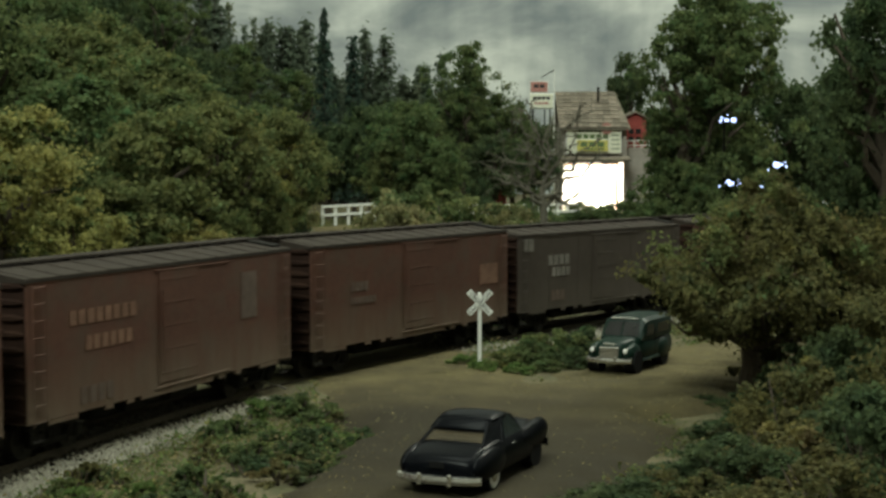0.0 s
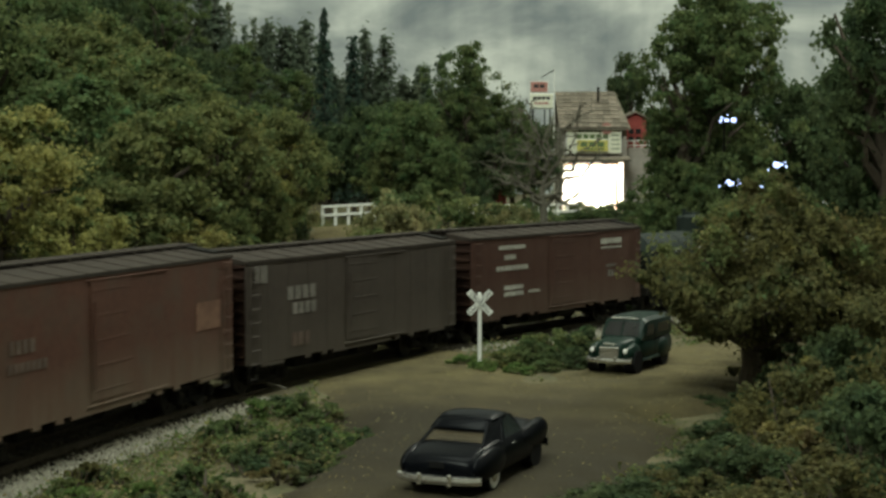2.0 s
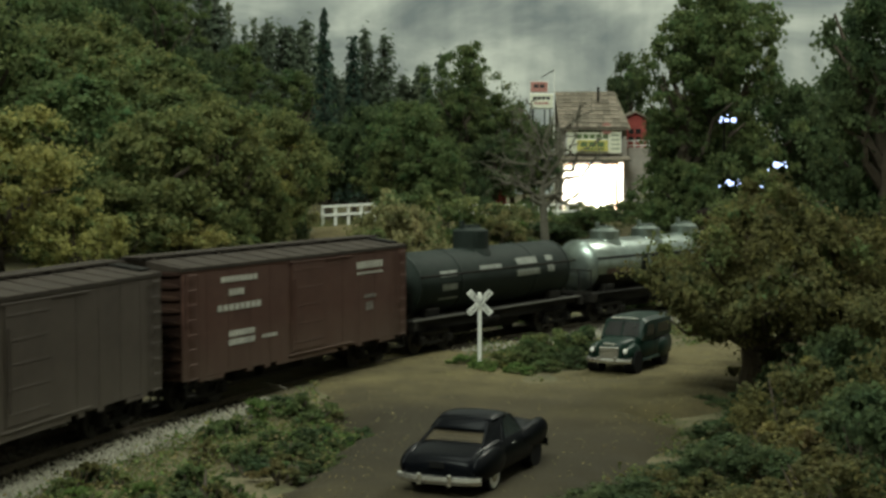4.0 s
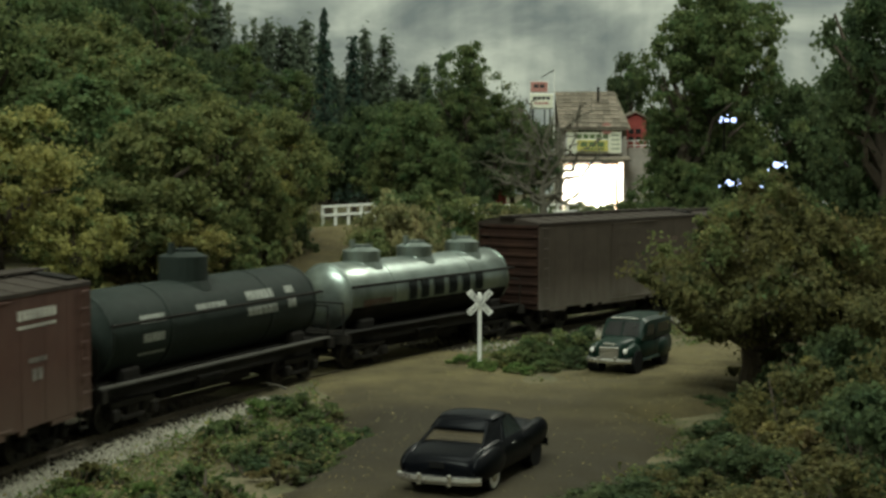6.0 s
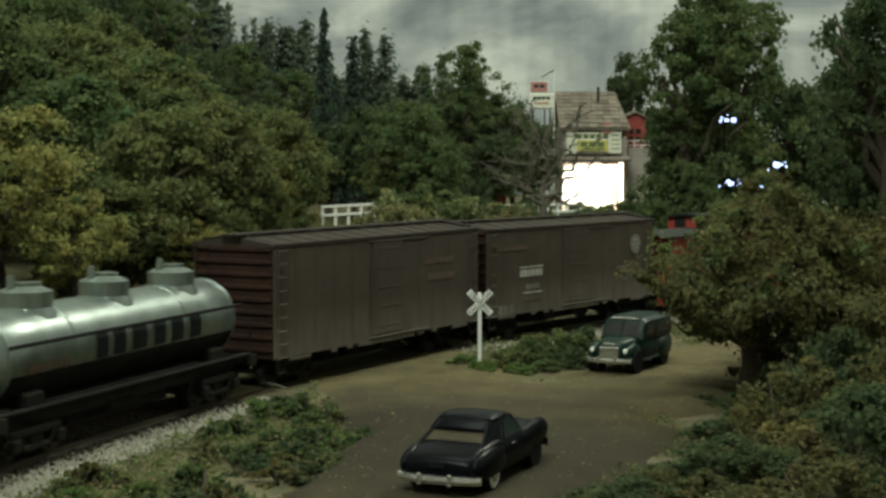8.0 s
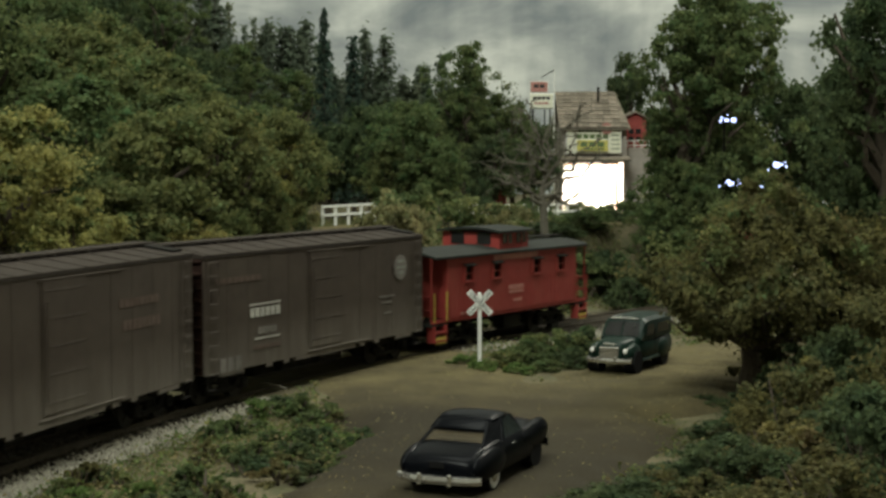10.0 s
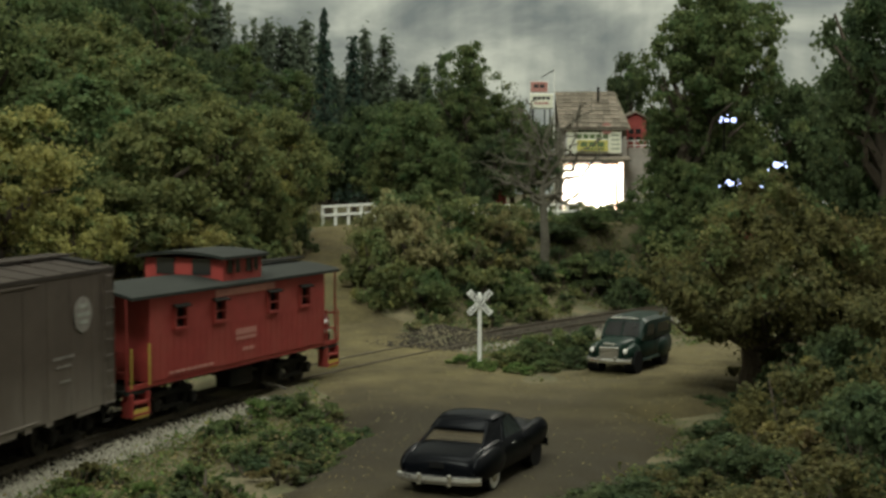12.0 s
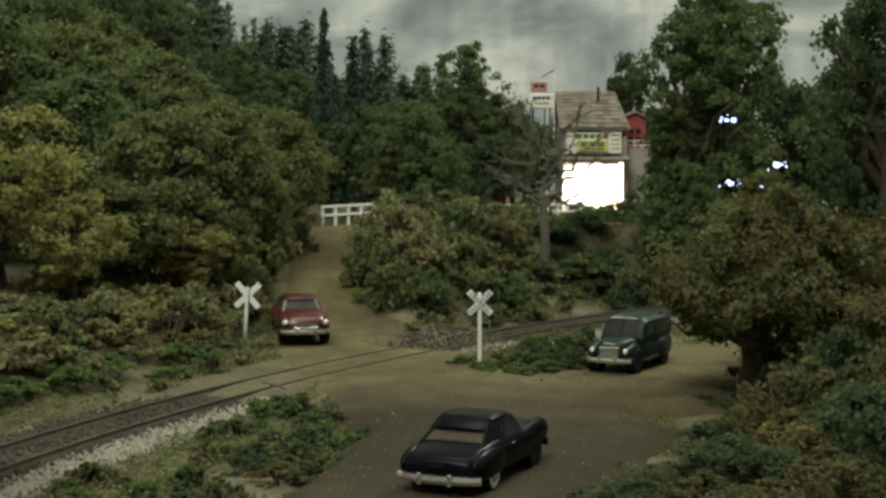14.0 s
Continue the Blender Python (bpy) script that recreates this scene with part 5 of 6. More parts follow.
tufts = random.Random(12)
for i in range(84):
    # the weedy corner between ballast and road
    x, y = tufts.uniform(-9.2, -2.0), tufts.uniform(28.5, 41.5)
    if off_track(x, y) < -2.3 and road_inside(x, y) < 0.1:
        size = tufts.uniform(0.6, 1.4)
        HEDGE.append((tufts.choice(("tuft_green", "tuft_green", "tuft_olive", "tuft_dark", "tuft_grass", "tuft_brown")), x, y, size, size * tufts.uniform(0.3, 0.5)))
for i in range(40):
    # the dark ragged fringe of the weedy corner
    x, y = tufts.uniform(-3.4, -0.9), tufts.uniform(31.5, 38.5)
    size = tufts.uniform(0.35, 0.95)
    if off_track(x, y) < -2.6 and not (x > -1.5 and y < 33.5):
        HEDGE.append((tufts.choice(("tuft_dark", "tuft_brown", "tuft_dark", "tuft_green")), x, y, size, size * tufts.uniform(0.2, 0.36)))
for i in range(260):
    # scattered tufts along the far side of the track and the road's edge
    x, y = tufts.uniform(-14, 9), tufts.uniform(38, 66)
    w = off_track(x, y)
    if 2.4 < w < 5 and road_inside(x, y) < 0 and not (-8.5 < x < -6 and 50 < y < 57.5):
        size = tufts.uniform(0.7, 1.3)
        HEDGE.append((tufts.choice(("tuft_green", "tuft_scrub", "tuft_grass", "tuft_olive")), x, y, size, size * tufts.uniform(0.4, 0.6)))

for i in range(240):
    # scrub on the foot of the wooded hill
    x, y = tufts.uniform(-21, -6.5), tufts.uniform(42, 63)
    w = off_track(x, y)
    if 5.2 < w < 12.5 and road_inside(x, y) < -0.4 and not (-9 < x < -6 and 50 < y < 57.5):
        size = tufts.uniform(1.1, 2.2)
        HEDGE.append((tufts.choice(("tuft_scrub", "tuft_straw", "tuft_scrub", "tuft_olive", "tuft_scrub", "tuft_brown")), x, y, size, size * tufts.uniform(0.45, 0.7)))


for i in range(170):
    # low growth on the bank between the track and the store
    x, y = tufts.uniform(1.0, 12.0), tufts.uniform(58, 74)
    w = off_track(x, y)
    if 2.6 < w < 10 and road_inside(x, y) < -0.3 and math.hypot(x - 4.8, y - 70.5) > 0.7:
        size = tufts.uniform(0.9, 1.9)
        HEDGE.append((tufts.choice(("tuft_green", "tuft_olive", "tuft_scrub", "tuft_grass", "tuft_dark")), x, y, size, size * tufts.uniform(0.35, 0.6)))


def build_hedge():
    used = set()
    rng = random.Random(6)
    for kind, x, y, w, h in HEDGE:
        base = BUSHES[kind]
        unit_w, unit_h = (1.6, 0.7) if kind == "grass" else (0.95, 0.5) if kind.startswith("tuft") else (2.3, 1.5)
        args = (base, x, y, w / unit_w, h / unit_h, rng.uniform(0, 360))
        if kind in used:
            plant_at(*args)
        else:
            used.add(kind)
            first(*args)


def build_undergrowth():
    """Low foam and weeds spread over the banks, and stones along the near shoulder of the track."""
    rng = np.random.default_rng(7)
    for kind, count, size, name in (("olive", 30000, 0.07, "undergrowth"), ("green", 24000, 0.07, "undergrowth"), ("brown", 20000, 0.065, "dry_undergrowth"), ("straw", 20000, 0.065, "dry_undergrowth"), ("grass", 12000, 0.055, "grass")):
        x = rng.uniform(-24, 24, count * 5)
        y = rng.uniform(26, 82, count * 5)
        w = off_track(x, y)
        patch = np.sin(x * 0.8 + 2 * np.sin(y * 0.45 + len(kind))) + np.sin(y * 0.7 + 2 * np.sin(x * 0.5 + 2 * len(kind)))
        ok = (np.abs(w - 0.2) > 2.3) & (road_inside(x, y) < -0.15) & (patch > -0.9) & (np.abs(x) < 0.34 * y + 2)
        if kind == "grass":
            ok &= (np.abs(w) < 8)
        bare = (x < -8.5) & (w > 3.4) & (w < 6.6) & (patch < 1.2)
        ok &= ~bare
        x, y = x[ok][:count], y[ok][:count]
        z = land(x, y) + 0.3 * rng.random(len(x)) ** 2 * (1 + 0.6 * wave(x * 2, y * 2))
        c = np.stack([x, y, z], 1)
        n = rng.normal(scale=0.6, size=c.shape) + np.array([0, 0, 0.8])
        ob = link(name, quads(name, c, n, rng.uniform(0.6, 1.3, len(c)) * size, rng), LEAF[kind], None)
        tagged(ob, {"undergrowth": "low green foam undergrowth on the banks", "dry_undergrowth": "low brown undergrowth on the banks", "grass": "bright green grass along the track"}[name], "undergrowth", kind="stuff")
    # specks of yellow foam and grit strewn on the road
    x, y = rng.uniform(-8, 14, 9000), rng.uniform(20, 75, 9000)
    ok = (road_inside(x, y) > 0.1) & (np.abs(off_track(x, y)) > 1.2)
    edge = rng.random(9000) < np.clip(1.1 - 0.35 * road_inside(x, y), 0.15, 1)
    x, y = x[ok & edge], y[ok & edge]
    c = np.stack([x, y, road_height(x, y) + 0.012], 1)
    ob = link("road_specks", quads("road_specks", c, rng.normal(scale=0.3, size=c.shape) + np.array([0, 0, 1.0]), rng.uniform(0.02, 0.055, len(c)), rng), LEAF["straw"], None)
    tagged(ob, "specks of straw-coloured grit on the road", "grit", kind="stuff")
    # stones: small eight-sided chips, cream on the near shoulder and dark between and beside the ties
    base = np.array([(1, 0, 0), (0, 1, 0), (-1, 0, 0), (0, -1, 0), (0, 0, 1), (0, 0, -1)], float)
    faces = np.array([(0, 1, 4), (1, 2, 4), (2, 3, 4), (3, 0, 4), (1, 0, 5), (2, 1, 5), (3, 2, 5), (0, 3, 5)])

    def strew(name, s, o, low, high, material, label):
        n = len(s)
        x, y = on_track(s)
        (xa, ya), (xb, yb) = on_track(s - 0.3), on_track(s + 0.3)
        d = np.hypot(xb - xa, yb - ya)
        px, py = x - (yb - ya) / d * o, y + (xb - xa) / d * o
        bed = np.interp(-o, [-2.9, -2.3, -1.35, 1.35, 2.1, 2.6, 2.9], [-2.0, -0.4, -0.175, -0.175, -0.36, -0.6, -2.0])
        pz = np.maximum(land(px, py), bed) + rng.uniform(-0.02, 0.06, n)
        size = rng.uniform(low, high, (n, 1, 3))
        v = (base[None] * size * rng.uniform(0.7, 1.25, (n, len(base), 1)) + np.stack([px, py, pz], 1)[:, None]) * S
        f = faces[None] + (np.arange(n) * len(base))[:, None, None]
        me = bpy.data.meshes.new(name)
        me.from_pydata(v.reshape(-1, 3).tolist(), [], f.reshape(-1, 3).tolist())
        tagged(link(name, me, material, None), label, "ballast", kind="stuff")

    n = 21000
    s = rng.uniform(-36, -8.0, n)
    far = rng.random(n) < 0.2
    s = np.where(far, rng.uniform(4, 24, n), s)
    o = -1.8 + rng.normal(scale=0.24, size=n)
    o = np.where(far, o * 0.95 - rng.uniform(0, 0.9, n), o)
    strew("pale_ballast", s, o, 0.028, 0.06, STONE, "cream coloured ballast stones on the track shoulder")
    n = 15000
    s, o = rng.uniform(-34, 26, n), rng.uniform(-1.7, 2.5, n)
    keep = (np.abs(np.abs(o) - 0.75) > 0.12) & ((s < -8.5) | (s > 3.5))
    strew("dark_ballast_stones", s[keep], o[keep], 0.03, 0.075, GREY_STONE, "dark brown ballast grit between the ties")


def build_dead_tree():
    rng = np.random.default_rng(42)
    tree = thing("dead_tree", "bare grey dead tree with twisted branches on the bank", "tree", m=P(4.8, 70.5, float(land(4.8, 70.5))))
    bm = bmesh.new()
    limb(bm, (0.05, 0, -0.4), (0.0, 0, 2.9), 0.25, 0.18, rng, 9, 0.05, 4)
    limb(bm, (0.0, 0, 2.85), (0.3, 0.1, 6.6), 0.17, 0.03, rng, 7, 0.14, 6)
    part("trunk", bm, DEADWOOD, tree)
    for i in range(12):
        side = -1 if i % 2 else 1
        z = 2.7 + 0.24 * i + rng.uniform(-0.1, 0.1)
        out = (2.9 - 0.17 * i) * rng.uniform(0.75, 1.1)
        deep = rng.uniform(-1.2, 1.2)
        fork = np.array([0.02 * i, 0, z])
        tip = fork + np.array([side * out, deep, rng.uniform(0.9, 2.3)])
        bm = bmesh.new()
        pts = limb(bm, fork, tip, 0.12 - 0.005 * i, 0.03, rng, 6, 0.17, 5)
        for k in range(9):
            b = pts[rng.integers(1, 6)]
            t2 = b + rng.normal(scale=0.45, size=3) + np.array([side * 0.25, deep * 0.1, 0.35])
            p2 = limb(bm, b, t2, 0.04, 0.014, rng, 4, 0.09, 3)
            for q in range(3):
                limb(bm, p2[rng.integers(1, 4)], t2 + rng.normal(scale=0.33, size=3), 0.016, 0.008, rng, 3, 0.05, 2)
        part("branch", bm, DEADWOOD, tree)


def build_twigs():
    rng = np.random.default_rng(3)
    for x, y, turn, ln in ((-12.6, 45.9, 40, 0.9), (-7.9, 53.2, 150, 1.4), (-5.2, 38.0, 25, 1.0), (-5.0, 43.2, 170, 0.8), (6.6, 66, 20, 1.1), (-12.9, 46.6, 100, 0.5)):
        bm = bmesh.new()
        limb(bm, (-ln / 2, 0, 0.05), (ln / 2, 0, 0.22), 0.045, 0.015, rng, 5, 0.05, 3)
        limb(bm, (0, 0, 0.12), (ln * 0.3, 0.25, 0.3), 0.025, 0.01, rng, 4, 0.03, 2)
        ob = part("fallen_twig", bm, DEADWOOD, None, at=P(x, y, float(land(x, y)) + 0.05, 0, 0, turn))
        tagged(ob, "dry fallen twig lying on the bank", "twig", "fallen twigs")


# ---- signs, fence ----
def text_mesh(body, size, depth):
    cu = bpy.data.curves.new("writing", "FONT")
    cu.body, cu.size, cu.extrude, cu.align_x, cu.align_y = body, size * S, depth * S, "CENTER", "CENTER"
    ob = new("writing", cu)
    me = bpy.data.meshes.new_from_object(ob.evaluated_get(bpy.context.evaluated_depsgraph_get()))
    bpy.data.objects.remove(ob)
    return me


def crossbuck(x, y, height, turn, blade, wide, lean=0.0):
    sign = thing("crossbuck_sign", "white railroad crossbuck sign on a white post", "crossing sign", "crossbuck signs", P(x, y, float(max(land(x, y), -0.1)), 0, lean, turn))
    part("post", B((0, 0, height / 2 - 0.2), (0.12, 0.12, height + 0.4), 0.015), WHITE, sign)
    zc = height - 0.32
    for k, words in ((-1, ("RAIL", "ROAD")), (1, ("CROSSING",))):
        y0 = -0.085 if k < 0 else -0.12
        ang = math.radians(45 * k)
        b = part("blade", B((0, y0, zc), (blade, 0.03, wide), 0.006, Matrix.Rotation(ang, 4, "Y")), WHITE, sign)
        for i, wd in enumerate(words):
            off = 0 if len(words) == 1 else (i - 0.5) * blade * 0.58
            me = text_mesh(wd, wide * 0.92, 0.004)
            m = Matrix.Translation((0, (y0 - 0.021) * S, zc * S)) @ Matrix.Rotation(ang, 4, "Y") @ Matrix.Translation((off * S, 0, 0)) @ Matrix.Rotation(math.radians(90), 4, "X")
            me.transform(m)
            link("writing", me, LETTER, b)
    return sign


def build_fence():
    f = thing("wooden_fence", "white three-rail wooden fence at the top of the lane", "fence")
    line = [(-6.2, 76.0), (-3.6, 77.0), (0.5, 81.0), (4.3, 85.5), (8.0, 88.0)]
    for (xa, ya), (xb, yb) in zip(line, line[1:]):
        n = max(2, round(math.hypot(xb - xa, yb - ya) / 0.7))
        za, zb = float(land(xa, ya)), float(land(xb, yb))
        for i in range(n):
            t = i / n
            part("post", B((xa + (xb - xa) * t, ya + (yb - ya) * t, za + (zb - za) * t + 0.42), (0.15, 0.15, 1.3), 0.02), WHITE, f)
        d = Vector((xb - xa, yb - ya, zb - za))
        rot = d.to_track_quat("X", "Z").to_matrix().to_4x4()
        for h in (0.58, 1.02):
            part("rail", B(((xa + xb) / 2, (ya + yb) / 2 - 0.1, (za + zb) / 2 + h), (d.length + 0.1, 0.05, 0.14), 0.01, rot), WHITE, f)


build_room()
build_grove()
build_oak()
build_hedge()
build_undergrowth()
build_dead_tree()
build_twigs()
crossbuck(1.2, 48.1, 2.5, 2, 1.05, 0.2)
crossbuck(-7.42, 55.0, 1.95, 176, 1.25, 0.22, -3.5)
build_fence()


# ---- road vehicles; x runs forwards ----
def body_ring(x, w, zb, zt, crown=0.04, n=8):
    """Cross-section of a car's lower body: flat below, bulged flanks, softly crowned above."""
    half = [(0.0, zb), (w * 0.8, zb), (w * 0.97, zb + 0.1), (w, zb + (zt - zb) * 0.45), (w * 0.97, zb + (zt - zb) * 0.75), (w * 0.86, zt - 0.02), (w * 0.6, zt + crown * 0.6), (w * 0.3, zt + crown), (0.0, zt + crown * 1.1)]
    return [(x, y, z) for y, z in half] + [(x, -y, z) for y, z in half[-2:0:-1]]


def wheel(car, x, y, r=0.36, white=True):
    side = 1 if y > 0 else -1
    w = part("wheel", rod(bmesh.new(), (x, y - side * 0.09, r), (x, y + side * 0.09, r), r, n=24), RUBBER, car, "black tyre")
    if white:
        part("whitewall", rod(bmesh.new(), (x, y + side * 0.085, r), (x, y + side * 0.1, r), r * 0.8, r * 0.74, 24), WHITEWALL, w)
    part("hubcap", rod(bmesh.new(), (x, y + side * 0.09, r), (x, y + side * 0.13, r), r * 0.5, r * 0.34, 18), CHROME, w)


def bumper(car, x, w, z, d):
    """A curved chrome bar with two guards; d is the way it faces."""
    rings = []
    for k in np.linspace(-1, 1, 11):
        px = x - d * 0.2 * abs(k) ** 3
        rings.append([(px + d * a, w * k, z + b) for a, b in ((-0.03, -0.09), (0.03, -0.07), (0.05, 0), (0.03, 0.07), (-0.03, 0.09))])
    b = part("bumper", loft(bmesh.new(), rings), CHROME, car, "chrome bumper", smooth=False)
    for y in (-0.33, 0.33):
        part("bumper_guard", B((x + d * 0.06, y, z + 0.02), (0.09, 0.09, 0.26), 0.025), CHROME, b)
    return b


def blob(bm, c, s):
    bmesh.ops.create_uvsphere(bm, u_segments=18, v_segments=12, radius=1, matrix=Matrix.Translation(c) @ Matrix.Diagonal((*s, 1)))
    return bm


def greenhouse(car, paint, belt, roof, z0, z1, w0, w1, posts, pane_mat=CAR_GLASS, rear_mat=None, turret=False):
    """Cabin above the belt: glass panes between pillars, and a crowned roof."""
    (xr0, xf0), (xr1, xf1) = belt, roof
    rear_mat = rear_mat or pane_mat
    panes = {
        "rear_window": [(xr0, w0 * 0.78, z0), (xr0, -w0 * 0.78, z0), (xr1, -w1 * 0.8, z1), (xr1, w1 * 0.8, z1)],
        "windshield": [(xf0, -w0 * 0.8, z0), (xf0, w0 * 0.8, z0), (xf1, w1 * 0.82, z1), (xf1, -w1 * 0.82, z1)],
    }
    for side in (-1, 1):
        for a, b in posts:
            fa0, fb0 = xr0 + (xf0 - xr0) * a + 0.18, xr0 + (xf0 - xr0) * b - 0.12
            fa1, fb1 = xr1 + (xf1 - xr1) * a + 0.08, xr1 + (xf1 - xr1) * b - 0.06
            panes["side_window" + str(side) + str(a)] = [(fa0, side * w0 * 0.97, z0), (fb0, side * w0 * 0.97, z0), (fb1, side * w1 * 0.99, z1), (fa1, side * w1 * 0.99, z1)]
    for name, q in panes.items():
        bm = bmesh.new()
        vs = [Vector(p) for p in q]
        nrm = (vs[1] - vs[0]).cross(vs[3] - vs[0]).normalized() * 0.02
        loft(bm, [[tuple(v - nrm) for v in vs], [tuple(v + nrm) for v in vs]])
        pane = part(name.split("-")[0].rstrip("0123456789.") if name.startswith("side") else name, bm, rear_mat if name == "rear_window" else pane_mat, car)
        pane.visible_shadow = False
        if name == "windshield":
            bm = bmesh.new()
            for a, b in zip(vs, vs[1:] + vs[:1]):
                rod(bm, a, b, 0.016, n=5)
            part("window_trim", bm, CHROME, pane, "chrome windshield trim")
    if turret:
        # rounded back of the roof above the rear window, and solid rear quarters
        rings = []
        for f in np.linspace(0, 1, 6):
            bulge = 0.03 * math.sin(math.pi * (0.25 + 0.55 * f))
            x = xr1 - 0.05 + (xr0 - xr1) * 0.56 * f - bulge
            z = z1 + 0.05 - (z1 - z0) * 0.56 * f ** 1.25
            hw = w1 * 0.9 + (w0 - w1) * 0.4 * f
            rings.append([(x + 0.1 * (abs(k) ** 3), hw * k, z + 0.03 * (1 - k * k)) for k in np.linspace(-1, 1, 9)] + [(x + 0.07, hw * k, z - 0.05) for k in np.linspace(1, -1, 9)])
        part("roof_back", loft(bmesh.new(), rings), paint, car, smooth=True)
        c = posts[0][0]
        for side in (-1, 1):
            q0, q1 = xr0 + (xf0 - xr0) * c + 0.08, xr1 + (xf1 - xr1) * c + 0.05
            outer = [(xr0 - 0.14, w0 * 0.84, z0 - 0.05), (xr0 + 0.15, w0 * 0.99, z0 - 0.05), (q0, w0 * 0.99, z0 - 0.05), (q1, w1 * 1.01, z1 + 0.03), (xr1 - 0.12, w1 * 0.86, z1 + 0.02)]
            part("rear_quarter", loft(bmesh.new(), [[(x, side * y, z) for x, y, z in outer], [(x, side * (y - 0.05), z) for x, y, z in outer]]), paint, car, smooth=False)
    # roof cap
    rings = []
    for i, f in enumerate(np.linspace(0, 1, 9)):
        x = xr1 - 0.12 + (xf1 - xr1 + 0.2) * f
        k = math.sin(math.pi * (0.12 + 0.76 * f))
        hw = w1 * (0.82 + 0.2 * k)
        up = 0.03 + 0.1 * k
        half = [(0.0, z1 - 0.01), (hw, z1 - 0.015), (hw * 0.98, z1 + up * 0.4), (hw * 0.75, z1 + up * 0.8), (hw * 0.35, z1 + up), (0.0, z1 + up * 1.05)]
        rings.append([(x, y, z) for y, z in half] + [(x, -y, z) for y, z in half[-2:0:-1]])
    part("roof", loft(bmesh.new(), rings), paint, car, smooth=True)
    for side in (-1, 1):
        cuts = sorted({c for ab in posts for c in ab})
        for c in cuts:
            bm = bmesh.new()
            a = (xr0 + (xf0 - xr0) * c, side * w0 * (0.86 if c in (0, 1) else 0.96), z0 - 0.05)
            b = (xr1 + (xf1 - xr1) * c, side * w1 * (0.9 if c in (0, 1) else 0.97), z1 + 0.02)
            wide = 0.11 if c in (0, 1) else 0.05
            loft(bm, [[(p[0] - wide, p[1] - 0.04, p[2]), (p[0] + wide, p[1] - 0.04, p[2]), (p[0] + wide, p[1] + 0.04, p[2]), (p[0] - wide, p[1] + 0.04, p[2])] for p in (a, b)])
            part("pillar", bm, paint, car)


def sedan(label, paint, m, length=4.8, fastback=False, panes=CAR_GLASS, rear_mat=None):
    car = thing("sedan_car", label, "car", "parked cars", m)
    h = length / 2
    prof = [(-1.0, 0.62, 0.36, 0.62), (-0.97, 0.78, 0.3, 0.74), (-0.88, 0.86, 0.27, 0.8), (-0.7, 0.89, 0.26, 0.91), (-0.45, 0.9, 0.25, 1.0), (-0.1, 0.91, 0.25, 1.0), (0.3, 0.91, 0.25, 1.0), (0.42, 0.9, 0.25, 0.99), (0.6, 0.86, 0.26, 1.0 if fastback else 1.04), (0.8, 0.82, 0.27, 0.97 if fastback else 1.0), (0.92, 0.74, 0.3, 0.9), (0.98, 0.62, 0.34, 0.78), (1.0, 0.5, 0.4, 0.6)]
    part("body", loft(bmesh.new(), [body_ring(x * h, w, zb, zt) for x, w, zb, zt in prof]), paint, car, smooth=True)
    for side in (-1, 1):
        if fastback:
            # long pontoon fenders: the front one runs back into the door, the rear one bulges proud
            rings = [[(x * h, side * (0.72 + hw * math.cos(a)), z + hh * math.sin(a)) for a in np.linspace(0, 2 * math.pi, 14)[:-1]] for x, z, hw, hh in ((-0.02, 0.72, 0.06, 0.06), (0.15, 0.72, 0.17, 0.2), (0.4, 0.7, 0.2, 0.29), (0.7, 0.7, 0.2, 0.33), (0.9, 0.72, 0.19, 0.3), (0.985, 0.74, 0.15, 0.22), (1.0, 0.74, 0.1, 0.14))]
            part("front_fender", loft(bmesh.new(), rings), paint, car, smooth=True)
            part("rear_fender", blob(bmesh.new(), (-h * 0.6, side * 0.78, 0.58), (h * 0.4, 0.2, 0.34)), paint, car, smooth=True)
        else:
            part("front_fender", blob(bmesh.new(), (h * 0.6, side * 0.74, 0.68), (h * 0.42, 0.2, 0.34)), paint, car, smooth=True)
            part("rear_fender", blob(bmesh.new(), (-h * 0.6, side * 0.76, 0.6), (h * 0.36, 0.2, 0.32)), paint, car, smooth=True)
        if not fastback:
            part("side_trim", B((0.1, side * 0.925, 0.62), (length * 0.5, 0.02, 0.03)), CHROME, car)
        for x in (-h * 0.58, h * 0.63):
            wheel(car, x, side * (0.7 if fastback and x > 0 else 0.80), white=not (fastback and x > 0))
            # a solid black disc stands for the shade inside the wheel arch
            part("arch_disc", rod(bmesh.new(), (x, side * 0.6, 0.36), (x, side * (0.86 if fastback else 0.925), 0.36), 0.37 if fastback else 0.41, n=20), RUBBER, car, "dark disc for the shaded wheel arch")
        part("headlight", blob(bmesh.new(), (h * 0.985, side * 0.74, 0.78), (0.07, 0.1, 0.1)), HEADLIGHT, car, smooth=True)
        part("tail_light", blob(bmesh.new(), (-h * 0.965, side * 0.78, 0.62), (0.03, 0.03, 0.035) if fastback else (0.05, 0.06, 0.08)), HEADLIGHT if fastback else TAIL, car, smooth=True)
        part("door_handle", B((-0.25, side * 0.925, 0.84), (0.16, 0.04, 0.03), 0.008), CHROME, car)
    if fastback:
        greenhouse(car, paint, (-h * 0.6, h * 0.3), (-h * 0.3, h * 0.1), 0.97, 1.34, 0.84, 0.66, [(0.36, 1)], panes, rear_mat, True)
    else:
        greenhouse(car, paint, (-h * 0.66, h * 0.30), (-h * 0.42, h * 0.1), 0.99, 1.34, 0.8, 0.62, [(0, 0.45), (0.45, 1)], panes)
    bumper(car, h + 0.1, 0.9, 0.44, 1)
    bumper(car, -h - 0.1, 0.92, 0.36 if fastback else 0.44, -1)
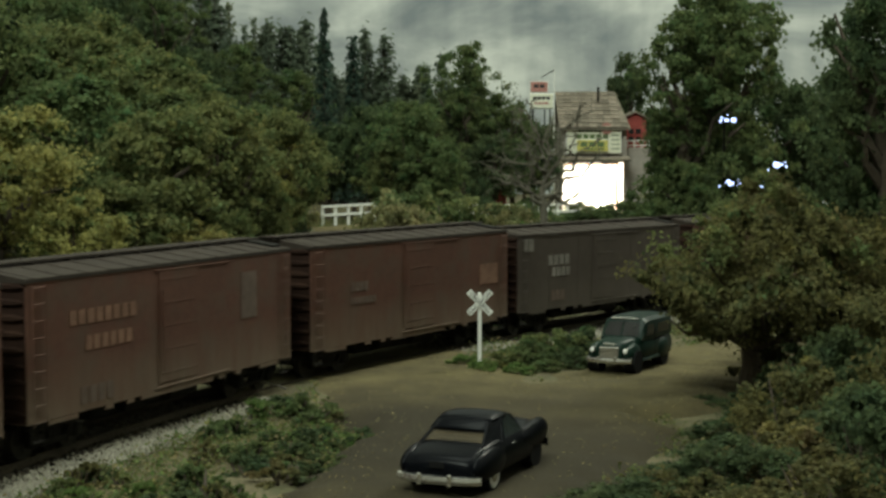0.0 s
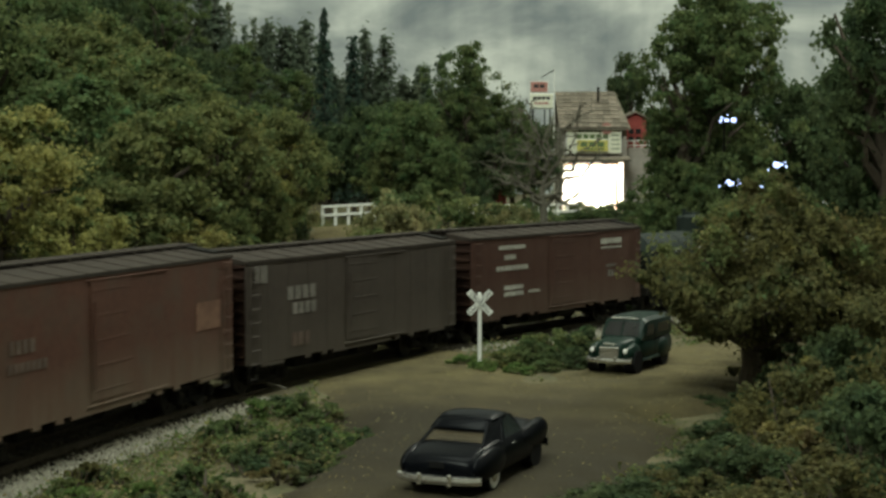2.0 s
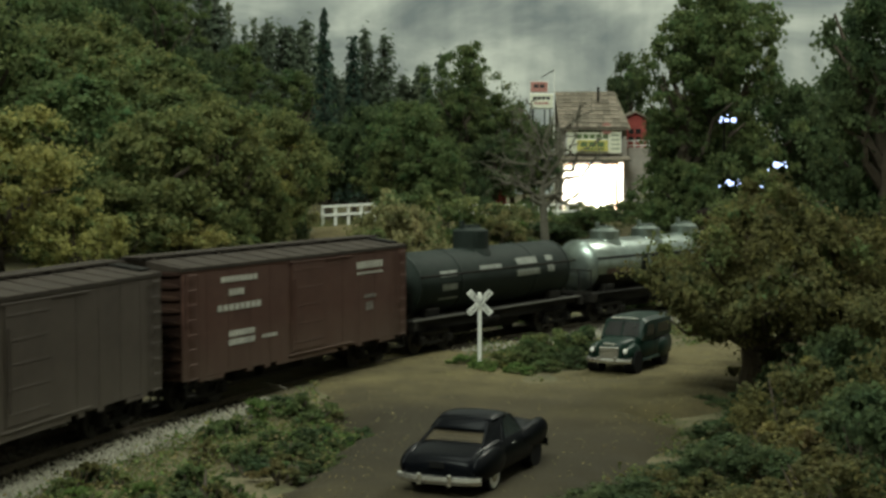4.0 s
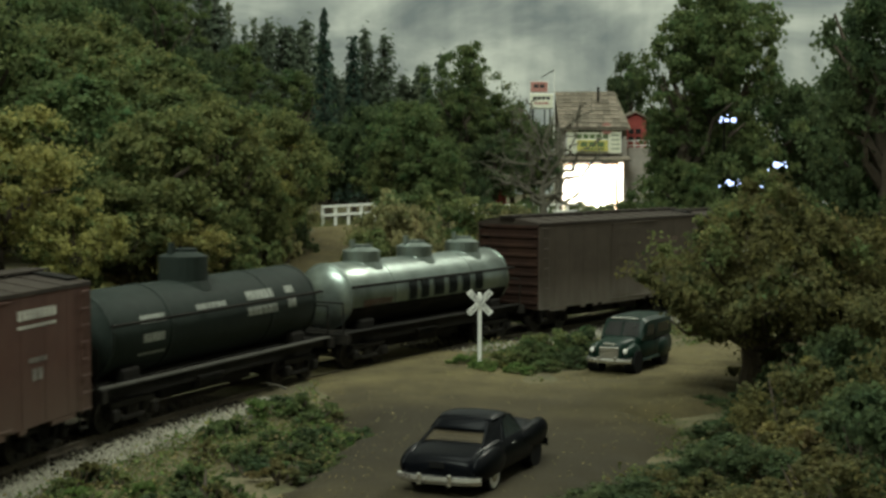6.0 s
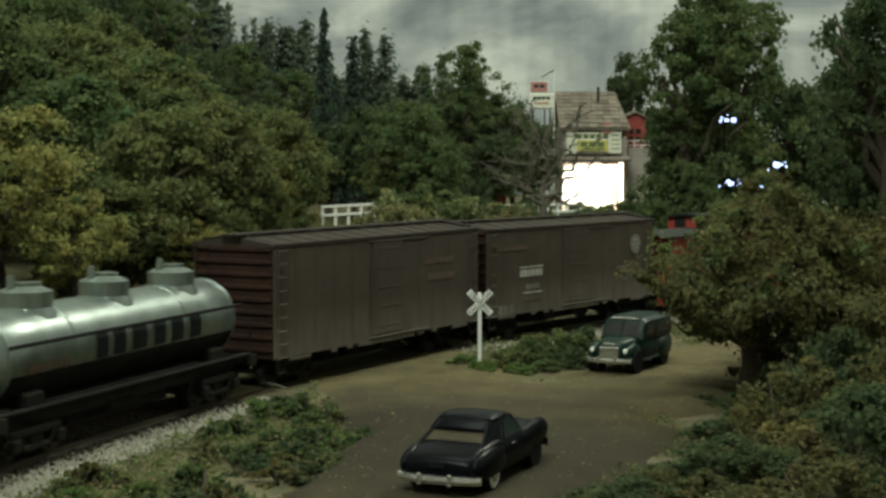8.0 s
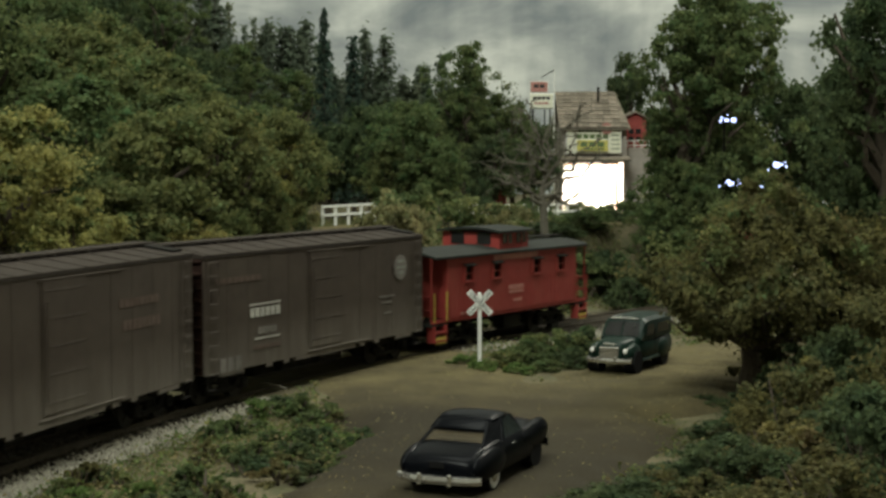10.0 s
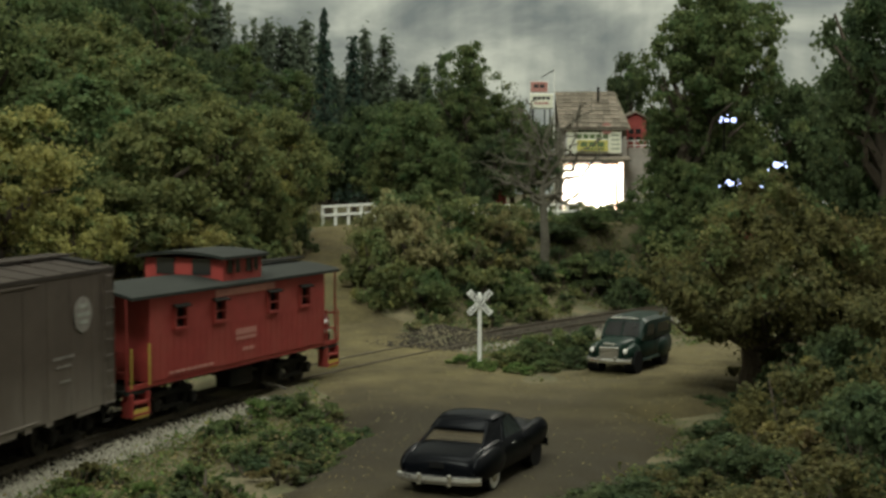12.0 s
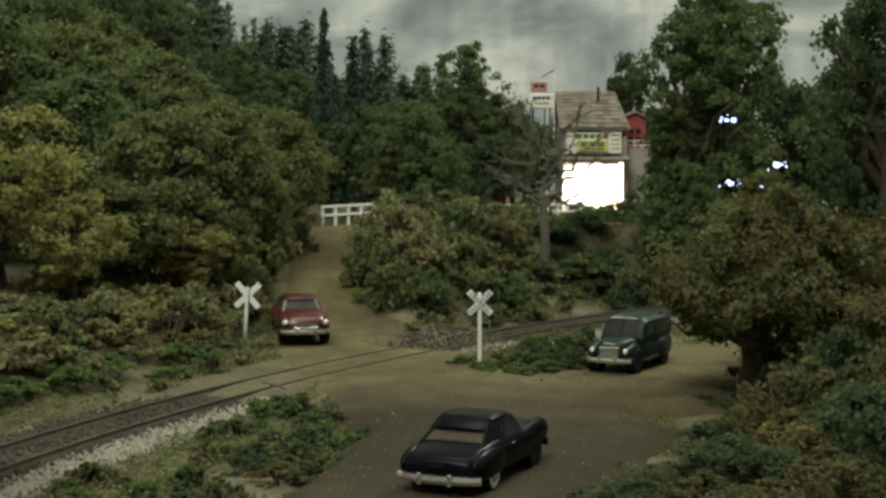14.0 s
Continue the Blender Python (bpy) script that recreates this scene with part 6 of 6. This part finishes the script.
    grille = part("grille", B((h * 0.985, 0, 0.56), (0.1, 0.95, 0.16), 0.04), CHROME, car, "chrome grille")
    for z in (0.52, 0.58):
        part("grille_bar", B((h + 0.035, 0, z), (0.03, 0.85, 0.03), 0.008), CHROME, grille)
    part("hood_ornament", B((h * 0.86, 0, 0.99), (0.32, 0.04, 0.05), 0.012), CHROME, car)
    part("plate", B((-h - 0.02, 0, 0.66), (0.03, 0.32, 0.13), 0.006), RUBBER if fastback else WALKWAY, car, "plain blank plate")
    for x in (-0.75, 0.2):
        part("seat", B((x, 0, 0.86), (0.22, 1.25, 0.5), 0.07), SEAT, car, "tan bench seat")
    part("floor_pan", B((-0.1, 0, 0.3), (2.6, 1.3, 0.06)), RUBBER, car)
    if not fastback:
        crest = loft(bmesh.new(), [[(h + 0.03 - 0.16 * abs(k) ** 2, 0.62 * k, 0.66 + 0.02 * math.cos(2 * k) + a) for a in (0, 0.05)] + [(h - 0.05 - 0.16 * abs(k) ** 2, 0.62 * k, 0.66 + 0.02 * math.cos(2 * k) + a) for a in (0.05, 0)] for k in np.linspace(-1, 1, 9)])
        part("grille_brow", crest, CHROME, car, "curved chrome brow over the grille")
    return car


def panel_truck(m):
    car = thing("panel_truck", "dark green panel truck with a chrome grille parked by the track", "truck", "parked cars", m)
    prof = [(-2.35, 0.82, 0.4, 1.0), (-2.3, 0.88, 0.36, 1.08), (-1.4, 0.9, 0.34, 1.1), (0.5, 0.9, 0.34, 1.1), (0.75, 0.82, 0.36, 1.12), (1.0, 0.74, 0.4, 1.14), (1.9, 0.62, 0.42, 1.08), (2.08, 0.54, 0.46, 0.99), (2.12, 0.48, 0.5, 0.88)]
    part("body", loft(bmesh.new(), [body_ring(x, w, zb, zt, 0.05) for x, w, zb, zt in prof]), CAR_GREEN, car, smooth=True)
    # one shell for cab and cargo, with rounded shoulders and a raked windshield
    rings = []
    for x, k, top in ((-2.36, 0.93, 1.72), (-2.28, 1.0, 1.8), (-0.9, 1.0, 1.83), (0.2, 0.99, 1.82), (0.42, 0.97, 1.78), (0.52, 0.95, 1.72), (0.9, 0.96, 1.16)):
        hgt = top - 1.05
        half = [(0, 1.05), (0.87 * k, 1.05), (0.87 * k, 1.05 + hgt * 0.5), (0.82 * k, 1.05 + hgt * 0.83), (0.66 * k, 1.05 + hgt * 0.96), (0, top)]
        rings.append([(x, y, z) for y, z in half] + [(x, -y, z) for y, z in half[-2:0:-1]])
    shell = part("cargo_body", loft(bmesh.new(), rings), CAR_GREEN, car, smooth=False)

    def sheet(name, corners, material, label):
        vs = [Vector(c) for c in corners]
        nrm = (vs[1] - vs[0]).cross(vs[3] - vs[0]).normalized() * 0.012
        return part(name, loft(bmesh.new(), [[tuple(v - nrm) for v in vs], [tuple(v + nrm) for v in vs]]), material, car, label)

    for side in (-1, 1):
        sheet("windshield", [(0.885, side * 0.04, 1.2), (0.885, side * 0.7, 1.2), (0.585, side * 0.62, 1.63), (0.575, side * 0.04, 1.66)], WINDOW_DARK, "dark split windshield pane")
        sheet("side_window", [(-0.28, side * 0.88, 1.2), (0.42, side * 0.86, 1.2), (0.28, side * 0.845, 1.56), (-0.28, side * 0.855, 1.56)], WINDOW_DARK, "dark cab window")
        part("door_seam", B((-0.42, side * 0.885, 0.95), (0.03, 0.02, 0.9)), RUBBER, car)
    part("windshield_post", rod(bmesh.new(), (0.9, 0, 1.18), (0.58, 0, 1.68), 0.02, n=6), CAR_GREEN, car)
    for side in (-1, 1):
        part("front_fender", blob(bmesh.new(), (1.5, side * 0.7, 0.64), (0.68, 0.22, 0.38)), CAR_GREEN, car, smooth=True)
        part("rear_fender", blob(bmesh.new(), (-1.35, side * 0.86, 0.6), (0.6, 0.14, 0.36)), CAR_GREEN, car, smooth=True)
        part("running_board", B((0.15, side * 0.86, 0.4), (1.7, 0.24, 0.06), 0.02), CAR_GREEN, car)
        lamp = part("headlight", rod(bmesh.new(), (1.95, side * 0.66, 0.8), (2.16, side * 0.66, 0.8), 0.1, 0.095, 16), CHROME, car)
        part("lens", blob(bmesh.new(), (2.16, side * 0.66, 0.8), (0.03, 0.08, 0.08)), HEADLIGHT, lamp, smooth=True)
        for x in (-1.4, 1.5):
            wheel(car, x, side * 0.74, 0.36, white=False)
            # black disc in place of the shaded hollow of the arch
            part("arch_disc", rod(bmesh.new(), (x, side * 0.5, 0.37), (x, side * (0.945 if x > 0 else 0.93), 0.37), 0.42, n=20), RUBBER, car, "dark disc for the shaded wheel arch")
        part("side_pane", B((-1.35, side * 0.872, 1.38), (1.3, 0.02, 0.34), 0.006), WINDOW_DARK, car, "dark side window")
    bumper(car, 2.3, 0.88, 0.46, 1)
    bumper(car, -2.48, 0.85, 0.46, -1)
    grille = part("grille", B((2.1, 0, 0.72), (0.1, 0.82, 0.44), 0.05), CHROME, car, "bright chrome grille")
    for y in np.linspace(-0.34, 0.34, 9):
        part("grille_bar", B((2.16, y, 0.72), (0.03, 0.035, 0.4), 0.008), CHROME, grille)
    part("hood_badge", B((2.05, 0, 1.02), (0.12, 0.5, 0.06), 0.015), CHROME, car)
    # chrome strip added as the highlight along the front of the roof
    part("roof_highlight", B((0.5, 0, 1.775), (0.14, 1.1, 0.05), 0.02), CHROME, car, "bright strip for the highlight on the roof")
    part("seat", B((0.0, 0, 1.0), (0.25, 1.3, 0.6), 0.07), SEAT, car)
    return car


sedan("glossy blue-black sedan seen from behind on the dirt road", CAR_BLACK, P(0.74, 31.56, -0.02, 0, 0, 67), 4.4, fastback=True, panes=DARK_GLASS, rear_mat=CAR_GLASS)
sedan("maroon sedan with chrome bumper waiting on the lane", CAR_RED, P(-5.43, 55.6, float(road_height(np.array(-5.43), np.array(55.6))) + 0.02, 0, 2.0, -79), 4.8, panes=DARK_GLASS)
panel_truck(P(6.1, 48.0, 0.03, 0, 0, -118.4)).scale = (0.85, 0.85, 0.92)


# ---- the roadside store with its bright interior, and the red sheds ----
SIDING = mat("grey_clapboard", (0.30, 0.27, 0.24), 0.85, 0.2, 5, 0.8, 0.2)
SHINGLE = mat("brown_shingle", (0.12, 0.10, 0.078), 0.95, 0.35, 5, 0.9, 0.4, each=0.35, dust=(0.25, 0.22, 0.17), dust_amount=0.6)
CREAM = mat("cream_sign", (0.74, 0.73, 0.6), 0.7, 0.1, 5, 1, 0.05)
SIGN_YELLOW = mat("yellow_sign", (0.55, 0.50, 0.14), 0.7, 0.1, 5, 1, 0.05)
SIGN_PINK = mat("faded_red_sign", (0.42, 0.20, 0.17), 0.7, 0.15, 5, 1, 0.05)
SIGN_GREEN = mat("green_lettering", (0.12, 0.17, 0.07), 0.7, 0.1, 5, 1, 0.0)
BARN_RED = mat("barn_red", (0.26, 0.055, 0.048), 0.85, 0.2, 5, 0.7, 0.15)
INSIDE = mat("white_interior", (0.8, 0.78, 0.72), 0.8, 0.05, 5, 1, 0.0)
LAMP_WARM = glow("lit_ceiling_panel", (1.0, 0.93, 0.82), 60.0)
GLINT_BLUE = glow("white_blue_glint", (0.5, 0.6, 1.0), 2.6)
ORANGE = mat("orange_door_frame", (0.55, 0.16, 0.05), 0.6, 0.1, 5, 1, 0.0)


def build_store():
    x0, x1, y0, y1, zb, ze = 7.95, 12.4, 100.0, 107.0, float(land(9.5, 101)), 9.0
    st = thing("roadside_store", "grey roadside store with a brightly lit open front and shingle roof", "building", m=P(0, 0, 0))
    part("side_wall", B((x0 + 0.1, (y0 + y1) / 2, (zb - 0.5 + ze) / 2), (0.2, y1 - y0, ze - zb + 0.5)), SIDING, st)
    part("side_wall", B((x1 - 0.1, (y0 + y1) / 2, (zb - 0.5 + ze) / 2), (0.2, y1 - y0, ze - zb + 0.5)), SIDING, st)
    part("back_wall", B(((x0 + x1) / 2, y1 - 0.1, (zb - 0.5 + ze) / 2), (x1 - x0 - 0.4, 0.2, ze - zb + 0.5)), INSIDE, st)
    oz = 6.55
    part("front_wall", B(((x0 + x1) / 2, y0 + 0.1, (oz + ze) / 2), (x1 - x0 - 0.4, 0.2, ze - oz)), SIDING, st)
    part("shop_ceiling", B(((x0 + x1) / 2, (y0 + y1) / 2, oz + 0.35), (x1 - x0 - 0.4, y1 - y0 - 0.4, 0.1)), INSIDE, st)
    part("shop_floor", B(((x0 + x1) / 2, (y0 + y1) / 2, zb + 0.05), (x1 - x0 - 0.4, y1 - y0 - 0.3, 0.2)), INSIDE, st)
    part("light_panel", B((10.2, 103.2, oz + 0.22), (3.6, 4.4, 0.12)), LAMP_WARM, st, "glowing white light panel")
    door = part("door_frame", B((11.75, y0 - 0.05, (zb + oz) / 2), (0.12, 0.14, oz - zb), 0.01), ORANGE, st, "orange door frame")
    part("frame_head", B((10.1, y0 - 0.05, oz - 0.08), (3.9, 0.14, 0.12), 0.01), ORANGE, door)
    part("counter", B((9.4, 103.5, zb + 0.6), (2.6, 0.7, 1.0), 0.03), INSIDE, st)
    # awning
    part("awning", B(((x0 + x1) / 2, y0 - 0.7, 6.85), (x1 - x0 + 0.3, 1.5, 0.12), 0.02, Matrix.Rotation(0.16, 4, "X")), SHINGLE, st, "grey awning")
    # roof with courses of shingles
    ridge, ry = 11.45, (y0 + y1) / 2
    rings = [[(xr, y0 - 0.5, 8.9), (xr + d, ry, ridge), (xr, y1 + 0.5, 8.9), (xr, y1 + 0.5, 8.75), (xr + d, ry, ridge - 0.18), (xr, y0 - 0.5, 8.75)] for xr, d in ((x0 - 0.15, 0.1), (x1 + 0.2, -0.6))]
    roof = part("roof", loft(bmesh.new(), rings), SHINGLE, st, "weathered brown shingle roof")
    rng = random.Random(8)
    me = None
    a, b = Vector((0, y0 - 0.5, 8.93)), Vector((0, ry, ridge + 0.03))
    tilt = math.degrees(math.atan2(b.z - a.z, b.y - a.y))
    for r in range(9):
        p = a.lerp(b, (r + 0.5) / 9)
        x = x0 - 0.15
        while x < x1 + 0.1 - 0.6 * (r + 0.5) / 9 - 0.4:
            if me is None:
                ob = part("shingle", B((0, 0, 0), (0.5, 0.52, 0.035)), SHINGLE, roof)
                me = ob.data
            else:
                ob = link("shingle", me, None, roof)
            ob.matrix_basis = P(x + 0.25, p.y, p.z + rng.uniform(0.01, 0.05), tilt - 4 + rng.uniform(-2, 2), 0, rng.uniform(-3, 3))
            x += 0.52
    # grey lean-to on the end wall, with a white rail on its roof
    lean = part("lean_to", B((13.3, 102.4, 5.1), (1.7, 3.0, 5.0), 0.02), SIDING, st, "grey plank lean-to")
    for i in range(8):
        part("plank", B((12.55 + 0.21 * i, 100.88, 5.1), (0.19, 0.04, 4.9 - 0.05 * (i % 3))), SIDING, lean)
    rail = B((13.3, 101.0, 8.05), (1.6, 0.06, 0.08))
    for x in (12.55, 13.05, 13.55, 14.05):
        box(rail, (x, 101.0, 7.8), (0.07, 0.07, 0.5))
    box(rail, (13.3, 101.0, 7.75), (1.6, 0.06, 0.07))
    part("roof_rail", rail, WHITE, lean, "white wooden rail")
    part("vent_pipe", rod(bmesh.new(), (10.7, ry - 1.2, 10.2), (10.7, ry - 1.2, 11.75), 0.09, n=8), BLACK_IRON, st)
    return st


def sign_board(name, label, c, s, face, bars, legs=()):
    """A flat board with plain bars for its writing: x, z, width, height, material, from the board's middle."""
    sg = thing(name, label, "sign", m=P(*c))
    b = part("board", B((0, 0, 0), s, 0.02), face, sg)
    part("board_frame", B((0, 0.03, 0), (s[0] + 0.1, s[1] * 0.6, s[2] + 0.1), 0.02), WHITE, sg)
    for x, z, w, h, m in bars:
        n = max(1, min(6, int(w / (h * 1.3))))
        for i in range(n):
            part("letter_bar", B((x - w / 2 + (i + 0.5) * w / n, -s[1] / 2 - 0.012, z), (w / n * 0.8, 0.02, h)), m, b)
    for x, z0, z1 in legs:
        part("sign_post", B((x, 0.12, (z0 + z1) / 2), (0.09, 0.09, z1 - z0)), BLACK_IRON, sg)
    return sg


def build_signs():
    sign_board("store_sign", "cream and yellow sign board over the store front", (9.95, 99.75, 8.05), (3.2, 0.12, 1.7), CREAM, [(0.1, 0.28, 2.2, 0.3, SIGN_GREEN), (-0.1, 0.62, 1.6, 0.14, SIGN_GREEN)], [(-1.2, -1.2, -0.8), (1.2, -1.2, -0.8)])
    sign_board("store_sign", "yellow sign board with green letters over the store", (10.05, 99.6, 7.7), (2.1, 0.12, 0.75), SIGN_YELLOW, [(0, 0.1, 1.7, 0.34, SIGN_GREEN), (0.1, -0.22, 1.4, 0.14, SIGN_GREEN)])
    sign_board("menu_board", "small cream menu board beside the store sign", (11.6, 99.72, 7.95), (0.75, 0.1, 1.5), CREAM, [(0, 0.45, 0.5, 0.1, SIGN_GREEN), (0, 0.15, 0.5, 0.08, SIGN_GREEN), (0, -0.15, 0.5, 0.08, SIGN_GREEN), (0, -0.45, 0.5, 0.08, SIGN_GREEN)])
    sign_board("roof_billboard", "cream billboard on tall posts beside the store", (6.7, 101.0, 10.75), (1.55, 0.12, 0.95), CREAM, [(0, 0.2, 1.2, 0.2, LETTER), (0, -0.15, 1.0, 0.16, SIGN_PINK)], [(-0.6, -7.6, -0.4), (0.6, -7.6, -0.4)])
    sign_board("roof_billboard", "faded red sign above the cream billboard", (6.55, 101.2, 11.72), (1.15, 0.12, 0.7), SIGN_PINK, [(0, 0.05, 0.8, 0.22, LETTER)], [(-0.4, -8.6, -0.3), (0.4, -8.6, -0.3)])
    bm = rod(bmesh.new(), (0, 0, -5.6), (0, 0, 4.1), 0.06, 0.03, 8)
    pole = thing("flag_pole", "thin pale pole rising beside the store", "pole", m=P(7.45, 99.4, 8.75))
    part("shaft", bm, WHITE, pole)
    part("arm", rod(bmesh.new(), (0, 0, 4.0), (-0.9, 0, 3.5), 0.03, n=6), BLACK_IRON, pole)
    disc = thing("round_sign", "round red sign on the store eave", "sign", m=P(11.0, 99.6, 8.85))
    part("disc", rod(bmesh.new(), (0, 0, 0), (0, 0.08, 0), 0.38, n=20), SIGN_PINK, disc)


def shed(x, y, w, d, z0, z1, paint, label, windows=()):
    sh = thing("shed", label, "building", "red sheds", P(x, y, z0))
    h = z1 - z0
    part("wall", B((0, 0, h / 2 - 0.4), (w, d, h + 0.8), 0.02), paint, sh)
    rings = [[(-w / 2 - 0.2, -d / 2 - 0.2, h), (0, -d / 2 - 0.2, h + w * 0.3), (w / 2 + 0.2, -d / 2 - 0.2, h), (w / 2 + 0.2, -d / 2 - 0.2, h + 0.12), (0, -d / 2 - 0.2, h + w * 0.3 + 0.14), (-w / 2 - 0.2, -d / 2 - 0.2, h + 0.12)], [(-w / 2 - 0.2, d / 2 + 0.2, h), (0, d / 2 + 0.2, h + w * 0.3), (w / 2 + 0.2, d / 2 + 0.2, h), (w / 2 + 0.2, d / 2 + 0.2, h + 0.12), (0, d / 2 + 0.2, h + w * 0.3 + 0.14), (-w / 2 - 0.2, d / 2 + 0.2, h + 0.12)]]
    part("roof", loft(bmesh.new(), rings), SHINGLE, sh, "grey roof")
    part("gable", loft(bmesh.new(), [[(-w / 2, s * (d / 2 - 0.05), h), (w / 2, s * (d / 2 - 0.05), h), (0, s * (d / 2 - 0.05), h + w * 0.29)] for s in (-1, 1)]), paint, sh)
    for wx, wz in windows:
        wn = part("window", B((wx, -d / 2 - 0.01, wz), (0.36, 0.06, 0.36)), WINDOW_DARK, sh)
        part("window_frame", B((wx, -d / 2 - 0.03, wz - 0.22), (0.5, 0.06, 0.06)), paint, wn)
    return sh


def yard_lamp(x, y, z, arm):
    lp = thing("yard_lamp", "blue-white glints among leaves on an added thin pole", "lamp", "yard lamps", P(x, y, float(land(x, y))))
    h = z - float(land(x, y))
    # pole, arm and shade are added only to carry the glints
    part("pole", rod(bmesh.new(), (0, 1.6, -0.4), (0, 1.6, h + 0.4), 0.06, 0.05, 8), BLACK_IRON, lp)
    part("arm", rod(bmesh.new(), (0, 1.6, h + 0.35), (0, 0, h + 0.3), 0.03, n=6), BLACK_IRON, lp)
    part("shade", rod(bmesh.new(), (0, 0, h + 0.24), (0, 0, h + 0.34), 0.16, 0.05, 14), BLACK_IRON, lp)
    rng = random.Random(int(x * 10))
    # glints of blue light among the leaves, made as small glowing beads
    for i in range(9):
        k = 1.0 if i < 3 else rng.uniform(0.25, 0.55)
        spread = 0.25 if i < 3 else 0.75
        part("glint", blob(bmesh.new(), (rng.uniform(-spread, spread) * arm, rng.uniform(-0.2, 0.1), h + rng.uniform(-0.45, 0.25) * spread * arm), (0.13 * k * arm, 0.08 * k, rng.uniform(0.08, 0.17) * k * arm)), GLINT_BLUE, lp, "glowing blue-white glint", smooth=True)


build_store()
build_signs()
shed(13.5, 105.5, 1.5, 3, float(land(13.5, 105.5)), 9.6, BARN_RED, "tall narrow red shed beside the store", [(-0.3, 5.1), (0.2, 5.1), (-0.3, 5.65), (0.2, 5.65)])
shed(3.2, 93.5, 1.5, 2.4, float(land(3.2, 93.5)), 6.0, BARN_RED, "small red shed behind the dead tree")
shed(19.9, 96.5, 1.2, 2.0, float(land(19.9, 96.5)), 7.0, BARN_RED, "small red shed among the trees", [(0, 4.0)])
yard_lamp(14.9, 76.9, 8.9, 1.0)
yard_lamp(18.4, 81.4, 6.45, 1.0)
yard_lamp(17.9, 81.0, 5.5, 0.7)
yard_lamp(15.05, 77.6, 5.6, 0.8)


build_ties()
motions()
